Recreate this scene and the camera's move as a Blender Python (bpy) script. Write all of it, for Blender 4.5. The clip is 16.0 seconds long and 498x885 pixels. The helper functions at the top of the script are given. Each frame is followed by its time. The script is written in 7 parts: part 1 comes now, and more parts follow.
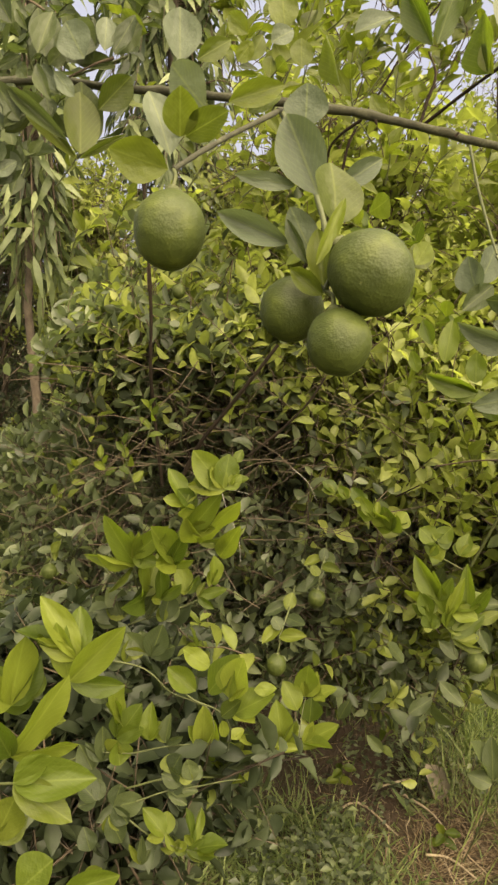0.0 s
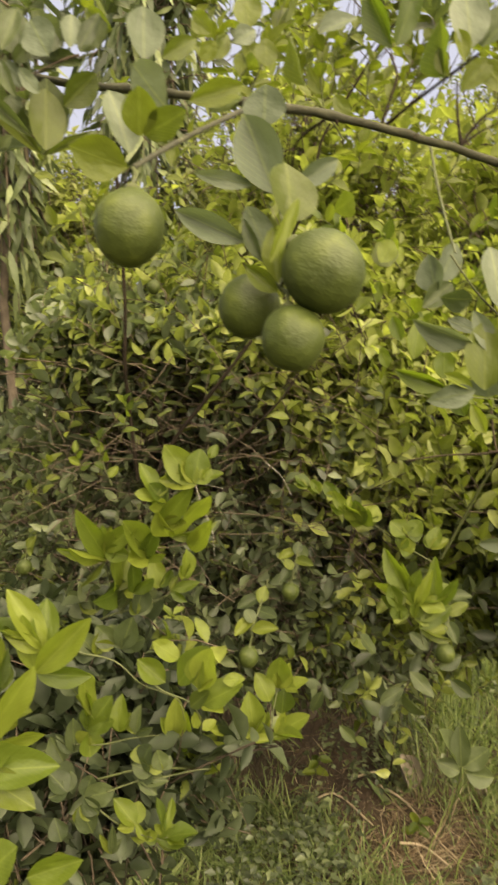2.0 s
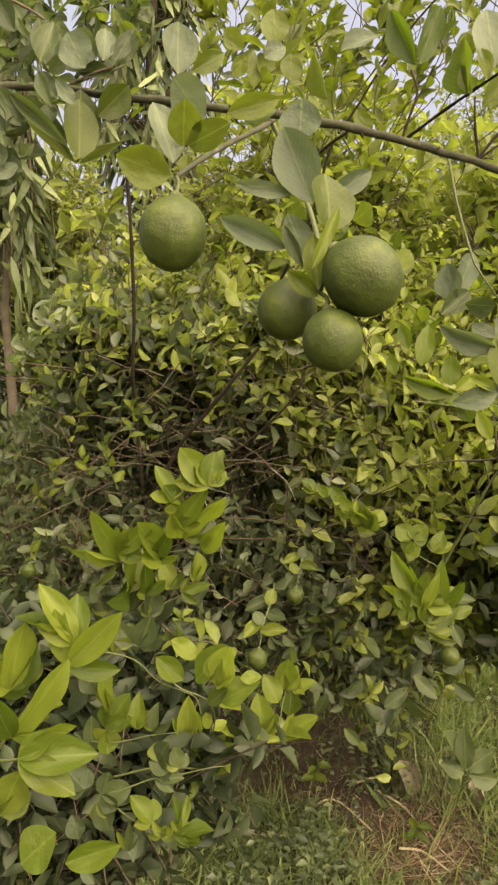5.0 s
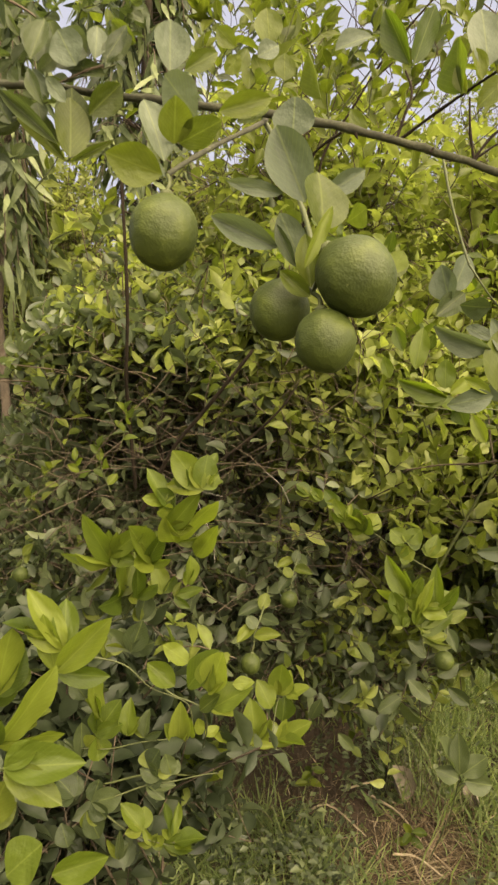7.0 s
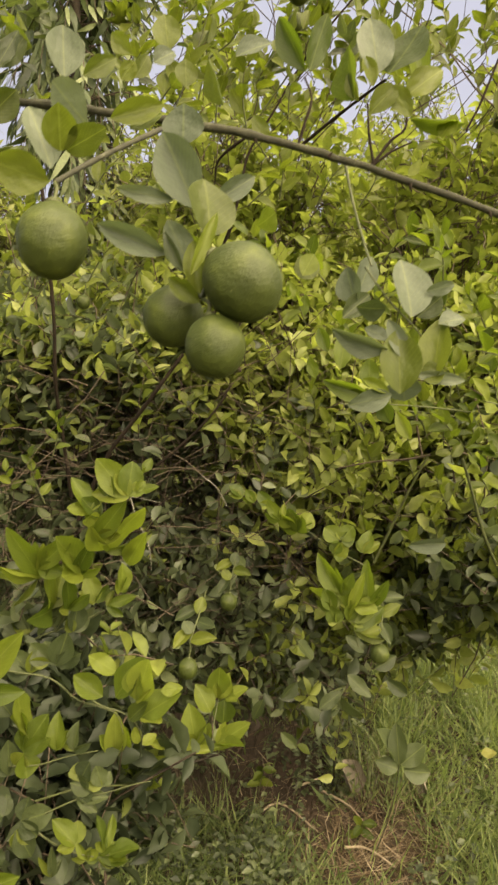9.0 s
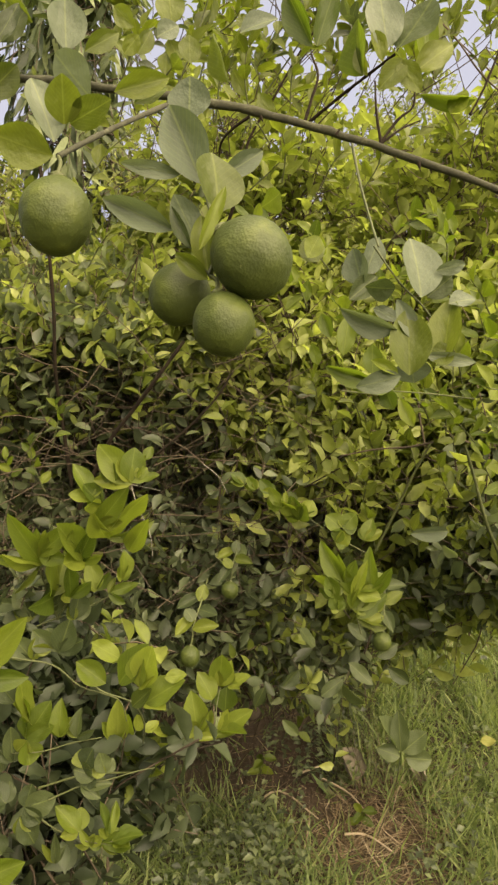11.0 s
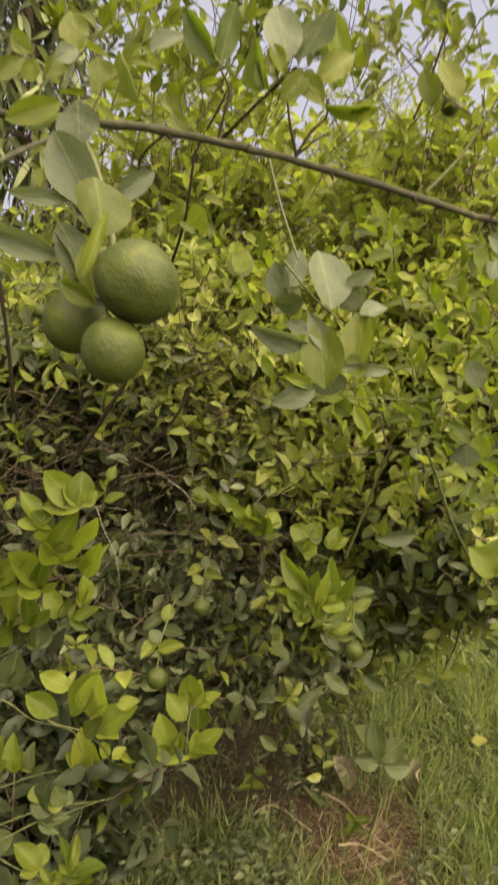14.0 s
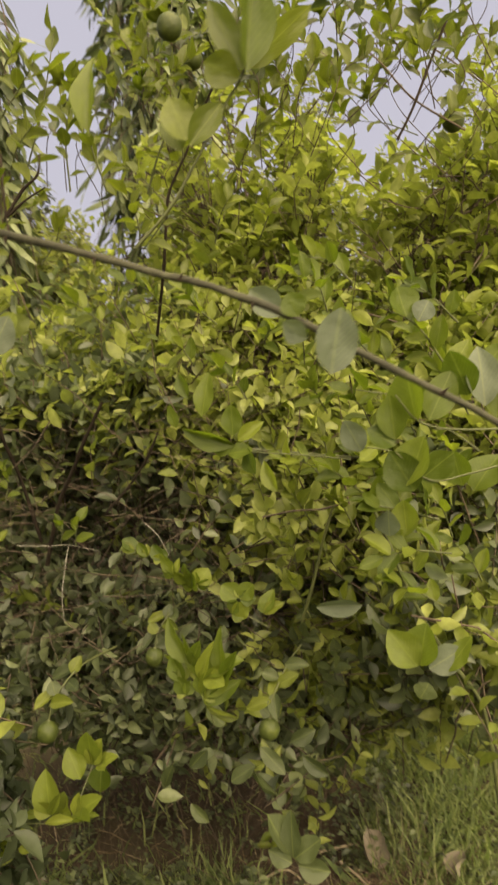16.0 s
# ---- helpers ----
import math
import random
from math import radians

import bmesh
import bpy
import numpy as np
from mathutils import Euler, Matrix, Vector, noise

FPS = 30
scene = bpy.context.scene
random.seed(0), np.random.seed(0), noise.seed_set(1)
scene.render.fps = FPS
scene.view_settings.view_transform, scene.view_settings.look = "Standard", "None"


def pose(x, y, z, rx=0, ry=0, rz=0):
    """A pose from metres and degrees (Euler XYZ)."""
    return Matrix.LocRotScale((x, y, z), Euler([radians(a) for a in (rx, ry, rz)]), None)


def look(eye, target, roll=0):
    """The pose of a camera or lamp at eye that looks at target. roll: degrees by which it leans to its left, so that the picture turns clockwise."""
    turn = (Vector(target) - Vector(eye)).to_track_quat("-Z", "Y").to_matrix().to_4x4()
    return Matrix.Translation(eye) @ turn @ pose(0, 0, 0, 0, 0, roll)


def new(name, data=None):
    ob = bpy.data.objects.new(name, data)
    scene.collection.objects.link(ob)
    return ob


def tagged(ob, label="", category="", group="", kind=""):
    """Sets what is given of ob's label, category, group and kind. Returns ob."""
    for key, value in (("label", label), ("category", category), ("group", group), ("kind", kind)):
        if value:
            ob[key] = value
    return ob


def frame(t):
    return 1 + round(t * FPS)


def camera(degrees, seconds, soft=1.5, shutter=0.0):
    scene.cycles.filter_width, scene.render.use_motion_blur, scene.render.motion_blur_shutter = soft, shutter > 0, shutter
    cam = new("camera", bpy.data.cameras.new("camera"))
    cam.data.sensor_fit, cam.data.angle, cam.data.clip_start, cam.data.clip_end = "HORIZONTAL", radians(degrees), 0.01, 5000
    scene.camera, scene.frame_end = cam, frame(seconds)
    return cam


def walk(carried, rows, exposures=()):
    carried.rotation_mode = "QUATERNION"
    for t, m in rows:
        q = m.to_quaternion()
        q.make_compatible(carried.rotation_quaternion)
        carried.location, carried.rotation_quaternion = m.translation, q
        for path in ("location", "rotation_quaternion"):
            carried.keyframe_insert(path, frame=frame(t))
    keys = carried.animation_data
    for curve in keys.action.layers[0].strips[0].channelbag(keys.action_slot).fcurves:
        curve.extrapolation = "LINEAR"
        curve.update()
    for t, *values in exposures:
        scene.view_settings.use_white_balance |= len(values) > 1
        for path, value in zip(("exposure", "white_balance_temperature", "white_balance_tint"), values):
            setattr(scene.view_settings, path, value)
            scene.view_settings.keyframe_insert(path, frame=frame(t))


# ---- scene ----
cam = camera(41.4, 16.0, soft=2.5, shutter=0.8)
PATH = [
    (0, (0.075, 0.011, 1.622), (-0.026, 1.978, 1.272), 1.7),
    (0.5, (0.067, 0.008, 1.62), (-0.033, 1.975, 1.269), 2.4),
    (1, (0.064, -0.001, 1.626), (-0.025, 1.969, 1.29), 2.8),
    (1.5, (0.068, -0.005, 1.626), (-0.008, 1.966, 1.297), 2.8),
    (2, (0.092, 0.0, 1.623), (0.048, 1.967, 1.262), 1.9),
    (2.5, (0.109, 0.001, 1.610), (0.144, 1.963, 1.223), 1.6),
    (3, (0.088, 0.014, 1.606), (0.077, 1.973, 1.198), 2.6),
    (3.5, (0.068, 0.011, 1.614), (0.032, 1.972, 1.226), 2.7),
    (5.8, (0.058, -0.031, 1.617), (0.045, 1.943, 1.294), 2.3),
    (6, (0.059, -0.029, 1.617), (0.026, 1.945, 1.296), 2.1),
    (6.5, (0.058, -0.024, 1.618), (0.019, 1.951, 1.309), 2.4),
    (7, (0.061, -0.013, 1.615), (0.056, 1.961, 1.292), 2.6),
    (7.5, (0.077, 0.015, 1.619), (0.076, 1.987, 1.281), 2.2),
    (8, (0.108, 0.005, 1.628), (0.247, 1.981, 1.35), 1.4),
    (8.5, (0.108, -0.008, 1.624), (0.278, 1.964, 1.337), 0.9),
    (9, (0.1, -0.016, 1.619), (0.244, 1.954, 1.307), 1.2),
    (9.2, (0.086, -0.004, 1.6), (0.254, 1.964, 1.282), 1.2),
    (11.3, (0.097, -0.008, 1.613), (0.245, 1.957, 1.274), 1.2),
    (11.5, (0.099, -0.006, 1.615), (0.242, 1.96, 1.278), 1.2),
    (12, (0.094, -0.005, 1.617), (0.185, 1.966, 1.286), 1.4),
    (12.5, (0.093, -0.011, 1.616), (0.197, 1.958, 1.286), 1.1),
    (13, (0.099, -0.02, 1.616), (0.235, 1.948, 1.288), 0.4),
    (13.5, (0.129, -0.018, 1.632), (0.31, 1.954, 1.358), -0.7),
    (14, (0.156, -0.003, 1.618), (0.337, 1.964, 1.306), -1.9),
    (14.2, (0.167, 0.008, 1.617), (0.317, 1.972, 1.265), -1.7),
    (14.4, (0.178, 0.019, 1.616), (0.345, 1.984, 1.279), -1.4),
    (14.5, (0.183, 0.025, 1.616), (0.381, 1.988, 1.289), -1.3),
    (14.6, (0.214, 0.030, 1.619), (0.384, 1.997, 1.318), -1.2),
    (14.8, (0.277, 0.041, 1.625), (0.323, 2.015, 1.341), -0.9),
    (15, (0.34, 0.051, 1.631), (0.278, 2.034, 1.382), -0.6),
    (15.2, (0.416, 0.064, 1.637), (0.311, 2.045, 1.403), -0.6),
    (15.35, (0.472, 0.073, 1.641), (0.291, 2.045, 1.377), -0.6),
    (15.5, (0.529, 0.083, 1.645), (0.267, 2.044, 1.353), -0.6),
    (15.75, (0.583, 0.089, 1.649), (0.297, 2.050, 1.377), -1.4),
    (16, (0.636, 0.096, 1.653), (0.287, 2.051, 1.418), -2.1),
]
walk(cam, [(t, look(eye, target, roll)) for t, eye, target, roll in PATH],
     exposures=((0.0, 1.52, 7500, 14.0), (3.5, 1.57, 7500, 14.0), (8.0, 1.46, 7500, 15.0), (13.0, 1.43, 7500, 15.0), (14.5, 1.33, 7650, 16.0), (16.0, 1.21, 7700, 17.0)))

# ---- world and light: bright overcast afternoon ----
world = bpy.data.worlds.new("overcast_sky")
scene.world = world
world.use_nodes = True
wn, wl = world.node_tree.nodes, world.node_tree.links
wn.clear()
sky = wn.new("ShaderNodeTexSky")
sky.sky_type, sky.sun_disc = "NISHITA", False
sky.sun_elevation, sky.sun_rotation = radians(54), radians(142)
sky.dust_density, sky.ozone_density = 4.0, 1.0
cloud = wn.new("ShaderNodeMix")
cloud.data_type = "RGBA"
cloud.inputs["Factor"].default_value = 0.85
cloud.inputs["B"].default_value = (8.3, 9.2, 11.8, 1)
air = wn.new("ShaderNodeBackground")
air.inputs["Strength"].default_value = 0.0305
sky_out = wn.new("ShaderNodeOutputWorld")
wl.new(sky.outputs["Color"], cloud.inputs["A"])
wl.new(cloud.outputs["Result"], air.inputs["Color"])
wl.new(air.outputs[0], sky_out.inputs["Surface"])

sun_data = bpy.data.lights.new("sun", "SUN")
sun_data.energy, sun_data.angle, sun_data.color = 8.1, radians(98), (1.0, 0.885, 0.70)
sun = new("sun", sun_data)
sun.matrix_world = look((2.4, -1.3, 5.3), (0.2, 1.5, 0.5))


# ---- materials ----
def shader(name):
    m = bpy.data.materials.new(name)
    m.use_nodes = True
    m.node_tree.nodes.clear()
    return m, m.node_tree.nodes, m.node_tree.links


def ramp(nodes, stops):
    r = nodes.new("ShaderNodeValToRGB")
    while len(r.color_ramp.elements) < len(stops):
        r.color_ramp.elements.new(0.5)
    for e, (p, c) in zip(r.color_ramp.elements, stops):
        e.position, e.color = p, (*c, 1)
    return r


def leaf_material(name, stops, single=False, glow=0.4, gloss=0.42, clear=1.0, sheen=0.22):
    """A leaf blade: colour varies from leaf to leaf, with mottling, veins and translucency."""
    m, n, l = shader(name)
    chance = n.new("ShaderNodeObjectInfo").outputs["Random"] if single else n.new("ShaderNodeNewGeometry").outputs["Random Per Island"]
    pick = ramp(n, stops)
    l.new(chance, pick.inputs["Fac"])
    tex = n.new("ShaderNodeTexCoord")
    mott = n.new("ShaderNodeTexNoise")
    mott.inputs["Scale"].default_value, mott.inputs["Detail"].default_value = (3.0 if single else 55.0), 4
    l.new(tex.outputs["Object"], mott.inputs["Vector"])
    hsv = n.new("ShaderNodeHueSaturation")
    span = n.new("ShaderNodeMapRange")
    span.inputs["To Min"].default_value, span.inputs["To Max"].default_value = (0.66, 1.34) if single else (0.55, 1.45)
    l.new(mott.outputs["Fac"], span.inputs["Value"])
    l.new(span.outputs[0], hsv.inputs["Value"])
    l.new(pick.outputs["Color"], hsv.inputs["Color"])
    tint = hsv.outputs["Color"]
    if single:
        # pale midrib and side veins in the blade's own length and width
        sep = n.new("ShaderNodeSeparateXYZ")
        l.new(tex.outputs["Object"], sep.inputs[0])
        side = n.new("ShaderNodeMath"); side.operation = "ABSOLUTE"
        l.new(sep.outputs["X"], side.inputs[0])
        rib = n.new("ShaderNodeMapRange")
        rib.inputs["From Min"].default_value, rib.inputs["From Max"].default_value = 0.010, 0.030
        rib.inputs["To Min"].default_value, rib.inputs["To Max"].default_value = 0.13, 0.0
        l.new(side.outputs[0], rib.inputs["Value"])
        slant = n.new("ShaderNodeMath"); slant.operation = "MULTIPLY_ADD"
        slant.inputs[1].default_value = -0.9
        l.new(side.outputs[0], slant.inputs[0])
        l.new(sep.outputs["Y"], slant.inputs[2])
        wave = n.new("ShaderNodeMath"); wave.operation = "SINE"
        turns = n.new("ShaderNodeMath"); turns.operation = "MULTIPLY"; turns.inputs[1].default_value = 62.0
        l.new(slant.outputs[0], turns.inputs[0])
        l.new(turns.outputs[0], wave.inputs[0])
        fine = n.new("ShaderNodeMapRange")
        fine.inputs["From Min"].default_value, fine.inputs["From Max"].default_value = 0.85, 1.0
        fine.inputs["To Min"].default_value, fine.inputs["To Max"].default_value = 0.0, 0.06
        l.new(wave.outputs[0], fine.inputs["Value"])
        both = n.new("ShaderNodeMath"); both.operation = "MAXIMUM"
        l.new(rib.outputs[0], both.inputs[0])
        l.new(fine.outputs[0], both.inputs[1])
        mixv = n.new("ShaderNodeMix"); mixv.data_type = "RGBA"
        mixv.inputs["B"].default_value = (0.30, 0.35, 0.09, 1)
        l.new(both.outputs[0], mixv.inputs["Factor"])
        l.new(tint, mixv.inputs["A"])
        tint = mixv.outputs["Result"]
    b = n.new("ShaderNodeBsdfPrincipled")
    dull = n.new("ShaderNodeMapRange")
    dull.inputs["To Min"].default_value, dull.inputs["To Max"].default_value = gloss - 0.12, gloss + 0.18
    l.new(mott.outputs["Fac"], dull.inputs["Value"])
    l.new(dull.outputs[0], b.inputs["Roughness"])
    b.inputs["Specular IOR Level"].default_value = sheen
    l.new(tint, b.inputs["Base Color"])
    relief = n.new("ShaderNodeBump")
    relief.inputs["Strength"].default_value, relief.inputs["Distance"].default_value = (0.5, 0.006) if single else (0.25, 0.002)
    l.new(mott.outputs["Fac"], relief.inputs["Height"])
    l.new(relief.outputs[0], b.inputs["Normal"])
    tr = n.new("ShaderNodeBsdfTranslucent")
    warm = n.new("ShaderNodeMix"); warm.data_type = "RGBA"; warm.blend_type = "MULTIPLY"
    warm.inputs["Factor"].default_value = 1.0
    warm.inputs["B"].default_value = (1.40 * clear, 1.52 * clear, 0.85 * clear, 1)
    l.new(tint, warm.inputs["A"])
    l.new(warm.outputs["Result"], tr.inputs["Color"])
    mix = n.new("ShaderNodeMixShader")
    mix.inputs[0].default_value = glow
    l.new(b.outputs[0], mix.inputs[1])
    l.new(tr.outputs[0], mix.inputs[2])
    out = n.new("ShaderNodeOutputMaterial")
    l.new(mix.outputs[0], out.inputs["Surface"])
    return m


def rough_material(name, stops, scale=8.0, rough=0.9, bump=0.6, depth=0.004, fine=60.0, spec=0.3):
    """Bark, soil and stone: two scales of noise in colour and relief."""
    m, n, l = shader(name)
    tex = n.new("ShaderNodeTexCoord")
    big = n.new("ShaderNodeTexNoise")
    big.inputs["Scale"].default_value, big.inputs["Detail"].default_value = scale, 6
    small = n.new("ShaderNodeTexNoise")
    small.inputs["Scale"].default_value, small.inputs["Detail"].default_value = fine, 5
    for x in (big, small):
        l.new(tex.outputs["Object"], x.inputs["Vector"])
    mixf = n.new("ShaderNodeMix")
    mixf.inputs["Factor"].default_value = 0.4
    l.new(big.outputs["Fac"], mixf.inputs["A"])
    l.new(small.outputs["Fac"], mixf.inputs["B"])
    pick = ramp(n, stops)
    l.new(mixf.outputs["Result"], pick.inputs["Fac"])
    b = n.new("ShaderNodeBsdfPrincipled")
    b.inputs["Roughness"].default_value, b.inputs["Specular IOR Level"].default_value = rough, spec
    l.new(pick.outputs["Color"], b.inputs["Base Color"])
    relief = n.new("ShaderNodeBump")
    relief.inputs["Strength"].default_value, relief.inputs["Distance"].default_value = bump, depth
    l.new(mixf.outputs["Result"], relief.inputs["Height"])
    l.new(relief.outputs[0], b.inputs["Normal"])
    out = n.new("ShaderNodeOutputMaterial")
    l.new(b.outputs[0], out.inputs["Surface"])
    return m


def peel_material():
    """Lime peel: green with yellower patches, oil-gland pits and a waxy gloss."""
    m, n, l = shader("lime_peel")
    tex = n.new("ShaderNodeTexCoord")
    big = n.new("ShaderNodeTexNoise")
    big.inputs["Scale"].default_value, big.inputs["Detail"].default_value = 1.6, 3
    pits = n.new("ShaderNodeTexVoronoi")
    pits.inputs["Scale"].default_value = 19.0
    pits.feature = "SMOOTH_F1"
    spots = n.new("ShaderNodeTexNoise")
    spots.inputs["Scale"].default_value, spots.inputs["Detail"].default_value = 9.0, 3
    for x in (big, pits, spots):
        l.new(tex.outputs["Object"], x.inputs["Vector"])
    info = n.new("ShaderNodeObjectInfo")
    add = n.new("ShaderNodeMath"); add.operation = "MULTIPLY_ADD"
    add.inputs[1].default_value = 0.12
    l.new(info.outputs["Random"], add.inputs[0])
    l.new(big.outputs["Fac"], add.inputs[2])
    pick = ramp(n, [(0.25, (0.018, 0.026, 0.004)), (0.6, (0.029, 0.040, 0.006)), (1.0, (0.060, 0.075, 0.010))])
    l.new(add.outputs[0], pick.inputs["Fac"])
    scar = n.new("ShaderNodeMapRange")
    scar.inputs["From Min"].default_value, scar.inputs["From Max"].default_value = 0.68, 0.78
    scar.inputs["To Max"].default_value = 0.22
    l.new(spots.outputs["Fac"], scar.inputs["Value"])
    mixc = n.new("ShaderNodeMix"); mixc.data_type = "RGBA"
    mixc.inputs["B"].default_value = (0.26, 0.28, 0.12, 1)
    l.new(scar.outputs[0], mixc.inputs["Factor"])
    l.new(pick.outputs["Color"], mixc.inputs["A"])
    b = n.new("ShaderNodeBsdfPrincipled")
    b.inputs["Roughness"].default_value, b.inputs["Specular IOR Level"].default_value = 0.58, 0.22
    l.new(mixc.outputs["Result"], b.inputs["Base Color"])
    relief = n.new("ShaderNodeBump")
    relief.inputs["Strength"].default_value, relief.inputs["Distance"].default_value = 0.10, 0.022
    l.new(pits.outputs["Distance"], relief.inputs["Height"])
    swell = n.new("ShaderNodeBump")
    swell.inputs["Strength"].default_value, swell.inputs["Distance"].default_value = 0.08, 0.10
    l.new(big.outputs["Fac"], swell.inputs["Height"])
    l.new(relief.outputs[0], swell.inputs["Normal"])
    l.new(swell.outputs[0], b.inputs["Normal"])
    out = n.new("ShaderNodeOutputMaterial")
    l.new(b.outputs[0], out.inputs["Surface"])
    return m


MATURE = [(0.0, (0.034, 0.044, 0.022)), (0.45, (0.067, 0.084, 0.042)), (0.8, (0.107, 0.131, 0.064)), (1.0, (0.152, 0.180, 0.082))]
YOUNG = [(0.0, (0.080, 0.106, 0.018)), (0.5, (0.112, 0.140, 0.026)), (1.0, (0.160, 0.188, 0.040))]
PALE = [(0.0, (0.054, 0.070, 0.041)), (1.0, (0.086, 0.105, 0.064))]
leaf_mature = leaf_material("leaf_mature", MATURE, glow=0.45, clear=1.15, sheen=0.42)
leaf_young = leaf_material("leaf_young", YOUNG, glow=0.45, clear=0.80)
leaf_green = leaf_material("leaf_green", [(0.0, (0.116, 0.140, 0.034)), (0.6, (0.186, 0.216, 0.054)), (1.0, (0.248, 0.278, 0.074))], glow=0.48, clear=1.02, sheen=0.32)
leaf_far = leaf_material("leaf_far", [(0.0, (0.092, 0.108, 0.031)), (0.6, (0.150, 0.172, 0.048)), (1.0, (0.215, 0.238, 0.070))], glow=0.5, clear=0.95)
leaf_weeping = leaf_material("leaf_weeping", [(0.0, (0.024, 0.034, 0.014)), (0.5, (0.066, 0.086, 0.034)), (1.0, (0.15, 0.178, 0.078))], glow=0.3)
leaf_dull = leaf_material("leaf_grey_green", [(0.0, (0.016, 0.023, 0.011)), (0.5, (0.028, 0.038, 0.018)), (1.0, (0.047, 0.060, 0.028))], glow=0.35)
one_mature = leaf_material("single_leaf_mature", [(0.0, (0.026, 0.037, 0.014)), (1.0, (0.060, 0.077, 0.029))], single=True)
one_green = leaf_material("single_leaf_green", [(0.0, (0.056, 0.074, 0.010)), (1.0, (0.098, 0.120, 0.016))], single=True, glow=0.45)
one_young = leaf_material("single_leaf_young", [(0.0, (0.040, 0.062, 0.007)), (0.5, (0.072, 0.100, 0.011)), (1.0, (0.122, 0.152, 0.020))], single=True, glow=0.5)
one_deep = leaf_material("single_leaf_deep_green", [(0.0, (0.034, 0.048, 0.008)), (1.0, (0.060, 0.076, 0.013))], single=True)
# young leaf colour raised, so that the low clump looks brighter
one_bright = leaf_material("single_leaf_bright", [(0.0, (0.082, 0.112, 0.014)), (1.0, (0.150, 0.182, 0.028))], single=True, glow=0.5)
# a paler, greyer green than the other single leaves
one_pale = leaf_material("single_leaf_pale", PALE, single=True, glow=0.3, gloss=0.55)
grass_green = leaf_material("grass_blades", [(0.0, (0.070, 0.100, 0.036)), (0.5, (0.122, 0.160, 0.058)), (1.0, (0.20, 0.235, 0.092))], glow=0.45, gloss=0.6)
grass_dry = leaf_material("dry_grass", [(0.0, (0.055, 0.037, 0.020)), (0.5, (0.125, 0.090, 0.050)), (1.0, (0.235, 0.192, 0.128))], glow=0.15, gloss=0.8)
# dry-grass colour taken darker to put the shade under the trees into it
dead_stalk_shaded = leaf_material("dead_stalk_shaded", [(0.0, (0.020, 0.014, 0.009)), (0.5, (0.045, 0.033, 0.020)), (1.0, (0.10, 0.078, 0.048))], glow=0.1, gloss=0.8)
dark_bark = rough_material("dark_bark", [(0.3, (0.008, 0.006, 0.004)), (0.7, (0.026, 0.019, 0.012))], 40, fine=220, spec=0.1)
bark = rough_material("bark", [(0.3, (0.035, 0.027, 0.018)), (0.7, (0.09, 0.072, 0.05))], 30, fine=180)
twig_brown = rough_material("twig_bark", [(0.3, (0.030, 0.022, 0.013)), (0.7, (0.085, 0.064, 0.040))], 40, fine=220)
branch_bark = rough_material("branch_bark", [(0.3, (0.013, 0.013, 0.007)), (0.55, (0.032, 0.033, 0.017)), (0.8, (0.088, 0.090, 0.050))], 60, bump=0.9, depth=0.0015, fine=420)
straw_stick = rough_material("straw_stick", [(0.3, (0.17, 0.135, 0.082)), (0.7, (0.32, 0.27, 0.18))], 40, fine=200)
grey_twig = rough_material("dead_grey_twig", [(0.3, (0.095, 0.088, 0.070)), (0.7, (0.20, 0.19, 0.155))], 40, fine=200)
twig_green = rough_material("green_twig", [(0.3, (0.030, 0.038, 0.011)), (0.7, (0.066, 0.076, 0.024))], 70, rough=0.6, depth=0.001, fine=400)
soil = rough_material("soil", [(0.25, (0.014, 0.009, 0.006)), (0.5, (0.034, 0.021, 0.013)), (0.75, (0.074, 0.046, 0.028))], 5, bump=1.0, depth=0.02, fine=45)
turf = soil.node_tree
spread = turf.nodes.new("ShaderNodeTexNoise")
spread.inputs["Scale"].default_value, spread.inputs["Detail"].default_value = 0.9, 7
there = turf.nodes.new("ShaderNodeTexCoord")
away = turf.nodes.new("ShaderNodeVectorMath")
away.operation = "DISTANCE"
away.inputs[1].default_value = (0.5, 2.0, 0.0)
turf.links.new(there.outputs["Object"], spread.inputs["Vector"])
turf.links.new(there.outputs["Object"], away.inputs[0])
grown = turf.nodes.new("ShaderNodeMapRange")
grown.inputs["From Min"].default_value, grown.inputs["From Max"].default_value = 0.9, 3.2
grown.inputs["To Min"].default_value, grown.inputs["To Max"].default_value = -0.35, 0.42
turf.links.new(away.outputs["Value"], grown.inputs["Value"])
sward = turf.nodes.new("ShaderNodeMath")
sward.operation, sward.use_clamp = "ADD", True
turf.links.new(grown.outputs[0], sward.inputs[0])
turf.links.new(spread.outputs["Fac"], sward.inputs[1])
cover = turf.nodes.new("ShaderNodeMix")
cover.data_type = "RGBA"
cover.inputs["B"].default_value = (0.075, 0.082, 0.028, 1)
turf.links.new(sward.outputs[0], cover.inputs["Factor"])
for node in list(turf.nodes):
    if node.type == "BSDF_PRINCIPLED":
        bare = node.inputs["Base Color"].links[0].from_socket
        turf.links.new(bare, cover.inputs["A"])
        turf.links.new(cover.outputs["Result"], node.inputs["Base Color"])
peel = peel_material()


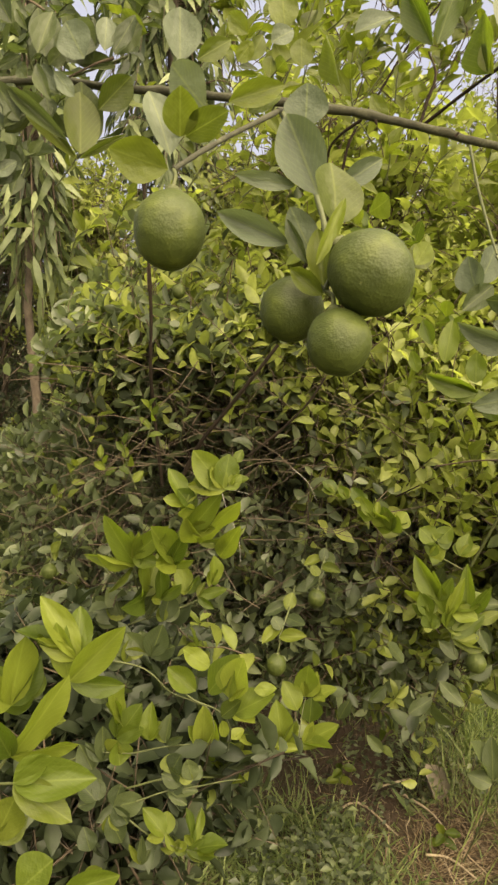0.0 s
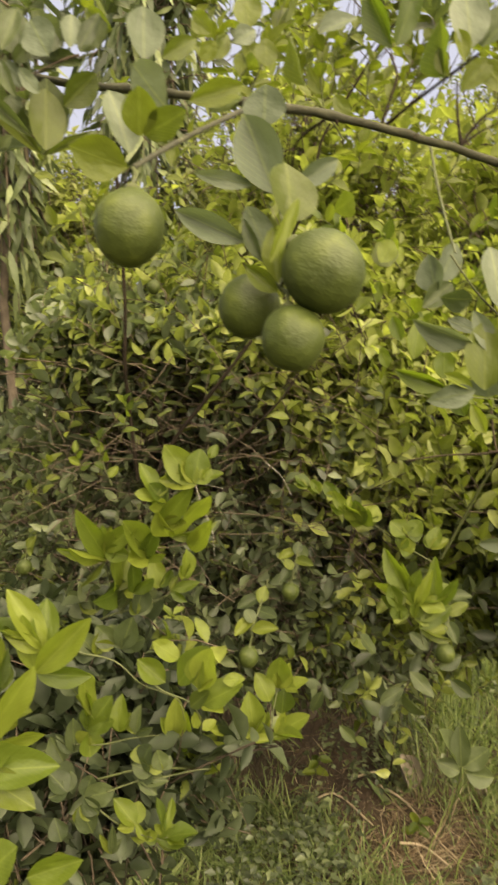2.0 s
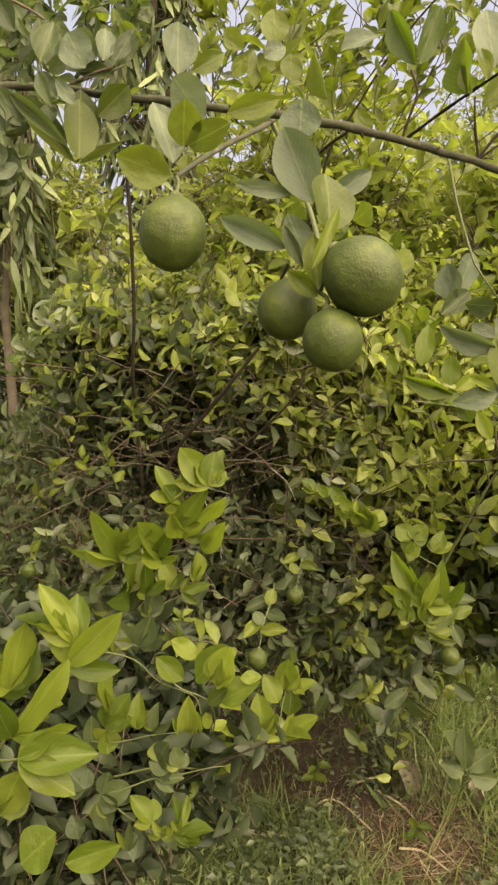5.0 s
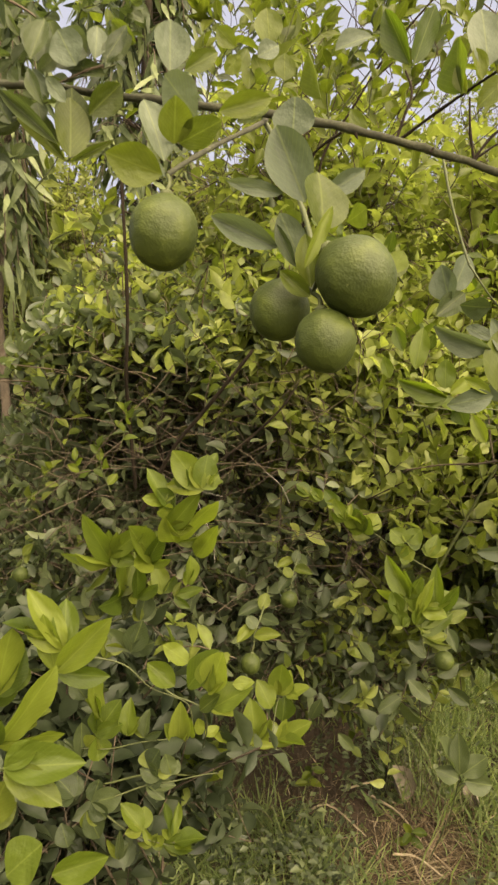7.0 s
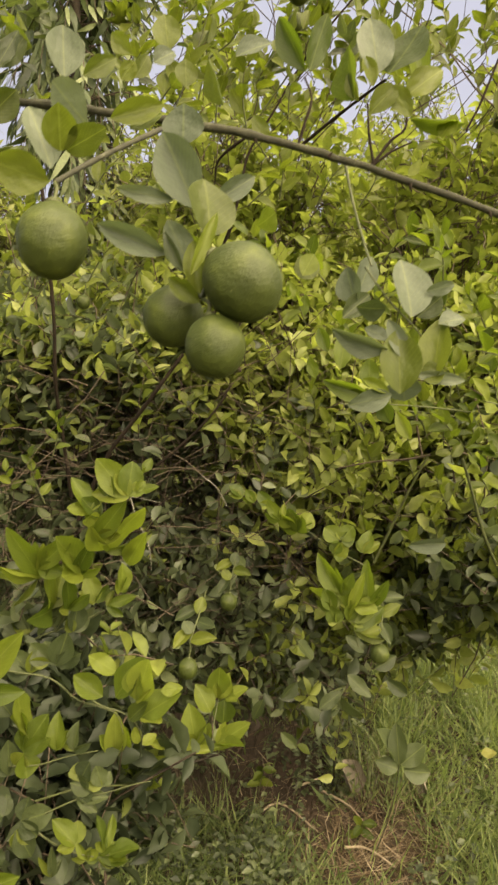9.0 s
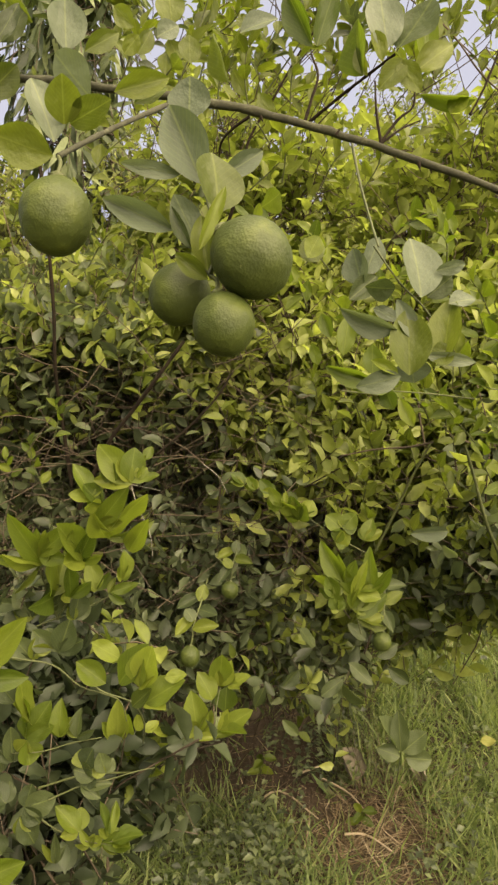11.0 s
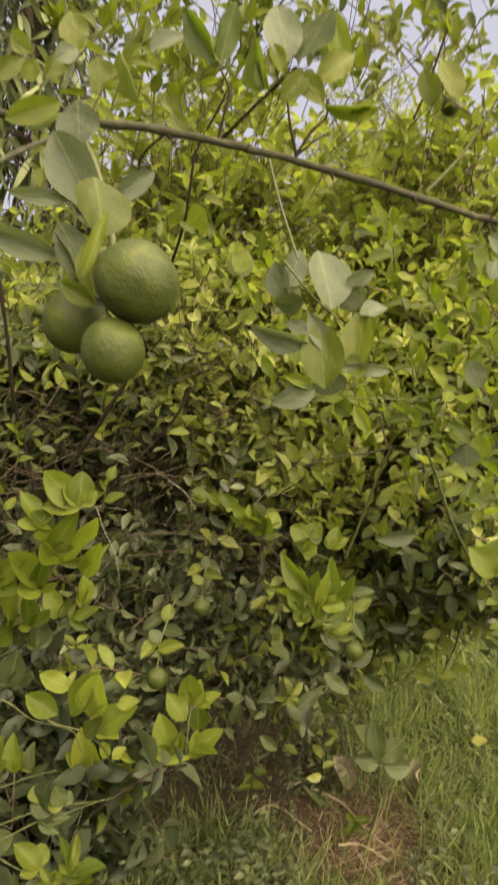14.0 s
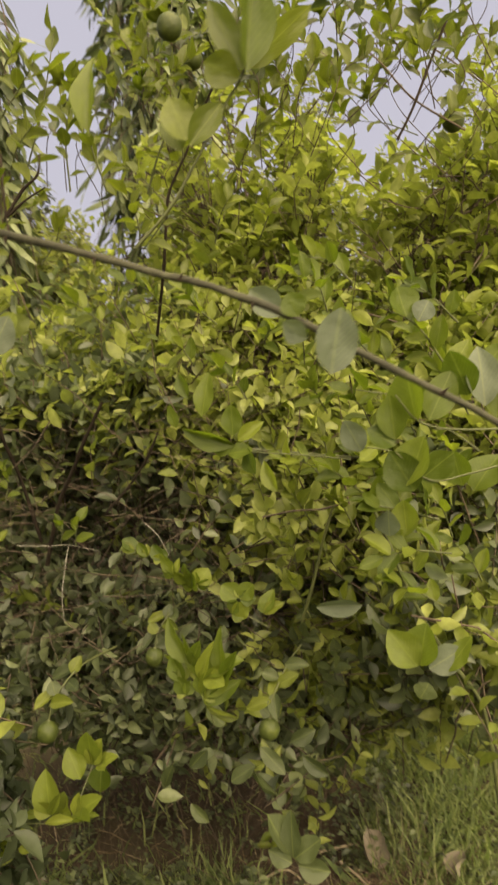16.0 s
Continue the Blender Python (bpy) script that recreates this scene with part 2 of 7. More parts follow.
# ---- mesh helpers ----
def unit_leaf(across, along, fold=0.18, curl=0.12, wave=0.0, early=0.92, full=0.8):
    """A leaf 1 long along +y and 1 wide along x, facing +z: an ellipse with a short point, vertices and quads."""
    v, q = [], []
    for j in range(along + 1):
        s = j / along
        w = 0.5 * math.sin(math.pi * s ** early) ** full if 0 < j < along else 0.015
        for i in range(across + 1):
            u = 2 * i / across - 1
            v.append((u * w, s, fold * abs(u) ** 1.3 * w - curl * s * s + wave * math.sin(8 * s + 1.6 * u) * u * u * w))
    for j in range(along):
        for i in range(across):
            a = j * (across + 1) + i
            q.append((a, a + 1, a + across + 2, a + across + 1))
    return np.array(v), np.array(q)


def quad_mesh(name, verts, quads, material, smooth=True):
    me = bpy.data.meshes.new(name)
    me.vertices.add(len(verts))
    me.vertices.foreach_set("co", np.ascontiguousarray(verts, dtype=np.float32).ravel())
    me.loops.add(quads.size)
    me.loops.foreach_set("vertex_index", np.ascontiguousarray(quads, dtype=np.int32).ravel())
    me.polygons.add(len(quads))
    me.polygons.foreach_set("loop_start", np.arange(0, quads.size, 4, dtype=np.int32))
    me.update(calc_edges=True)
    me.polygons.foreach_set("use_smooth", np.full(len(quads), smooth, dtype=bool))
    me.materials.append(material)
    me.validate()
    return me


def units(v):
    return v / np.maximum(np.linalg.norm(v, axis=-1, keepdims=True), 1e-9)


def leaf_cloud(name, at, along, facing, length, width, material, shape):
    """Many leaves in one mesh."""
    tv, tq = shape
    d = units(np.asarray(along, float))
    x = units(np.cross(d, np.asarray(facing, float)))
    z = np.cross(x, d)
    ln, wd = np.asarray(length)[:, None, None], np.asarray(width)[:, None, None]
    v = np.asarray(at)[:, None] + x[:, None] * tv[None, :, :1] * wd + d[:, None] * tv[None, :, 1:2] * ln + z[:, None] * tv[None, :, 2:] * ln
    q = tq[None] + (np.arange(len(d)) * len(tv))[:, None, None]
    return quad_mesh(name, v.reshape(-1, 3), q.reshape(-1, 4), material)


def tubes(name, lines, material, sides=5):
    """Tapered round stems: lines of (points, radii)."""
    vs, qs, n = [], [], 0
    ring = np.arange(sides) * 2 * math.pi / sides
    for pts, rad in lines:
        p = np.asarray(pts, float)
        t = units(np.gradient(p, axis=0))
        ref = np.array((0.0, 0.0, 1.0)) if abs(t[:, 2]).mean() < 0.9 else np.array((1.0, 0.0, 0.0))
        a = units(np.cross(t, ref))
        b = np.cross(t, a)
        r = np.asarray(rad, float)[:, None, None]
        vs.append((p[:, None] + r * (a[:, None] * np.cos(ring)[None, :, None] + b[:, None] * np.sin(ring)[None, :, None])).reshape(-1, 3))
        k = np.arange(len(p) - 1)[:, None] * sides + np.arange(sides)[None]
        k2 = np.arange(len(p) - 1)[:, None] * sides + (np.arange(sides)[None] + 1) % sides
        qs.append(n + np.stack([k, k2, k2 + sides, k + sides], -1).reshape(-1, 4))
        n += len(p) * sides
    return quad_mesh(name, np.concatenate(vs), np.concatenate(qs), material)


def bend(a, b, n=5, sag=0.0, rng=None, jitter=0.0):
    """Points of a gently bowed line from a to b."""
    a, b = np.asarray(a, float), np.asarray(b, float)
    s = np.linspace(0, 1, n)[:, None]
    p = a + (b - a) * s
    p[:, 2] += sag * np.sin(math.pi * s[:, 0])
    if rng is not None and n > 2:
        p[1:-1] += rng.normal(0, jitter, (n - 2, 3))
    return p


def spline(points, per=6):
    """A smooth line through the given points."""
    p = np.asarray(points, float)
    e = np.vstack([2 * p[0] - p[1], p, 2 * p[-1] - p[-2]])
    out = []
    for i in range(len(p) - 1):
        a, b, c, d = e[i:i + 4]
        for s in np.arange(per) / per:
            out.append(0.5 * (2 * b + (c - a) * s + (2 * a - 5 * b + 4 * c - d) * s ** 2 + (3 * b - a - 3 * c + d) * s ** 3))
    return np.array(out + [p[-1]])


def thing(name, at, label, category, group="", kind=""):
    ob = new(name)
    ob.empty_display_size = 0.05
    ob.location = at
    return tagged(ob, label, category, group, kind)


def root_of(ob):
    while ob.parent:
        ob = ob.parent
    return Vector(ob.location)


def part(name, mesh, parent, label="", kind="", m=None):
    """Links a mesh, built in world places, under a thing or a part; m: its own pose instead."""
    ob = new(name, mesh)
    ob.parent = parent
    base = Matrix.Translation(-root_of(parent))
    ob.matrix_basis = base @ (m if m else Matrix()) if parent.parent is None else (m if m else Matrix())
    if parent.parent is not None and m:
        ob.matrix_basis = m
    return tagged(ob, label, kind=kind)


COARSE = unit_leaf(2, 2, 0.30, 0.15)
MEDIUM = unit_leaf(2, 4, 0.28, 0.14, 0.05, 0.9, 0.85)
BLADE = (np.array([(-0.5, 0, 0), (0.5, 0, 0), (0.4, 0.5, -0.05), (-0.4, 0.5, -0.05), (0.05, 1, -0.3), (-0.05, 1, -0.3)]), np.array([(0, 1, 2, 3), (3, 2, 4, 5)]))


def crown_points(rng, shapes, count, low, shell=0.5):
    """Places spread through a union of ellipsoids (x, y, z, rx, ry, rz), denser to the outside."""
    w = np.array([s[3] * s[4] * s[5] for s in shapes]) ** 0.75
    out = []
    while len(out) < count:
        s = shapes[rng.choice(len(shapes), p=w / w.sum())]
        d = units(rng.normal(size=3))
        p = np.array(s[:3]) + d * np.array(s[3:]) * (shell + (1 - shell) * rng.random()) ** 0.8 * (0.86 + 0.28 * noise.noise(Vector(d * 2.3) + Vector(s[:3])))
        if p[2] > low:
            out.append(p)
    return np.array(out)


def lime_tree(base, label, shapes, shoots, seed, leaf=0.05, sun_line=1.0, right_light=0.0, young=0.2, low=0.3, trunk=0.04, material=None, fine=False, group="lime trees", twig=0.0016, lean=0.35, keep=None, whorl=1.5, reach=0.62, shell=0.5):
    """A bushy citrus tree: short trunk, limbs, branches, thin shoots set with leaves."""
    rng = np.random.default_rng(seed)
    base = np.array(base, float)
    tree = thing("lime_tree", base, label, "tree", group)
    tips = crown_points(rng, shapes, shoots, low, shell)
    if keep is not None:
        tips = tips[[keep(p) for p in tips]]
    shoots = len(tips)
    mid = np.array([s[:3] for s in shapes]).mean(0)
    top = base + (mid - base) * 0.28
    n_b, n_l = max(8, shoots // 9), max(5, shoots // 55)
    limbs = tips[rng.choice(shoots, n_l, replace=False)]
    limbs = top + (limbs - top) * reach
    boughs = tips[rng.choice(shoots, n_b, replace=False)]
    near_l = np.argmin(((boughs[:, None] - limbs[None]) ** 2).sum(-1), 1)
    boughs = boughs + (limbs[near_l] - boughs) * 0.22
    near_b = np.argmin(((tips[:, None] - boughs[None]) ** 2).sum(-1), 1)
    part("trunk", tubes("trunk", [(bend(base - (0, 0, 0.05), top, 6, 0, rng, 0.015), np.linspace(trunk * 1.2, trunk, 6))], bark, 9), tree)
    for p in limbs:
        part("limb", tubes("limb", [(bend(top, p, 6, 0.06, rng, 0.02), np.linspace(trunk * 0.42, trunk * 0.1, 6))], bark, 6), tree)
    feet = [top + (limbs[k] - top) * rng.uniform(1.0 - reach, 1.0) for k in near_l]
    lines = [(bend(foot, p, 5, 0.02, rng, 0.02 + 0.03 * reach), np.linspace(trunk * 0.09, twig * 1.5, 5)) for foot, p in zip(feet, boughs)]
    leaves = {0: [], 1: [], 2: []}
    for tip, k in zip(tips, near_b):
        out = units(tip - mid)
        d = units(out * 0.55 + np.array((0, 0, lean)) + rng.normal(0, 0.5, 3))
        ln = rng.uniform(0.10, 0.26) * (leaf / 0.05) ** 0.5
        root = tip - d * ln
        p = bend(boughs[k] + (feet[k] - boughs[k]) * rng.uniform(0.0, 0.25), root, 3, 0.0, rng, 0.012)
        q = bend(root, tip, 3, 0.008, rng, 0.006)
        lines.append((np.vstack([p, q[1:]]), np.linspace(twig * 1.7, twig * 0.6, 5)))
        n = int(ln / (leaf * 0.33)) + rng.integers(2, 5)
        s = 1.0 - 0.92 * np.linspace(1.0, 0.0, n) ** whorl
        at = root + (tip - root) * s[:, None] + np.array((0, 0, 0.008)) * np.sin(math.pi * s)[:, None]
        a1 = units(np.cross(d, (0.3, 0.2, 1.0)))
        a2 = np.cross(d, a1)
        phi = rng.random() * 6.28 + np.arange(n) * 2.4
        side = a1 * np.cos(phi)[:, None] + a2 * np.sin(phi)[:, None]
        open_ = np.linspace(1.0, 0.62, n)[:, None]
        along = units(side * open_ + d * 0.38 + rng.normal(0, 0.18, (n, 3)) + (0, 0, -0.12 if tip[2] < 1.2 else 0.08))
        face = units(np.array((0, 0, 0.62)) + out * 0.85 + d * 0.5 + rng.normal(0, 0.42, (n, 3)))
        size = leaf * rng.uniform(0.62, 1.22, n) * np.where(s > 0.85, 0.75, 1.0)
        # paler leaves higher and towards +x also put the brighter light into colour
        sunny = (tip[2] - sun_line) / 0.9 + right_light * max(-0.45, tip[0] - base[0]) + rng.normal(0, 0.35)
        tone = 2 if rng.random() < young * (0.3 + max(0.0, sunny)) else (1 if sunny > 0.45 else 0)
        leaves[tone].append((at, along, face, size, size * rng.uniform(0.42, 0.58, n)))
    part("twigs", tubes("twigs", lines, twig_brown, 3), tree, kind="stuff")
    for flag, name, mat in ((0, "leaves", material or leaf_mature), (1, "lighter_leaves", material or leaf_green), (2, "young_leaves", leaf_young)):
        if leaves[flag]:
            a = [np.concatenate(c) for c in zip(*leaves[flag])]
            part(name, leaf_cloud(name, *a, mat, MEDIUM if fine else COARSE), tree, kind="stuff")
    return tree


# ---- ground ----
def height(x, y):
    return 0.05 * noise.noise(Vector((x * 0.9, y * 0.9, 0.3))) + 0.018 * noise.noise(Vector((x * 4.5, y * 4.5, 1.7))) + 0.02


def build_ground():
    axis_x = np.concatenate([[-400, -120, -40, -15, -7], np.linspace(-3.5, 4.5, 81), [8, 15, 40, 120, 400]])
    axis_y = np.concatenate([[-400, -120, -40, -15, -6], np.linspace(-2.0, 7.0, 91), [10, 16, 40, 120, 400]])
    v = np.array([(x, y, height(x, y)) for y in axis_y for x in axis_x])
    w = len(axis_x)
    q = np.array([(j * w + i, j * w + i + 1, (j + 1) * w + i + 1, (j + 1) * w + i) for j in range(len(axis_y) - 1) for i in range(w - 1)])
    ob = new("ground", quad_mesh("ground", v, q, soil))
    return tagged(ob, "reddish-brown orchard soil with grass and litter", "ground", kind="structure")


ground = build_ground()


def blades(name, label, count, seed, box, tall, width, material, where, lean=0.35):
    rng = np.random.default_rng(seed)
    x, y = rng.uniform(box[0], box[1], count), rng.uniform(box[2], box[3], count)
    keep = np.array([rng.random() < where(a, b) for a, b in zip(x, y)])
    x, y = x[keep], y[keep]
    n = len(x)
    at = np.stack([x, y, [height(a, b) - 0.004 for a, b in zip(x, y)]], -1)
    up = rng.normal(0, lean, (n, 3))
    up[:, 2] = 1 if lean < 1 else rng.uniform(0.05, 0.5, n)
    tuft = np.array([0.9 + 0.9 * noise.noise(Vector((a * 3.1, b * 3.1, 2.0))) for a, b in zip(x, y)])
    me = leaf_cloud(name, at, up, rng.normal(0, 1, (n, 3)), rng.uniform(tall[0], tall[1], n) * tuft, rng.uniform(width[0], width[1], n), material, BLADE)
    return tagged(new(name, me), label, name.replace("_", " "), kind="stuff")


def patch(x, y):
    """1 on the bare littered patch, 0 on the grass."""
    return max(0.0, min(1.0, 1.5 - 2.0 * math.hypot((x - 0.57) / 0.50, (y - 1.84) / 0.66) + 0.7 * noise.noise(Vector((x * 3, y * 3, 5)))))


def verge(x, y):
    """1 where the fine turf grows, fading to 0 at its ragged rim."""
    edge = min(x + 1.5, 3.0 - x, y - 0.8, 4.3 - y) / 0.6 + 0.8 * noise.noise(Vector((x * 1.7, y * 1.7, 7.0)))
    return max(0.0, min(1.0, edge))


blades("grass", "short green weedy grass on the orchard floor", 135000, 11, (-1.5, 3.0, 0.8, 4.3), (0.04, 0.15), (0.002, 0.009), grass_green, lambda x, y: 0.9 * verge(x, y) * (1 - 0.95 * patch(x, y)) * (0.05 if x < 0.66 - 0.4 * abs(y - 2.4) and y > 1.92 + 0.1 * noise.noise(Vector((x * 4, y * 4, 3))) else 1.0), 0.75)
blades("far_grass", "rough grass between the orchard rows", 70000, 15, (-10, 11, -8, 10), (0.08, 0.26), (0.010, 0.024), grass_green, lambda x, y: (1 - 0.96 * verge(x, y)) * max(0.0, 1.0 - (math.hypot(x - 0.5, y - 1.0) / 9.5) ** 4), 0.5)
blades("dry_grass", "straw-coloured dead grass lying in a bare patch", 30000, 12, (-0.6, 1.8, 1.2, 2.7), (0.05, 0.17), (0.0014, 0.004), grass_dry, lambda x, y: 0.07 + 0.9 * patch(x, y), 1.2)


def weeds(count, seed, box=(-0.8, 1.7, 1.3, 2.8), material=None, label="low green broad-leaved weeds growing through the grass"):
    """Low broad-leaved weeds among the grass."""
    rng = np.random.default_rng(seed)
    heads = np.stack([rng.uniform(box[0], box[1], count), rng.uniform(box[2], box[3], count)], -1)
    heads = heads[[noise.noise(Vector((x * 2.2, y * 2.2, 9))) > -0.15 and patch(x, y) < 0.6 and x < 0.75 + 0.9 * ((x * 37.1 + y * 91.7) % 1.0 < 0.12) and (x > 0.45 or y < 1.87 or (x + 7.3 * y) % 0.1 < 0.02) for x, y in heads]]
    at, along, face, size = [], [], [], []
    for x, y in heads:
        n = rng.integers(4, 9)
        top = rng.uniform(0.03, 0.17)
        a = rng.random(n) * 6.283
        z = height(x, y) + top * rng.uniform(0.4, 1.0, n)
        out = np.stack([np.cos(a), np.sin(a), rng.uniform(-0.2, 0.5, n)], -1)
        at.append(np.stack([x + 0.012 * out[:, 0], y + 0.012 * out[:, 1], z], -1))
        along.append(out)
        face.append(np.array((0, 0, 1.0)) + rng.normal(0, 0.3, (n, 3)))
        size.append(rng.uniform(0.013, 0.036, n))
    size = np.concatenate(size)
    me = leaf_cloud("weeds", np.concatenate(at), np.concatenate(along), np.concatenate(face), size, size * 0.6, material or leaf_mature, COARSE)
    return tagged(new("weeds", me), label, "weeds", kind="stuff")


weeds(2800, 14)
weeds(420, 17, (0.72, 1.5, 1.45, 1.92), leaf_mature, "patch of light green broad-leaved weeds beside the straw")
blades("dead_stalks", "thin dead brown stalks, coloured darker for the shade under the trees", 1500, 16, (-1.2, 0.8, 1.85, 2.8), (0.08, 0.34), (0.0016, 0.0032), dead_stalk_shaded, lambda x, y: 0.8)


# ---- the trees ----
def hollow(p):
    """True inside the bare brown hollow in the front of the dense tree."""
    r = math.hypot((p[0] + 0.0) / 0.40, (p[2] - 1.22) / 0.24) + 0.35 * noise.noise(Vector(p * 4))
    return r < 1 and p[1] < 1.84 - 0.36 * r * r


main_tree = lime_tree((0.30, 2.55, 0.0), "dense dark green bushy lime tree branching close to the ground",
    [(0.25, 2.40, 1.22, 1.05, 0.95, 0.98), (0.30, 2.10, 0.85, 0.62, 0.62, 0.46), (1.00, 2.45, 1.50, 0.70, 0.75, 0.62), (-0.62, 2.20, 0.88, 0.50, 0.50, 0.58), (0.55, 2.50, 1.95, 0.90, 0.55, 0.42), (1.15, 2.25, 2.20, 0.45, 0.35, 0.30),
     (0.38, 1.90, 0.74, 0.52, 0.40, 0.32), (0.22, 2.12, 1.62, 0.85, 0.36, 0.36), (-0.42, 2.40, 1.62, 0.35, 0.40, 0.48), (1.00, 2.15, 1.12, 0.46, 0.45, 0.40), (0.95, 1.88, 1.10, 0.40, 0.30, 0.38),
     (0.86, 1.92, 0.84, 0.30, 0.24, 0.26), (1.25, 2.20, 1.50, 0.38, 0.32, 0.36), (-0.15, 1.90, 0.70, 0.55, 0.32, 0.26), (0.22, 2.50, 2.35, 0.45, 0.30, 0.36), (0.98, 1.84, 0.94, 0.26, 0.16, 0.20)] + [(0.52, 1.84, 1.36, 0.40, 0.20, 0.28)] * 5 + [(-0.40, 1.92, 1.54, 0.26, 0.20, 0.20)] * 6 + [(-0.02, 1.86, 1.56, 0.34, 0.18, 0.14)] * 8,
    5200, 21, 0.056, young=0.10, sun_line=0.74, right_light=1.5, fine=True, low=0.33, keep=lambda p: not hollow(p) and (p[1] < 2.65 or (p[0] * 91.3 + p[2] * 57.1) % 1.0 < 0.35) and (p[2] > 0.50 or p[0] > 0.32 or p[1] > 2.2) and (p[1] < 1.65 or (abs(p[0] - 0.22) < 0.45 and noise.noise(Vector(p * 5)) > -0.02) or (p[0] > 0.75 and (p[2] < 2.1 or noise.noise(Vector(p * 6)) > 0.05)) or p[2] < 2.42 + 0.25 * noise.noise(Vector((p[0] * 3, 0, 4)))))
near_tree = lime_tree((-0.80, 1.15, 0.0), "lime tree with grey-green leaves and one long branch of fruit", [(-0.32, 1.04, 0.74, 0.36, 0.22, 0.32), (-0.60, 1.05, 0.80, 0.30, 0.25, 0.34), (-0.14, 1.08, 0.86, 0.20, 0.16, 0.24), (-0.34, 1.12, 1.02, 0.26, 0.15, 0.16), (-0.26, 1.06, 1.00, 0.24, 0.12, 0.20), (-0.10, 1.10, 1.00, 0.13, 0.10, 0.14)], 720, 22, 0.056, young=0.04, fine=True, low=0.35, trunk=0.02, material=leaf_dull)
right_tree = lime_tree((1.60, 1.10, 0.0), "lime tree with bright yellow-green young shoots", [(1.16, 1.98, 1.55, 0.26, 0.24, 0.28), (0.98, 1.88, 1.62, 0.30, 0.16, 0.22), (0.94, 1.74, 1.36, 0.32, 0.14, 0.20), (0.92, 1.62, 1.14, 0.30, 0.13, 0.16), (0.88, 1.56, 0.98, 0.24, 0.12, 0.13), (0.83, 1.42, 1.10, 0.18, 0.09, 0.12)], 1050, 23, 0.055, young=0.26, sun_line=0.70, fine=True, low=0.6, trunk=0.025)
# dark leaf colour here stands in for deep shade behind the weeping tree
lime_tree((-1.90, 4.10, 0.0), "green lime tree standing behind in the row", [(-1.9, 4.1, 1.7, 1.1, 0.9, 1.6), (-1.95, 4.6, 2.3, 0.5, 0.5, 1.2)], 1500, 24, 0.056, young=0.1, material=leaf_dull)
lime_tree((-1.15, 3.70, 0.0), "light green lime tree with a loose crown behind the dense one", [(-1.00, 3.7, 1.7, 0.42, 0.45, 0.85), (-1.02, 3.6, 2.15, 0.30, 0.35, 0.45)], 520, 29, 0.054, young=0.08, material=leaf_far, lean=0.1, reach=0.9, shell=0.15, twig=0.0012)
lime_tree((2.20, 4.80, 0.0), "tall green lime tree standing behind in the row", [(2.1, 4.8, 2.0, 1.2, 0.9, 1.35)], 1200, 25, 0.056, young=0.08, material=leaf_far, lean=0.1, reach=0.9, shell=0.15, twig=0.0012)
lime_tree((0.25, 4.70, 0.0), "slender light green tree further back in the orchard", [(-0.15, 4.9, 2.3, 0.50, 0.4, 0.85), (0.27, 4.7, 2.4, 0.36, 0.40, 1.45), (0.27, 4.7, 2.9, 0.22, 0.25, 0.85), (0.1, 5.0, 1.6, 1.5, 0.7, 1.5), (-0.3, 4.6, 2.1, 0.5, 0.5, 1.0), (0.85, 4.5, 1.9, 0.6, 0.5, 1.25)], 2500, 26, 0.056, young=0.08, material=leaf_far, lean=0.1, reach=0.9, shell=0.15, twig=0.0012, group="")
lime_tree((1.60, 5.00, 0.0), "tall airy lime tree at the back of the orchard", [(1.6, 5.0, 2.4, 0.62, 0.55, 1.7), (1.15, 4.9, 2.2, 0.5, 0.5, 1.3)], 900, 28, 0.054, young=0.08, material=leaf_far, lean=0.1, reach=0.9, shell=0.15, twig=0.0012)
for x, y, k in ((-4.6, 6.8, 1), (-2.6, 6.2, 2), (-0.6, 7.2, 3), (1.4, 7.4, 4), (3.2, 6.4, 5), (5.2, 7.2, 6)):
    lime_tree((x, y, 0.0), "dense green lime tree in the far row", [(x, y, 1.5, 1.5, 1.0, 1.35)], 520, 60 + k, 0.10, young=0.1, low=0.1, material=leaf_mature, twig=0.004)


# unseen trees added behind the camera, across the path, to shade the low front
for x, y, k in ((-1.9, -2.4, 7), (0.2, -2.7, 8), (2.4, -2.3, 9)):
    lime_tree((x, y, 0.0), "unseen lime tree added across the path to shade the low front", [(x, y, 1.4, 1.1, 0.8, 1.2)], 420, 60 + k, 0.09, young=0.1, low=0.2, material=leaf_mature, twig=0.003)


# ---- weeping mast trees ----
NARROW = unit_leaf(2, 6, 0.03, 0.10, 0.06, 0.75, 0.7)


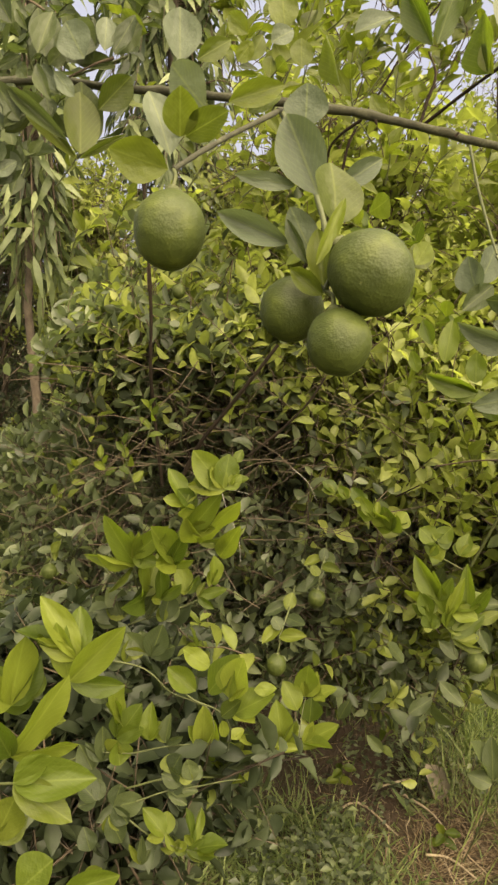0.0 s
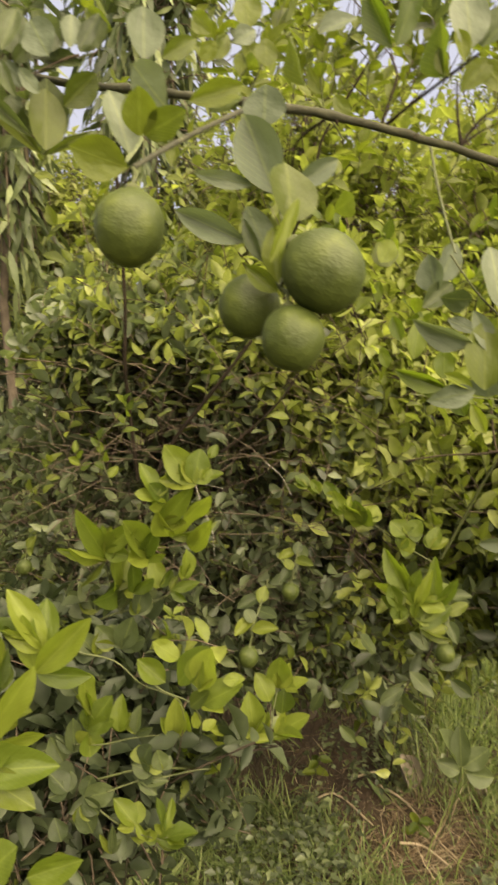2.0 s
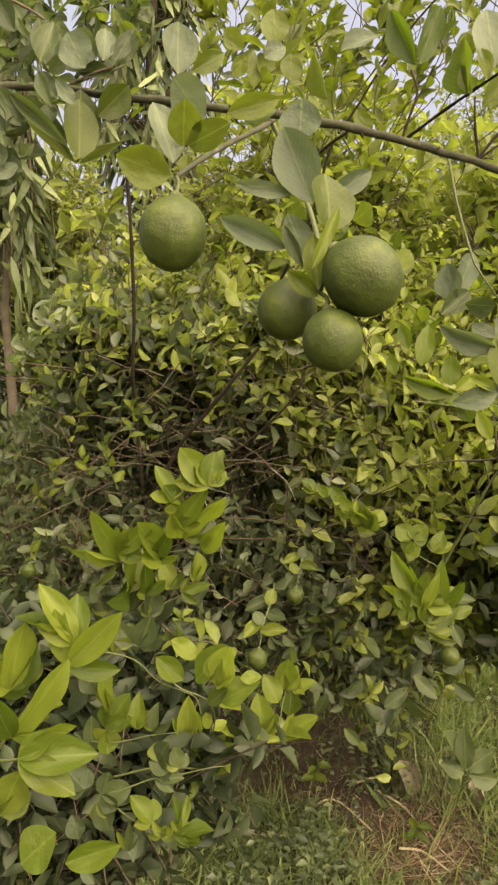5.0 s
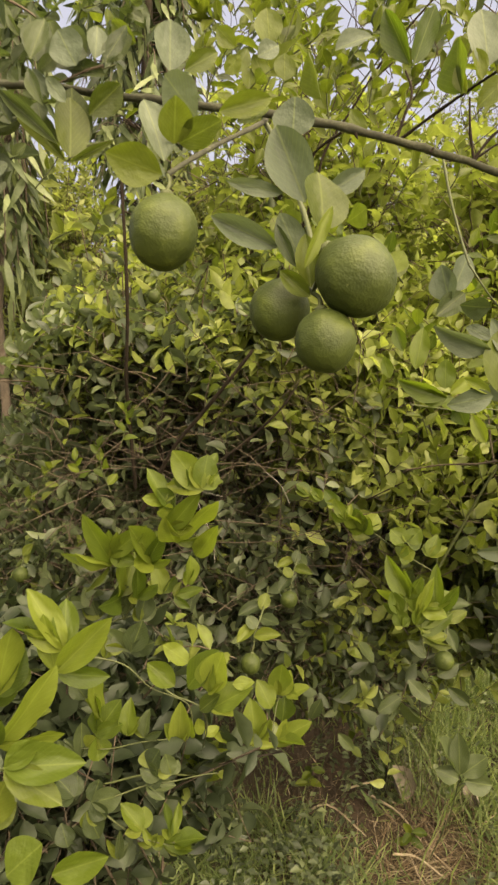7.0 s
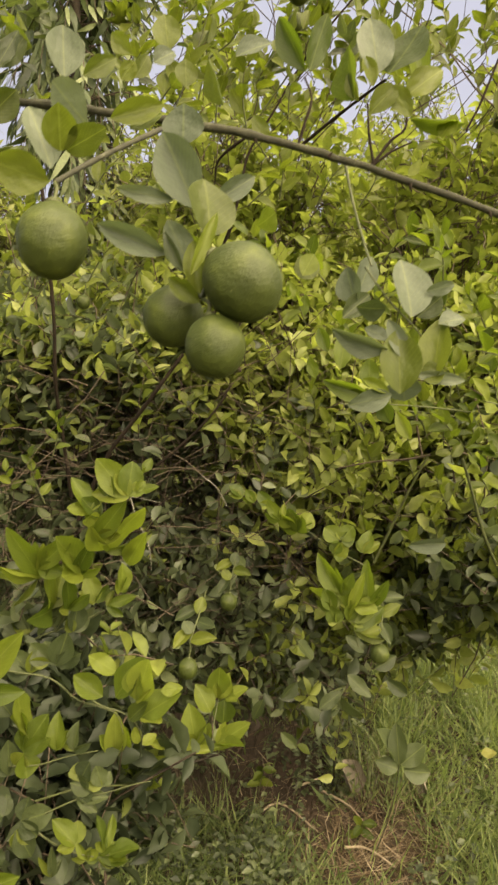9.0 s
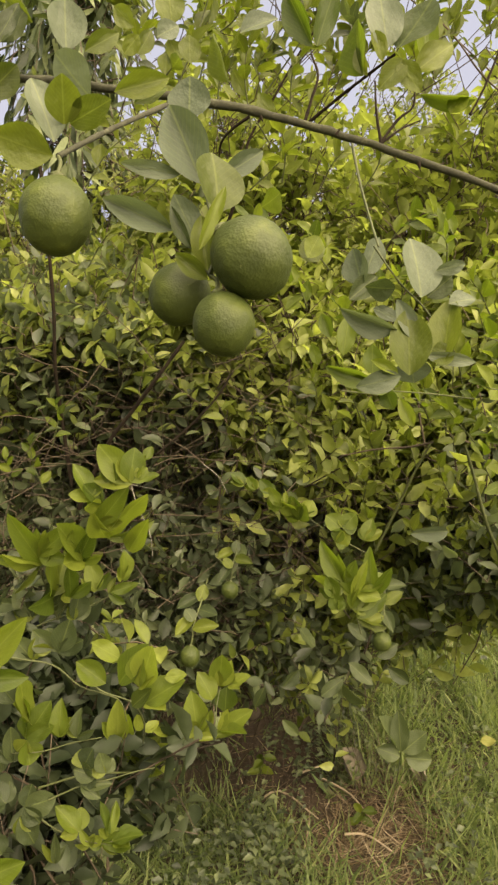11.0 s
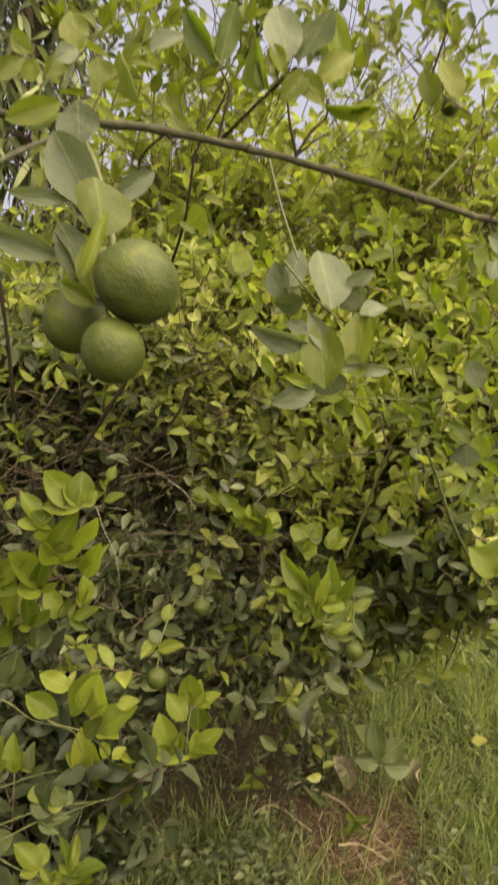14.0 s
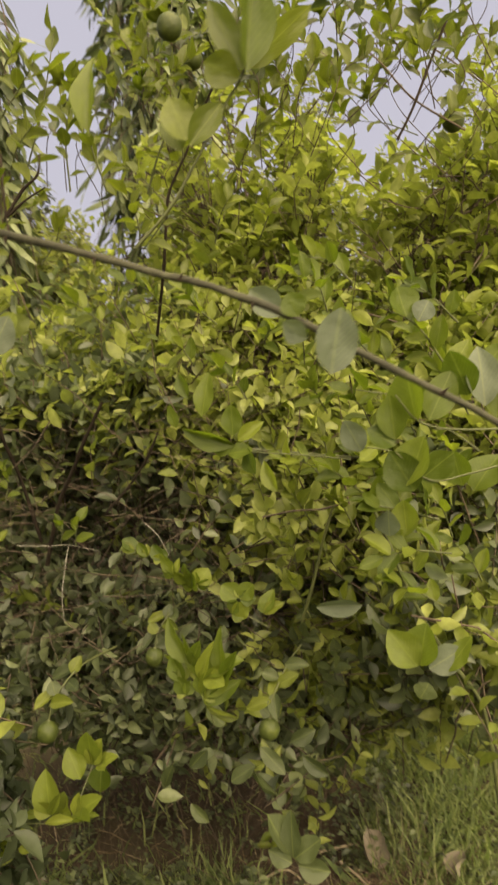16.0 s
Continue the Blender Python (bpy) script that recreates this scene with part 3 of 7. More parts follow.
def weeping_tree(base, tall, radius, sprays, seed, low=0.8, leaf=(0.13, 0.22)):
    """A straight dark trunk hidden by drooping sprays of long wavy leaves."""
    rng = np.random.default_rng(seed)
    b = np.array(base, float)
    tree = thing("weeping_tree", b, "tall narrow tree with drooping sprays of long wavy leaves", "tree", "weeping trees")
    part("trunk", tubes("trunk", [(bend(b - (0, 0, 0.05), b + (0.05, 0, tall), 9, 0, rng, 0.012), np.linspace(0.0085 * tall, 0.003 * tall, 9))], bark, 9), tree)
    lines, at, along, face, size = [], [], [], [], []
    for _ in range(sprays):
        z = rng.uniform(low + 0.3, tall)
        a = rng.random() * 6.283
        out = np.array((math.cos(a), math.sin(a), 0))
        r = radius * rng.uniform(0.35, 1.0) * (1.0 - 0.45 * z / tall)
        root = b + (0.05 * z / tall, 0, z)
        elbow = root + out * r * 0.7 + (0, 0, 0.06)
        end = root + out * r + (0, 0, -rng.uniform(0.15, 0.5))
        p = spline([root, elbow, end], 4)
        lines.append((p, np.linspace(0.006, 0.002, len(p))))
        n = rng.integers(6, 10)
        k = rng.integers(3, len(p), n)
        at.append(p[k] + rng.normal(0, 0.012, (n, 3)))
        along.append(np.array((0, 0, -1.0)) + out * 0.5 + rng.normal(0, 0.42, (n, 3)))
        face.append(out + rng.normal(0, 0.5, (n, 3)))
        size.append(rng.uniform(*leaf, n))
    size = np.concatenate(size)
    part("spray", tubes("sprays", lines, twig_brown, 4), tree, kind="stuff")
    part("leaves", leaf_cloud("leaves", np.concatenate(at), np.concatenate(along), np.concatenate(face), size, size * 0.15, leaf_weeping, NARROW), tree, kind="stuff")
    return tree


weeping_tree((-0.80, 4.90, 0.0), 6.6, 0.74, 460, 31, leaf=(0.18, 0.30))
weeping_tree((-1.15, 3.10, 0.0), 3.4, 0.34, 84, 32, low=1.66, leaf=(0.14, 0.22))

# ---- single leaves and twigs close to the camera ----
SHAPES = [unit_leaf(4, 10, 0.34, 0.14, 0.06, 0.95, 0.72), unit_leaf(4, 10, 0.16, 0.08, 0.09, 0.92, 0.66), unit_leaf(4, 10, 0.40, -0.08, 0.07, 0.98, 0.74), unit_leaf(4, 10, 0.12, -0.10, 0.11, 0.90, 0.68), unit_leaf(4, 10, 0.28, 0.20, 0.08, 0.95, 0.78)]
LEAVES = {}
leaf_count = [0]


def leaf(tree, base, tip, width, facing, material):
    """One leaf as a part of its tree, from its stalk to its tip."""
    k = leaf_count[0] % len(SHAPES)
    leaf_count[0] += 1
    if (material.name, k) not in LEAVES:
        LEAVES[material.name, k] = quad_mesh("leaf", *SHAPES[k], material)
    b, t = Vector(base), Vector(tip)
    d = (t - b).normalized()
    x = d.cross(Vector(facing)).normalized()
    z = x.cross(d)
    length = (t - b).length
    turn = Matrix((x, d, z)).transposed().to_4x4()
    return part("leaf", LEAVES[material.name, k], tree, m=Matrix.Translation(b) @ turn @ Matrix.Diagonal((width * 1.05, length, length, 1)))


def tuft(tree, base, tip, width, facing, material):
    """A leaf and two smaller ones beside it on the same node."""
    rng = random.Random(int(1e4 * (abs(base[0]) + abs(tip[2]))))
    b, t, f = Vector(base), Vector(tip), Vector(facing).normalized()
    leaf(tree, base, tip, width * 0.95, facing, material)
    turn = Matrix.Rotation(rng.choice((-1, 1)) * rng.uniform(0.5, 1.05), 3, f)
    way = turn @ (t - b) * rng.uniform(0.6, 0.9) - f * 0.004
    lean = (f + Vector((rng.gauss(0, 0.35), rng.gauss(0, 0.2), rng.gauss(0, 0.35)))).normalized()
    leaf(tree, base, tuple(b + way), width * rng.uniform(0.62, 0.9), tuple(lean), rng.choice((material, material, material, one_green)))
    back = turn.inverted() @ (t - b) * rng.uniform(0.5, 0.75) + f * rng.uniform(-0.008, 0.004)
    lean = (f + Vector((rng.gauss(0, 0.4), rng.gauss(0, 0.2), rng.gauss(0, 0.4)))).normalized()
    leaf(tree, base, tuple(b + back), width * rng.uniform(0.5, 0.75), tuple(lean), rng.choice((material, material, one_green)))


def stem(tree, name, points, r0, r1, material, sides=7):
    p = spline(points, 5)
    rng = np.random.default_rng(len(points) + int(1000 * abs(points[0][0])))
    r = np.linspace(r0, r1, len(p)) * rng.uniform(0.88, 1.14, len(p))
    if r0 > 0.004:
        knots = np.arange(len(p)) % 5 == 2
        r[knots] *= 1.14
        p[1:-1] += rng.normal(0, 0.0006, (len(p) - 2, 3))
    return part(name, tubes(name, [(p, r)], material, sides), tree)


def sprig(tree, base, tip, count, size, material):
    """A thin shoot with alternate leaves, each leaf a part of the shoot."""
    b, t = Vector(base), Vector(tip)
    rng = random.Random(int(1e4 * (abs(b.x) + abs(b.z))))
    crown = b.z > 2.05 and b.y > 1.5 and t.z > b.z + 0.04
    if crown:
        t += Vector((rng.uniform(-0.09, 0.09), rng.uniform(-0.03, 0.03), rng.uniform(-0.06, 0.0)))
        size *= 1.12
    axis = (t - b).normalized()
    bow = Vector((rng.uniform(-0.012, 0.012), 0, rng.uniform(0.0, 0.02)))
    foot = [tuple(b + Vector((rng.uniform(-0.13, 0.13), 0.10, rng.uniform(-0.11, -0.03))))] if crown else []
    w = stem(tree, "twig", foot + [base, tuple((b + t) / 2 + bow), tuple(t)], 0.0013 if crown else 0.0017, 0.0008, twig_brown if crown else twig_green)
    side = axis.cross(Vector((0.2, -1, 0.3))).normalized()
    other = axis.cross(side)
    for k in range(count):
        s = 0.15 + 0.85 * k / (count - 1)
        at = b.lerp(t, s) + bow * math.sin(math.pi * s)
        a = 2.4 * k + rng.uniform(-0.5, 0.5)
        spread = side * math.cos(a) + other * math.sin(a) * 0.7
        d = (axis * (0.5 + 0.5 * s) + spread * (1.15 - 0.55 * s) + Vector((rng.gauss(0, 0.15), rng.gauss(0, 0.15), rng.gauss(0, 0.15)))).normalized()
        ln = size * rng.uniform(0.7, 1.15) * (0.8 if s > 0.9 else 1.0)
        face = Vector((rng.gauss(0, 0.4), -0.55 + rng.gauss(0, 0.3), 0.8))
        leaf(w, tuple(at), tuple(at + d * ln), ln * rng.uniform(0.46, 0.6), tuple(face), material)
    return w


# stems, sticks and twigs
w1 = stem(near_tree, "branch", [(-0.8, 1.15, 1.1), (-0.62, 0.95, 1.62), (-0.46, 0.85, 1.87), (-0.234, 0.78, 1.879), (-0.104, 0.74, 1.861), (-0.002, 0.70, 1.842), (0.11, 0.68, 1.825), (0.191, 0.68, 1.811), (0.264, 0.68, 1.794), (0.357, 0.68, 1.767), (0.45, 0.68, 1.739), (0.502, 0.68, 1.723), (0.574, 0.68, 1.693), (0.66, 0.68, 1.644), (0.745, 0.68, 1.598), (0.84, 0.69, 1.535)], 0.0050, 0.0030, branch_bark)
w2 = stem(near_tree, "twig", [(-0.011, 0.509, 1.731), (0, 0.559, 1.754), (0.021, 0.611, 1.782), (0.053, 0.664, 1.814), (0.062, 0.714, 1.835)], 0.0021, 0.0025, branch_bark)
w3 = stem(near_tree, "twig", [(0.059, 0.714, 1.835), (0.08, 0.663, 1.787), (0.093, 0.612, 1.742), (0.102, 0.562, 1.702), (0.103, 0.512, 1.667), (0.1, 0.464, 1.646)], 0.0028, 0.0020, twig_green)
stem(near_tree, "twig", [(0.202, 0.736, 1.828), (0.209, 0.74, 1.852), (0.216, 0.744, 1.878), (0.208, 0.748, 1.901)], 0.0018, 0.001, dark_bark)
w5 = stem(near_tree, "twig", [(0.205, 0.736, 1.827), (0.232, 0.703, 1.844), (0.252, 0.67, 1.854), (0.269, 0.637, 1.861)], 0.0019, 0.0013, dark_bark)
stem(near_tree, "twig", [(0.284, 0.729, 1.809), (0.279, 0.735, 1.841), (0.277, 0.74, 1.874)], 0.0018, 0.001, dark_bark)
stem(near_tree, "twig", [(0.283, 0.729, 1.808), (0.302, 0.732, 1.834), (0.318, 0.734, 1.848), (0.32, 0.737, 1.868)], 0.0018, 0.001, dark_bark)
stem(near_tree, "twig", [(0.285, 0.729, 1.809), (0.305, 0.731, 1.824), (0.326, 0.731, 1.834)], 0.0014, 0.0008, dark_bark)
w9 = stem(near_tree, "twig", [(0.144, 0.755, 1.837), (0.126, 0.772, 1.828), (0.115, 0.79, 1.818), (0.113, 0.807, 1.8)], 0.0018, 0.001, dark_bark)
w10 = stem(near_tree, "twig", [(0.257, 0.752, 1.816), (0.263, 0.728, 1.768), (0.271, 0.706, 1.726), (0.276, 0.686, 1.697)], 0.0016, 0.0012, twig_green)
w11 = stem(near_tree, "twig", [(-0.139, 0.723, 1.854), (-0.156, 0.717, 1.829), (-0.143, 0.712, 1.795), (-0.137, 0.711, 1.788)], 0.0013, 0.0007, twig_green)
w12 = stem(near_tree, "twig", [(-0.155, 0.735, 1.87), (-0.123, 0.739, 1.882), (-0.1, 0.742, 1.892)], 0.0014, 0.0009, twig_green)
w13 = stem(near_tree, "twig", [(0.422, 0.716, 1.767), (0.458, 0.715, 1.801), (0.485, 0.713, 1.839), (0.516, 0.713, 1.888), (0.533, 0.708, 1.91), (0.538, 0.701, 1.94)], 0.0017, 0.0009, twig_green)
w14 = stem(near_tree, "twig", [(0.246, 0.588, 1.685), (0.269, 0.582, 1.654), (0.297, 0.576, 1.625), (0.312, 0.569, 1.587)], 0.001, 0.0006, twig_green)
w15 = stem(near_tree, "twig", [(-0.212, 0.721, 1.943), (-0.191, 0.72, 1.933), (-0.178, 0.719, 1.925)], 0.0016, 0.001, twig_brown)
w16 = stem(near_tree, "twig", [(-0.107, 0.715, 1.88), (-0.125, 0.713, 1.874), (-0.153, 0.709, 1.859)], 0.0016, 0.001, twig_brown)
w17 = stem(near_tree, "twig", [(-0.124, 0.714, 1.817), (-0.135, 0.709, 1.794), (-0.143, 0.707, 1.783), (-0.126, 0.71, 1.799), (-0.095, 0.714, 1.809)], 0.0013, 0.0007, twig_green)
w18 = stem(near_tree, "twig", [(-0.198, 0.548, 1.173), (-0.171, 0.55, 1.218), (-0.139, 0.554, 1.267), (-0.109, 0.554, 1.299)], 0.0019, 0.0013, twig_green)
w19 = stem(near_tree, "twig", [(-0.164, 0.464, 1.263), (-0.135, 0.451, 1.271), (-0.112, 0.439, 1.282)], 0.0014, 0.001, twig_green)
w20 = stem(near_tree, "twig", [(-0.215, 0.764, 1.044), (-0.159, 0.769, 1.07), (-0.106, 0.769, 1.074), (-0.066, 0.771, 1.084), (-0.029, 0.772, 1.09)], 0.0012, 0.0007, twig_green)
w21 = stem(near_tree, "twig", [(-0.095, 0.759, 1.013), (-0.055, 0.762, 1.029), (-0.018, 0.764, 1.036), (0.018, 0.765, 1.046), (0.039, 0.766, 1.049)], 0.0012, 0.0006, twig_green)
w22 = stem(near_tree, "twig", [(-0.203, 0.782, 1.215), (-0.138, 0.779, 1.198), (-0.089, 0.778, 1.188), (-0.055, 0.774, 1.161), (-0.026, 0.772, 1.151), (-0.004, 0.77, 1.141), (0.004, 0.766, 1.116)], 0.0012, 0.0006, twig_green)
clump_end = stem(near_tree, "twig", [(-0.114, 0.780, 1.014), (-0.066, 0.873, 0.964), (0.002, 1.028, 0.856), (0.034, 1.065, 0.873), (0.079, 1.071, 0.876), (0.115, 1.076, 0.876), (0.125, 1.093, 0.891), (0.130, 1.127, 0.914), (0.137, 1.149, 0.938)], 0.0016, 0.0009, twig_green)
clump_twig = stem(near_tree, "twig", [(-0.059, 0.775, 1.190), (-0.030, 0.765, 1.161), (0.003, 0.760, 1.150), (0.016, 0.770, 1.133), (0.014, 0.911, 1.012), (-0.004, 1.028, 0.882)], 0.0015, 0.0009, twig_green)
w25 = stem(near_tree, "twig", [(-0.134, 0.768, 1.004), (-0.093, 0.763, 0.971), (-0.059, 0.76, 0.954), (-0.028, 0.759, 0.947), (-0.015, 0.759, 0.95)], 0.0014, 0.0009, twig_green)
w26 = stem(main_tree, "twig", [(-0.346, 1.06, 1.011), (-0.195, 1.083, 1.092), (-0.112, 1.092, 1.121), (-0.024, 1.104, 1.161), (-0.004, 1.105, 1.162)], 0.0019, 0.001, twig_green)
w27 = stem(main_tree, "twig", [(-0.149, 1.087, 1.107), (-0.096, 1.048, 1.216), (-0.068, 1.012, 1.289), (-0.022, 0.975, 1.376)], 0.0016, 0.0009, twig_green)
w28 = stem(main_tree, "twig", [(-0.149, 1.087, 1.107), (-0.164, 1.057, 1.190), (-0.163, 1.031, 1.244), (-0.132, 0.998, 1.309)], 0.0014, 0.0009, twig_green)
w29 = stem(main_tree, "twig", [(0.385, 1.079, 1.076), (0.372, 1.087, 1.124), (0.362, 1.095, 1.171)], 0.0014, 0.0009, twig_green)
w30 = stem(main_tree, "twig", [(0.449, 1.298, 1.149), (0.379, 1.302, 1.186), (0.297, 1.307, 1.24), (0.163, 1.314, 1.32)], 0.0014, 0.0007, twig_green)
w31 = stem(main_tree, "twig", [(0.611, 1.201, 1.489), (0.527, 1.207, 1.497), (0.443, 1.212, 1.502), (0.410, 1.213, 1.510)], 0.0016, 0.0009, twig_green)
stem(main_tree, "stem", [(-0.244, 1.475, 1.942), (-0.235, 1.490, 1.781), (-0.236, 1.530, 1.637), (-0.247, 1.580, 1.504), (-0.252, 1.660, 1.385), (-0.247, 1.740, 1.189)], 0.0039, 0.0051, dark_bark)
stem(main_tree, "stem", [(0.057, 1.490, 1.581), (-0.009, 1.530, 1.490), (-0.064, 1.580, 1.416), (-0.140, 1.640, 1.312), (-0.225, 1.720, 1.130)], 0.0037, 0.0060, dark_bark)
stem(main_tree, "stem", [(0.167, 1.540, 1.507), (0.131, 1.560, 1.445), (0.073, 1.600, 1.376), (-0.011, 1.640, 1.296)], 0.0022, 0.0033, dark_bark)
stem(main_tree, "stick", [(0.574, 1.314, 1.384), (0.55, 1.349, 1.303), (0.529, 1.383, 1.218), (0.499, 1.415, 1.116)], 0.0026, 0.0034, twig_green)
stem(main_tree, "stick", [(0.583, 1.324, 1.384), (0.545, 1.367, 1.366), (0.484, 1.411, 1.352), (0.418, 1.454, 1.329)], 0.0024, 0.0018, twig_brown)
stem(main_tree, "stick", [(0.399, 1.398, 1.483), (0.489, 1.409, 1.474), (0.579, 1.419, 1.464), (0.67, 1.43, 1.454)], 0.0016, 0.002, twig_green)
stem(main_tree, "stick", [(0.584, 1.44, 1.462), (0.59, 1.434, 1.416), (0.601, 1.427, 1.363)], 0.002, 0.0024, twig_brown)
stem(main_tree, "stick", [(0.647, 1.313, 1.381), (0.677, 1.323, 1.309), (0.718, 1.332, 1.203), (0.781, 1.343, 1.088), (0.845, 1.357, 0.993), (0.87, 1.362, 0.887), (0.89, 1.362, 0.746)], 0.0028, 0.0052, twig_green)
stem(main_tree, "stem", [(1.006, 2.254, 2.098), (0.905, 2.23, 2.028), (0.77, 2.197, 1.931), (0.686, 2.171, 1.83), (0.603, 2.13, 1.627)], 0.002, 0.003, dark_bark)
stem(main_tree, "stem", [(0.905, 2.229, 2.024), (1.01, 2.243, 2.02)], 0.0014, 0.001, dark_bark)
stem(main_tree, "stem", [(0.817, 1.612, 2.354), (0.781, 1.601, 2.267), (0.743, 1.589, 2.172), (0.711, 1.582, 2.11)], 0.0026, 0.003, dark_bark)
stem(main_tree, "stem", [(0.6, 1.635, 2.359), (0.673, 1.616, 2.288), (0.744, 1.593, 2.194), (0.846, 1.569, 2.113)], 0.0016, 0.0022, twig_brown)
stem(main_tree, "stem", [(0.296, 1.394, 2.186), (0.268, 1.438, 2.153), (0.221, 1.475, 2.092), (0.181, 1.512, 2.025)], 0.0016, 0.0022, twig_green)
w46 = stem(right_tree, "twig", [(0.81, 0.95, 1.52), (0.761, 0.94, 1.508), (0.713, 0.93, 1.502), (0.672, 0.927, 1.539)], 0.0014, 0.001, twig_green)
w47 = stem(right_tree, "twig", [(0.811, 0.955, 1.562), (0.742, 0.943, 1.564), (0.7, 0.937, 1.576), (0.673, 0.936, 1.609)], 0.0014, 0.001, twig_green)
stem(right_tree, "twig", [(0.789, 1.028, 1.524), (0.752, 1.025, 1.552), (0.729, 1.022, 1.556)], 0.0013, 0.0007, twig_green)
w49 = stem(main_tree, "twig", [(0.499, 1.157, 0.788), (0.524, 1.242, 0.661), (0.539, 1.327, 0.524), (0.543, 1.411, 0.378)], 0.0012, 0.0014, twig_green)

# nodes and short thorns along the fruiting branch
def thorn(branch, at, way, long):
    p = np.array([at, np.array(at) + np.array(way) * long * 0.5, np.array(at) + np.array(way) * long])
    return part("thorn", tubes("thorn", [(p, [0.0022, 0.0012, 0.0002])], dark_bark, 6), branch)


for x, z, a, long in ((0.02, 1.832, 2.0, 0.006), (0.15, 1.815, -1.2, 0.007), (0.225, 1.801, 0.9, 0.006), (0.31, 1.778, -1.4, 0.009), (0.395, 1.754, -1.3, 0.010), (0.475, 1.730, 1.0, 0.007), (0.54, 1.707, -1.7, 0.009), (0.62, 1.666, -1.2, 0.008), (0.70, 1.622, 0.8, 0.008)):
    thorn(w1, (x, 0.677, z), (math.cos(a), -0.3, math.sin(a)), long)

# the stronger limbs that show in the upper crown
stem(main_tree, "branch", [(0.092, 1.800, 1.723), (0.163, 1.660, 1.879), (0.186, 1.620, 1.968), (0.204, 1.600, 2.046), (0.256, 1.580, 2.129), (0.302, 1.560, 2.206), (0.355, 1.530, 2.276), (0.416, 1.500, 2.342), (0.461, 1.470, 2.393)], 0.0040, 0.0016, dark_bark)
stem(main_tree, "branch", [(0.511, 2.250, 2.839), (0.633, 2.220, 2.713), (0.789, 2.180, 2.580), (0.952, 2.120, 2.422), (1.025, 2.050, 2.312)], 0.0014, 0.0028, twig_brown)

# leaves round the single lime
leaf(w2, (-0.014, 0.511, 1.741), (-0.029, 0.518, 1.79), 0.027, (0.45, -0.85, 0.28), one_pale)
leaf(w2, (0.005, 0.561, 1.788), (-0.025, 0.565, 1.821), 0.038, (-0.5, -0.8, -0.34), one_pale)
leaf(w2, (-0.007, 0.513, 1.754), (-0.005, 0.498, 1.784), 0.025, (0.23, -0.86, -0.45), one_green)
leaf(w2, (-0.003, 0.514, 1.755), (0.031, 0.497, 1.768), 0.021, (-0.3, -0.89, -0.33), one_green)
leaf(w2, (-0.015, 0.509, 1.731), (-0.056, 0.499, 1.742), 0.030, (0.15, -0.94, -0.3), one_green)
leaf(w2, (0.022, 0.573, 1.797), (0.067, 0.578, 1.812), 0.020, (0.18, -0.96, -0.22), one_green)
leaf(w2, (0.037, 0.583, 1.792), (0.064, 0.588, 1.808), 0.013, (0.04, -0.98, 0.19), one_young)

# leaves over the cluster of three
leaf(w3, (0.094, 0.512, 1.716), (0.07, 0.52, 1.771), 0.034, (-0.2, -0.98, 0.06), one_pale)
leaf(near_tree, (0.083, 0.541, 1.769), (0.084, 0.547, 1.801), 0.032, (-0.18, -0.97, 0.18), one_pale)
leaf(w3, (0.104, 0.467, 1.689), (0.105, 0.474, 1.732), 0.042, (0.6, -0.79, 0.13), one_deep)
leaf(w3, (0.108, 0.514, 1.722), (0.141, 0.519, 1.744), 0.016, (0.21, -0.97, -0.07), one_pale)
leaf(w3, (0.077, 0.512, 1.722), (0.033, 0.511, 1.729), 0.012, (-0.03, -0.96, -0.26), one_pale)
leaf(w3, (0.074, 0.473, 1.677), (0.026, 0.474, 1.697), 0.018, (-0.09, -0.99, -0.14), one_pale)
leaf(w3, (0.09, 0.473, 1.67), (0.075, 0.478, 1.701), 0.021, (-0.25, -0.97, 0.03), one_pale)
leaf(w3, (0.087, 0.461, 1.663), (0.07, 0.466, 1.693), 0.009, (-0.31, -0.95, -0.04), one_mature)
leaf(w3, (0.098, 0.459, 1.649), (0.092, 0.466, 1.688), 0.016, (-0.16, -0.98, 0.14), one_green)
leaf(w3, (0.092, 0.446, 1.661), (0.11, 0.455, 1.705), 0.009, (0.16, -0.98, 0.13), one_young)
leaf(w3, (0.098, 0.458, 1.643), (0.076, 0.46, 1.66), 0.013, (-0.13, -0.99, -0.05), one_green)

# leaves along the branch
leaf(w17, (-0.133, 0.702, 1.793), (-0.142, 0.712, 1.854), 0.041, (0.62, -0.75, 0.22), one_deep)
leaf(w17, (-0.118, 0.71, 1.832), (-0.089, 0.717, 1.865), 0.026, (0.33, -0.94, -0.08), one_deep)
leaf(w11, (-0.148, 0.703, 1.801), (-0.207, 0.708, 1.85), 0.021, (-0.04, -1, 0.06), one_mature)
leaf(w12, (-0.177, 0.715, 1.88), (-0.169, 0.724, 1.927), 0.030, (0.9, -0.43, -0.08), one_mature)
leaf(w15, (-0.155, 0.722, 1.914), (-0.127, 0.717, 1.876), 0.045, (-0.25, -0.97, -0.04), one_mature)
leaf(w16, (-0.105, 0.72, 1.885), (-0.082, 0.727, 1.919), 0.019, (0.25, -0.97, 0.04), one_mature)
leaf(near_tree, (-0.025, 0.723, 1.882), (0.01, 0.729, 1.905), 0.020, (0.27, -0.95, -0.16), one_green)
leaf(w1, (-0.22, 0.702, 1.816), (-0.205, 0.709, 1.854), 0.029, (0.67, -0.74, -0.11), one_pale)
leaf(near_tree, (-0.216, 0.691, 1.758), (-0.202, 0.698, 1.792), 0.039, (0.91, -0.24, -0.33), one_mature)
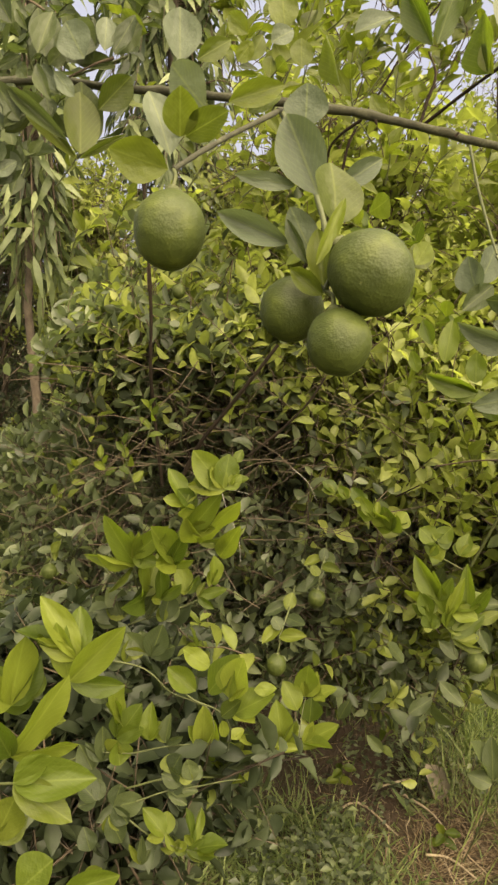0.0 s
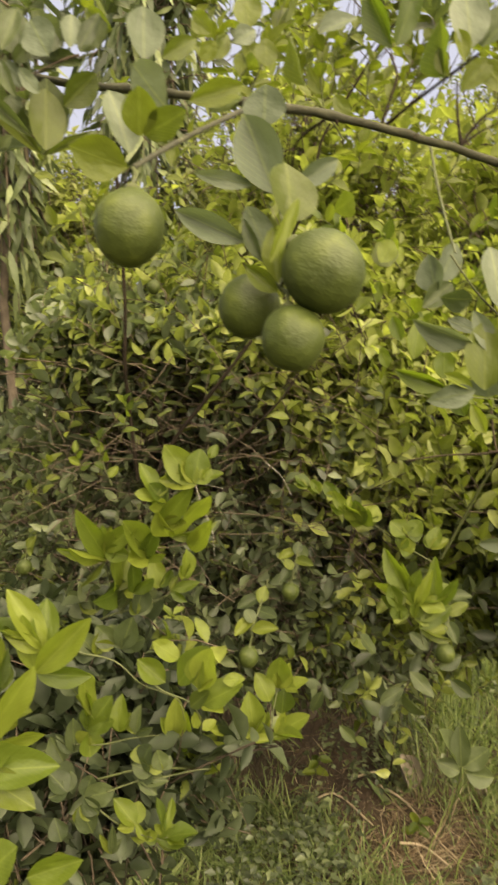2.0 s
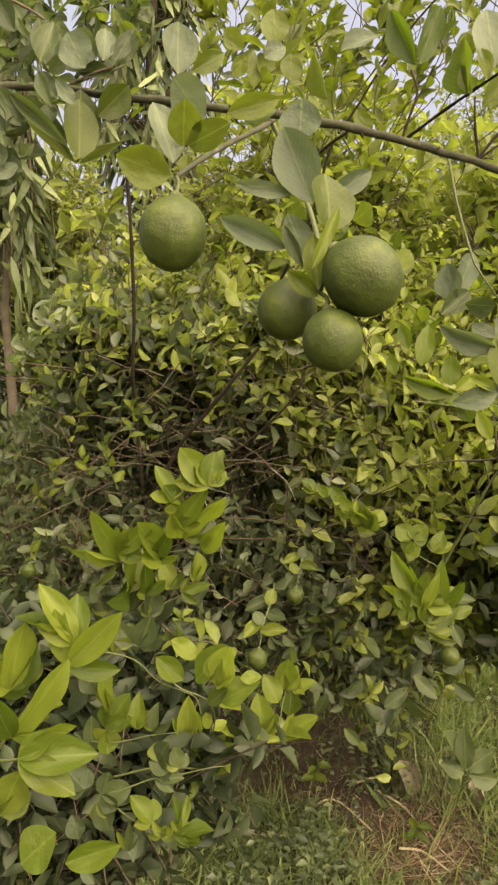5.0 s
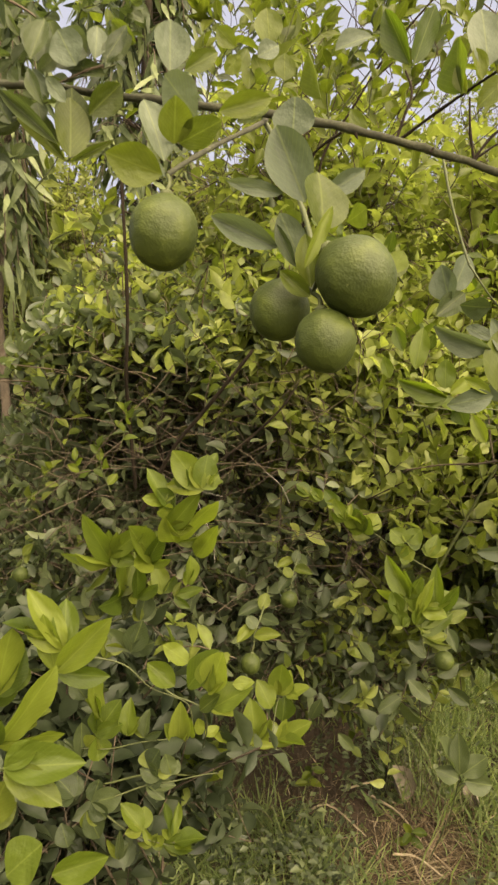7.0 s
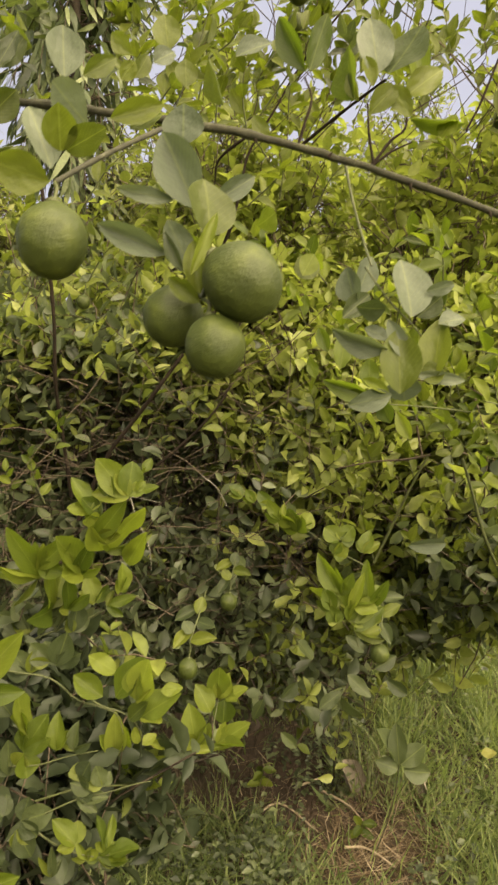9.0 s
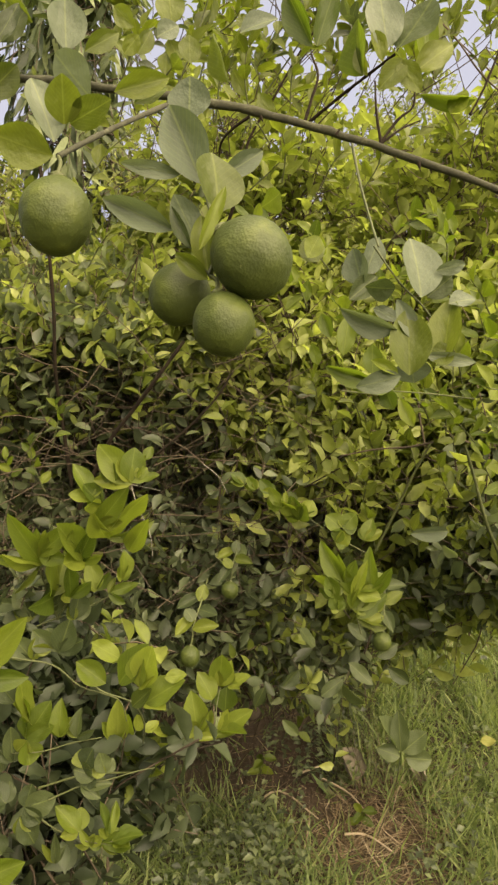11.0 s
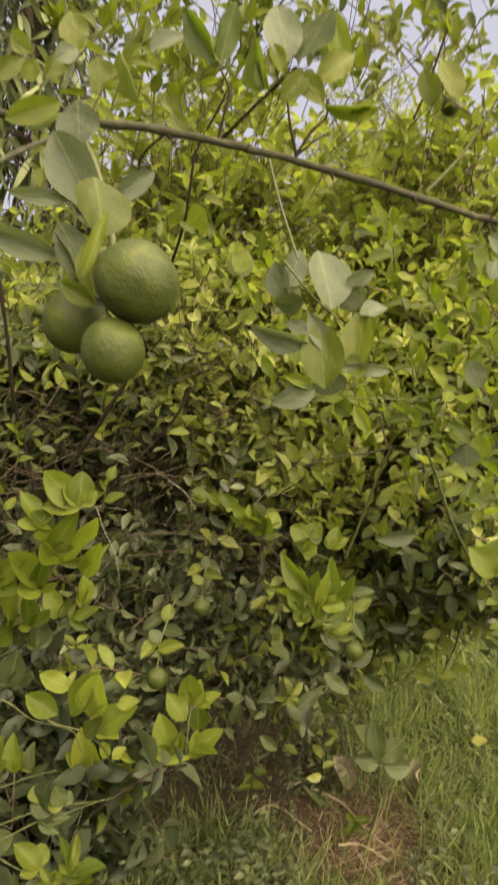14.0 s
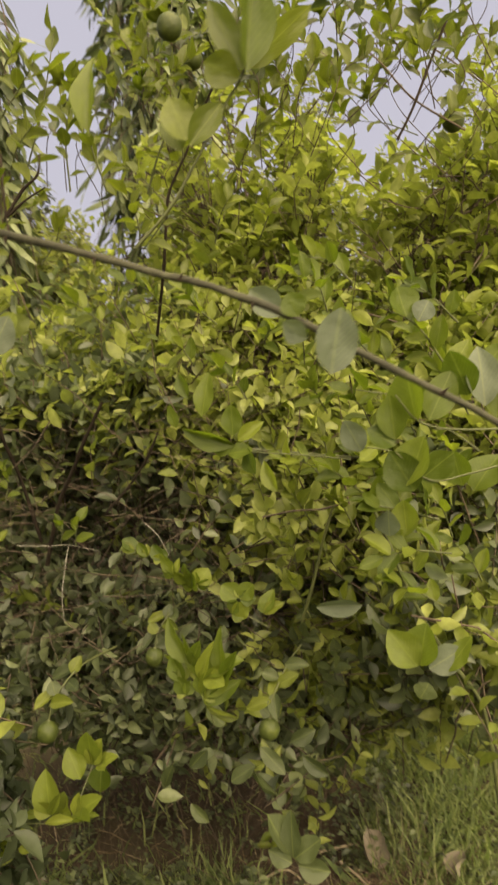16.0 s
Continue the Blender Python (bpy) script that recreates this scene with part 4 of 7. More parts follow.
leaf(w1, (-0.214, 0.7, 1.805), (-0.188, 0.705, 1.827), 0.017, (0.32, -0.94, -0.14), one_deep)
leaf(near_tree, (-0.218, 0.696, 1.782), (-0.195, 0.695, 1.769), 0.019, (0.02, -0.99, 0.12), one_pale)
leaf(w16, (-0.106, 0.717, 1.872), (-0.149, 0.717, 1.882), 0.019, (0.05, -0.98, 0.17), one_mature)
leaf(w12, (-0.076, 0.725, 1.907), (-0.105, 0.727, 1.928), 0.021, (-0.38, -0.82, -0.42), one_green)
leaf(w15, (-0.205, 0.709, 1.931), (-0.216, 0.705, 1.908), 0.023, (0.56, -0.82, -0.11), one_mature)
leaf(w15, (-0.203, 0.708, 1.921), (-0.189, 0.704, 1.899), 0.008, (-0.15, -0.99, 0.05), one_mature)
leaf(w16, (-0.172, 0.701, 1.876), (-0.181, 0.708, 1.919), 0.023, (0.36, -0.91, 0.22), one_mature)
leaf(w16, (-0.139, 0.703, 1.876), (-0.137, 0.709, 1.912), 0.035, (0.35, -0.93, 0.14), one_mature)
leaf(w16, (-0.114, 0.705, 1.883), (-0.112, 0.711, 1.918), 0.021, (0.44, -0.89, 0.13), one_pale)
leaf(w16, (-0.103, 0.705, 1.879), (-0.089, 0.711, 1.912), 0.019, (-0.24, -0.93, 0.27), one_mature)
leaf(w1, (-0.218, 0.696, 1.86), (-0.225, 0.7, 1.882), 0.016, (0.46, -0.84, 0.28), one_mature)
leaf(w1, (-0.218, 0.697, 1.863), (-0.195, 0.7, 1.876), 0.010, (0.21, -0.97, -0.13), one_mature)
leaf(w1, (-0.189, 0.697, 1.855), (-0.2, 0.699, 1.87), 0.015, (-0.3, -0.95, -0.09), one_mature)
leaf(w16, (-0.168, 0.7, 1.868), (-0.152, 0.703, 1.884), 0.016, (0.44, -0.86, -0.26), one_mature)
leaf(w1, (-0.21, 0.689, 1.814), (-0.214, 0.695, 1.851), 0.023, (0.51, -0.84, 0.18), one_mature)
leaf(w1, (-0.209, 0.688, 1.809), (-0.23, 0.691, 1.834), 0.019, (-0.04, -0.99, 0.1), one_mature)
leaf(w1, (-0.209, 0.687, 1.804), (-0.187, 0.692, 1.824), 0.013, (0.22, -0.98, -0.02), one_mature)
leaf(w11, (-0.164, 0.691, 1.816), (-0.17, 0.695, 1.839), 0.017, (0.22, -0.95, 0.21), one_mature)
leaf(w17, (-0.137, 0.686, 1.778), (-0.202, 0.694, 1.842), 0.017, (-0.04, -1, 0.08), one_deep)
leaf(w17, (-0.134, 0.687, 1.783), (-0.135, 0.698, 1.845), 0.037, (0.59, -0.79, 0.14), one_deep)
leaf(w17, (-0.117, 0.695, 1.826), (-0.088, 0.702, 1.859), 0.029, (0.49, -0.84, -0.25), one_deep)
leaf(near_tree, (-0.226, 0.68, 1.767), (-0.224, 0.685, 1.794), 0.026, (0.47, -0.87, 0.11), one_pale)
leaf(near_tree, (-0.216, 0.678, 1.752), (-0.197, 0.683, 1.774), 0.018, (0.55, -0.77, -0.32), one_mature)
leaf(w17, (-0.134, 0.686, 1.778), (-0.09, 0.692, 1.803), 0.008, (0.23, -0.96, -0.18), one_deep)
leaf(w1, (-0.16, 0.696, 1.843), (-0.176, 0.7, 1.87), 0.013, (-0.14, -0.99, 0.06), one_pale)
leaf(w1, (-0.031, 0.657, 1.856), (-0.034, 0.666, 1.903), 0.035, (0.39, -0.9, 0.18), one_pale)
leaf(w1, (0.021, 0.66, 1.858), (0.033, 0.664, 1.876), 0.016, (0.51, -0.84, -0.17), one_green)
leaf(w1, (0.03, 0.665, 1.883), (0.009, 0.668, 1.903), 0.018, (-0.29, -0.94, -0.2), one_green)
leaf(w1, (0.051, 0.665, 1.876), (0.071, 0.669, 1.89), 0.019, (0.11, -0.99, 0.09), one_pale)
leaf(w9, (0.17, 0.755, 1.834), (0.154, 0.76, 1.865), 0.017, (-0.19, -0.98, 0.05), one_green)
leaf(w9, (0.121, 0.759, 1.872), (0.109, 0.768, 1.924), 0.035, (-0.94, -0.29, -0.17), one_green)
leaf(near_tree, (0.08, 0.761, 1.89), (0.078, 0.766, 1.918), 0.025, (0.25, -0.95, 0.19), one_green)
leaf(near_tree, (0.024, 0.759, 1.895), (0.041, 0.764, 1.923), 0.018, (0.48, -0.87, -0.1), one_green)
leaf(near_tree, (0.134, 0.77, 1.926), (0.175, 0.776, 1.95), 0.024, (-0.11, -0.9, 0.42), one_pale)
leaf(near_tree, (0.062, 0.734, 1.915), (0.057, 0.741, 1.955), 0.029, (-0.02, -0.99, 0.17), one_green)
leaf(w5, (0.2, 0.684, 1.882), (0.176, 0.694, 1.935), 0.025, (-0.67, -0.73, -0.16), one_young)
leaf(w5, (0.204, 0.684, 1.883), (0.219, 0.693, 1.938), 0.023, (0.32, -0.95, 0.06), one_young)
leaf(w5, (0.24, 0.635, 1.841), (0.225, 0.644, 1.891), 0.043, (-0.93, -0.31, -0.21), one_young)
leaf(w5, (0.244, 0.635, 1.841), (0.232, 0.64, 1.868), 0.013, (-0.69, -0.71, -0.17), one_green)
leaf(w5, (0.262, 0.638, 1.866), (0.255, 0.648, 1.921), 0.035, (-0.02, -0.99, 0.17), one_pale)
leaf(w5, (0.257, 0.636, 1.854), (0.248, 0.641, 1.881), 0.015, (0.1, -0.97, 0.21), one_green)
leaf(w5, (0.272, 0.638, 1.867), (0.305, 0.643, 1.908), 0.053, (-0.58, -0.59, 0.56), one_mature)
leaf(w5, (0.286, 0.633, 1.844), (0.326, 0.637, 1.878), 0.024, (-0.03, -0.99, 0.15), one_green)
leaf(w5, (0.279, 0.636, 1.856), (0.255, 0.633, 1.831), 0.021, (-0.01, -0.99, 0.13), one_green)
leaf(w5, (0.273, 0.636, 1.856), (0.293, 0.63, 1.828), 0.020, (-0.22, -0.98, 0.04), one_green)
leaf(w5, (0.293, 0.63, 1.826), (0.344, 0.628, 1.826), 0.019, (-0.02, -0.51, -0.86), one_young)
leaf(near_tree, (0.321, 0.626, 1.809), (0.336, 0.628, 1.829), 0.018, (-0.44, -0.79, 0.43), one_young)
leaf(near_tree, (0.352, 0.792, 1.9), (0.344, 0.809, 1.998), 0.026, (-0.21, -0.97, 0.15), one_young)
leaf(w10, (0.266, 0.704, 1.659), (0.252, 0.71, 1.697), 0.031, (-0.67, -0.73, -0.13), one_pale)
leaf(w10, (0.268, 0.706, 1.671), (0.286, 0.714, 1.71), 0.030, (0.43, -0.9, -0.01), one_pale)
leaf(w10, (0.281, 0.706, 1.669), (0.25, 0.7, 1.642), 0.023, (0.03, -0.98, 0.2), one_mature)
leaf(near_tree, (0.236, 0.815, 1.723), (0.221, 0.81, 1.696), 0.024, (0.14, -0.98, 0.13), one_young)
leaf(near_tree, (0.188, 0.822, 1.773), (0.169, 0.817, 1.753), 0.037, (0.6, -0.68, -0.42), one_young)
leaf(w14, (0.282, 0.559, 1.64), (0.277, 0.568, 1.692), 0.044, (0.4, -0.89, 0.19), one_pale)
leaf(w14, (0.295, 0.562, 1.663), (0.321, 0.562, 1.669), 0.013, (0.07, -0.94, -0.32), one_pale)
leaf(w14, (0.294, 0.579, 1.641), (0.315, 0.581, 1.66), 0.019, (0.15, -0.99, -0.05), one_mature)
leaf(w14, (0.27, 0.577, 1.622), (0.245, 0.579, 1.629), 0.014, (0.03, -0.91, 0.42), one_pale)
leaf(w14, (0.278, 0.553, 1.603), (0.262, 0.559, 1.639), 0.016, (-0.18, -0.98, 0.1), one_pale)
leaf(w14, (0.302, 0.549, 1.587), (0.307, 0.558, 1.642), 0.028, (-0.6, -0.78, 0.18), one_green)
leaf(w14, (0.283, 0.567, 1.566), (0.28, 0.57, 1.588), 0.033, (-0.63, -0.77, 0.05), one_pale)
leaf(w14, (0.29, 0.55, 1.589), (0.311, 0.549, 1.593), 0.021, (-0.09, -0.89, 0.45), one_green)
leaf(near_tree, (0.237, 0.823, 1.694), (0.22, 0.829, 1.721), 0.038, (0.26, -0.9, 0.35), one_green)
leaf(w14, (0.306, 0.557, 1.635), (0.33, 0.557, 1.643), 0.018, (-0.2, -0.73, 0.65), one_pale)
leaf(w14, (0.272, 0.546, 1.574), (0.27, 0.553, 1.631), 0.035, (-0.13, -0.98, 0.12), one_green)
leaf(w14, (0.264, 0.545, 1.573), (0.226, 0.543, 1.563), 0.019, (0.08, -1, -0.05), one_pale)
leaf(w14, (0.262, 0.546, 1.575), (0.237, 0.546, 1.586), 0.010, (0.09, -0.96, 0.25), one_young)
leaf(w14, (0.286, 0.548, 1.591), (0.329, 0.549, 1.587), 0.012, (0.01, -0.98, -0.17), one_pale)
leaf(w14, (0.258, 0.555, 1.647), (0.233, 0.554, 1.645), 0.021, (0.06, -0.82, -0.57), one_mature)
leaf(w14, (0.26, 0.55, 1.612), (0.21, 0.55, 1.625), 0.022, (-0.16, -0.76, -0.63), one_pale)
leaf(w13, (0.535, 0.702, 1.911), (0.504, 0.705, 1.976), 0.025, (-0.05, -1, 0.01), one_green)
leaf(w13, (0.541, 0.682, 1.901), (0.545, 0.691, 1.975), 0.036, (0.68, -0.73, 0.06), one_young)
leaf(w13, (0.539, 0.703, 1.912), (0.59, 0.719, 1.965), 0.024, (0.6, -0.71, -0.37), one_green)
leaf(w13, (0.531, 0.701, 1.903), (0.499, 0.697, 1.92), 0.031, (0.01, -0.98, -0.2), one_green)
leaf(w13, (0.487, 0.686, 1.846), (0.516, 0.696, 1.885), 0.023, (0.32, -0.95, 0), one_green)
leaf(w13, (0.469, 0.747, 1.871), (0.453, 0.75, 1.915), 0.033, (0.23, -0.96, 0.14), one_green)
leaf(near_tree, (0.453, 0.785, 1.873), (0.442, 0.788, 1.914), 0.029, (0.05, -1, 0.09), one_green)
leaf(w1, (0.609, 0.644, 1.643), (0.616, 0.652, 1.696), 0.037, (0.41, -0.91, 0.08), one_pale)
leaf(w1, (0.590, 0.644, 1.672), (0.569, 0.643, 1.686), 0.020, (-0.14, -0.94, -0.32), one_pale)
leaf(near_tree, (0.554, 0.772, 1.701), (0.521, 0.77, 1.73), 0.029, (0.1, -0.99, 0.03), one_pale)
leaf(w1, (0.581, 0.664, 1.692), (0.573, 0.665, 1.713), 0.022, (-0.01, -1, 0.04), one_young)

leaf(near_tree, (-0.139, 0.665, 1.789), (-0.198, 0.677, 1.837), 0.015, (-0.2, -0.95, 0.2), one_mature)
leaf(near_tree, (-0.185, 0.665, 1.806), (-0.211, 0.677, 1.843), 0.021, (-0.2, -0.95, 0.2), one_mature)
leaf(near_tree, (-0.201, 0.665, 1.798), (-0.226, 0.677, 1.831), 0.024, (-0.2, -0.95, 0.2), one_mature)
leaf(near_tree, (-0.202, 0.665, 1.8), (-0.181, 0.677, 1.82), 0.011, (0.2, -0.95, 0.2), one_mature)
leaf(near_tree, (-0.213, 0.665, 1.756), (-0.194, 0.677, 1.774), 0.016, (0.2, -0.95, 0.2), one_pale)
leaf(near_tree, (-0.215, 0.665, 1.763), (-0.213, 0.677, 1.792), 0.025, (0.2, -0.95, 0.2), one_mature)
leaf(near_tree, (-0.132, 0.665, 1.828), (-0.153, 0.677, 1.852), 0.014, (-0.2, -0.95, 0.2), one_pale)
leaf(near_tree, (-0.154, 0.665, 1.824), (-0.177, 0.677, 1.866), 0.013, (-0.2, -0.95, 0.2), one_mature)
leaf(near_tree, (-0.166, 0.665, 1.865), (-0.156, 0.677, 1.909), 0.021, (0.2, -0.95, 0.2), one_mature)
leaf(near_tree, (-0.122, 0.665, 1.861), (-0.145, 0.677, 1.899), 0.033, (-0.2, -0.95, 0.2), one_pale)
leaf(near_tree, (-0.19, 0.665, 1.891), (-0.21, 0.677, 1.924), 0.023, (-0.2, -0.95, 0.2), one_mature)
leaf(near_tree, (-0.093, 0.665, 1.869), (-0.077, 0.677, 1.901), 0.015, (0.2, -0.95, 0.2), one_mature)

# bright shoots close by at the low tree
tuft(w18, (-0.104, 0.558, 1.318), (-0.136, 0.566, 1.375), 0.027, (0.54, -0.73, 0.42), one_young)
tuft(w18, (-0.11, 0.554, 1.298), (-0.06, 0.566, 1.351), 0.028, (0.08, -0.99, 0.15), one_young)
tuft(w18, (-0.122, 0.558, 1.326), (-0.158, 0.56, 1.347), 0.038, (0.51, 0.16, 0.84), one_young)
tuft(w18, (-0.162, 0.547, 1.275), (-0.156, 0.559, 1.339), 0.040, (0.85, -0.52, 0.02), one_young)
tuft(w19, (-0.145, 0.504, 1.255), (-0.096, 0.518, 1.321), 0.030, (0.54, -0.81, -0.23), one_young)
tuft(w18, (-0.143, 0.545, 1.254), (-0.115, 0.548, 1.267), 0.029, (-0.37, -0.24, 0.9), one_green)
tuft(w18, (-0.153, 0.576, 1.264), (-0.186, 0.58, 1.294), 0.033, (0.26, -0.88, 0.39), one_young)
tuft(w19, (-0.115, 0.439, 1.282), (-0.055, 0.443, 1.288), 0.030, (-0.01, -0.74, 0.67), one_young)
tuft(w19, (-0.127, 0.431, 1.239), (-0.112, 0.438, 1.275), 0.030, (0.22, -0.97, 0.1), one_green)
leaf(near_tree, (-0.109, 0.425, 1.202), (-0.085, 0.431, 1.226), 0.034, (-0.39, -0.72, 0.57), one_young)
leaf(near_tree, (-0.075, 0.427, 1.203), (-0.032, 0.432, 1.218), 0.021, (-0.05, -0.89, 0.45), one_young)
tuft(clump_twig, (0.022, 0.745, 1.175), (0.042, 0.739, 1.234), 0.038, (0.03, -0.54, 0.84), one_bright)
leaf(clump_twig, (-0.005, 0.765, 1.168), (0.030, 0.752, 1.227), 0.035, (0.03, -0.50, 0.87), one_young)
leaf(clump_twig, (-0.022, 0.770, 1.166), (-0.059, 0.775, 1.194), 0.029, (-0.41, -0.53, 0.74), one_young)
leaf(clump_twig, (-0.005, 0.775, 1.197), (-0.040, 0.768, 1.222), 0.025, (0.22, -0.71, 0.67), one_young)
tuft(clump_twig, (0.028, 0.755, 1.146), (0.072, 0.752, 1.182), 0.037, (0.04, -0.51, 0.86), one_bright)
leaf(clump_twig, (0.013, 0.750, 1.146), (0.039, 0.745, 1.173), 0.020, (0.23, -0.62, 0.75), one_deep)
leaf(clump_twig, (0.052, 0.760, 1.178), (0.080, 0.760, 1.181), 0.017, (0.37, -0.58, 0.72), one_bright)
leaf(clump_twig, (0.035, 0.770, 1.174), (0.055, 0.773, 1.143), 0.016, (0.09, -0.68, 0.73), one_young)
tuft(clump_end, (-0.034, 0.968, 0.951), (-0.031, 0.957, 1.026), 0.036, (0.10, -0.63, 0.77), one_bright)
leaf(clump_end, (-0.025, 0.988, 0.922), (-0.016, 0.966, 1.008), 0.023, (0.11, -0.54, 0.83), one_young)
leaf(clump_end, (-0.033, 1.008, 0.878), (-0.027, 0.980, 0.949), 0.024, (0.23, -0.60, 0.76), one_young)
tuft(clump_end, (-0.014, 1.059, 0.838), (0.061, 1.042, 0.890), 0.038, (-0.34, -0.61, 0.72), one_bright)
leaf(clump_end, (0.028, 1.065, 0.829), (0.054, 1.067, 0.826), 0.015, (0.37, -0.56, 0.74), one_bright)
leaf(clump_end, (-0.009, 1.054, 0.848), (-0.027, 1.032, 0.901), 0.021, (0.24, -0.61, 0.75), one_bright)
leaf(clump_end, (-0.020, 1.071, 0.867), (0.010, 1.070, 0.888), 0.020, (0.12, -0.56, 0.82), one_young)
leaf(clump_end, (0.008, 0.988, 0.954), (0.030, 0.998, 0.967), 0.019, (-0.05, -0.49, 0.87), one_bright)
leaf(clump_end, (0.017, 0.988, 0.958), (0.044, 1.000, 0.938), 0.015, (-0.06, -0.61, 0.79), one_young)
leaf(clump_end, (0.001, 0.988, 0.956), (-0.007, 0.988, 0.987), 0.019, (0.17, -0.58, 0.80), one_young)
leaf(clump_end, (0.040, 1.071, 0.887), (0.073, 1.071, 0.894), 0.015, (-0.34, -0.56, 0.76), one_bright)
tuft(clump_end, (0.094, 1.065, 0.898), (0.084, 1.071, 0.973), 0.047, (0.06, -0.65, 0.76), one_bright)
tuft(clump_end, (0.135, 1.149, 0.941), (0.139, 1.139, 1.014), 0.045, (0.01, -0.70, 0.72), one_bright)
tuft(clump_end, (0.151, 1.144, 0.944), (0.191, 1.133, 0.971), 0.026, (-0.22, -0.53, 0.82), one_bright)
leaf(clump_end, (0.122, 1.127, 0.925), (0.098, 1.134, 0.977), 0.040, (0.14, -0.63, 0.76), one_young)
leaf(clump_end, (0.149, 1.161, 0.932), (0.147, 1.146, 0.887), 0.042, (0.09, -0.47, 0.88), one_young)
tuft(clump_end, (0.133, 1.071, 0.897), (0.189, 1.056, 0.946), 0.034, (0.20, -0.66, 0.72), one_bright)
leaf(clump_end, (0.122, 1.076, 0.884), (0.173, 1.075, 0.901), 0.019, (-0.44, -0.58, 0.69), one_young)
leaf(clump_end, (0.082, 1.065, 0.881), (0.135, 1.070, 0.890), 0.016, (-0.01, -0.50, 0.87), one_bright)
leaf(clump_end, (0.100, 1.082, 0.890), (0.120, 1.070, 0.927), 0.022, (0.46, -0.48, 0.75), one_young)
leaf(clump_end, (0.115, 1.088, 0.873), (0.100, 1.092, 0.901), 0.019, (-0.16, -0.49, 0.86), one_bright)
tuft(w20, (-0.119, 0.776, 1.112), (-0.137, 0.784, 1.165), 0.055, (0.94, -0.08, 0.33), one_young)
tuft(w20, (-0.124, 0.772, 1.091), (-0.094, 0.78, 1.137), 0.031, (-0.15, -0.95, 0.26), one_young)
tuft(w20, (-0.082, 0.772, 1.092), (-0.082, 0.78, 1.138), 0.024, (-0.09, -0.98, 0.16), one_young)
tuft(w20, (-0.122, 0.772, 1.089), (-0.12, 0.767, 1.058), 0.035, (0.7, -0.7, 0.16), one_young)
tuft(w20, (-0.06, 0.772, 1.09), (-0.057, 0.778, 1.127), 0.019, (-0.48, -0.86, 0.18), one_mature)
tuft(w20, (-0.14, 0.767, 1.062), (-0.144, 0.775, 1.108), 0.024, (0.49, -0.86, 0.18), one_mature)
tuft(w25, (-0.125, 0.758, 1.004), (-0.086, 0.76, 1.014), 0.034, (-0.01, -0.97, 0.23), one_mature)
tuft(w25, (-0.131, 0.756, 0.993), (-0.111, 0.75, 0.955), 0.029, (0.37, -0.87, 0.34), one_mature)
tuft(w25, (-0.087, 0.746, 0.932), (-0.087, 0.753, 0.972), 0.012, (0.31, -0.94, 0.15), one_mature)
tuft(w21, (-0.035, 0.764, 1.04), (-0.064, 0.766, 1.05), 0.025, (0.18, -0.77, 0.61), one_mature)
tuft(w21, (-0.023, 0.765, 1.044), (-0.032, 0.769, 1.072), 0.023, (0.29, -0.92, 0.25), one_mature)
tuft(w21, (-0.052, 0.766, 1.051), (-0.041, 0.77, 1.076), 0.032, (-0.64, -0.66, 0.4), one_mature)
tuft(w21, (-0.055, 0.762, 1.031), (-0.016, 0.763, 1.032), 0.019, (-0.03, -0.66, 0.75), one_mature)
tuft(w22, (-0.083, 0.79, 1.199), (-0.069, 0.797, 1.242), 0.033, (0.1, -0.99, 0.13), one_mature)
tuft(w22, (-0.091, 0.791, 1.203), (-0.117, 0.794, 1.226), 0.031, (-0.01, -0.99, 0.15), one_mature)
tuft(w22, (-0.116, 0.788, 1.19), (-0.141, 0.793, 1.221), 0.029, (0.11, -0.96, 0.25), one_mature)
leaf(near_tree, (-0.138, 0.78, 1.136), (-0.159, 0.784, 1.163), 0.026, (0.03, -0.98, 0.18), one_mature)
tuft(w20, (-0.154, 0.765, 1.05), (-0.172, 0.771, 1.082), 0.025, (0.24, -0.93, 0.29), one_mature)
tuft(w25, (-0.148, 0.759, 1.01), (-0.17, 0.763, 1.034), 0.031, (0.57, -0.54, 0.62), one_mature)
leaf(near_tree, (-0.072, 0.479, 1.158), (-0.06, 0.482, 1.175), 0.019, (-0.3, -0.88, 0.38), one_green)
leaf(near_tree, (-0.153, 0.748, 0.945), (-0.163, 0.753, 0.973), 0.025, (0.32, -0.91, 0.26), one_mature)
tuft(w25, (-0.059, 0.762, 0.963), (-0.086, 0.767, 0.998), 0.028, (0.57, -0.61, 0.55), one_young)
tuft(w25, (-0.046, 0.759, 0.945), (-0.028, 0.761, 0.956), 0.015, (-0.07, -0.96, 0.27), one_young)
tuft(w25, (-0.021, 0.76, 0.955), (-0.029, 0.768, 1.001), 0.015, (0.81, -0.55, 0.21), one_young)
tuft(w25, (-0.015, 0.759, 0.949), (0.022, 0.762, 0.963), 0.035, (-0.35, 0.03, 0.94), one_young)
tuft(w25, (-0.029, 0.759, 0.947), (0.01, 0.758, 0.943), 0.013, (0.02, -0.95, 0.32), one_young)
tuft(w25, (-0.044, 0.759, 0.944), (-0.058, 0.762, 0.967), 0.011, (0.15, -0.96, 0.25), one_young)

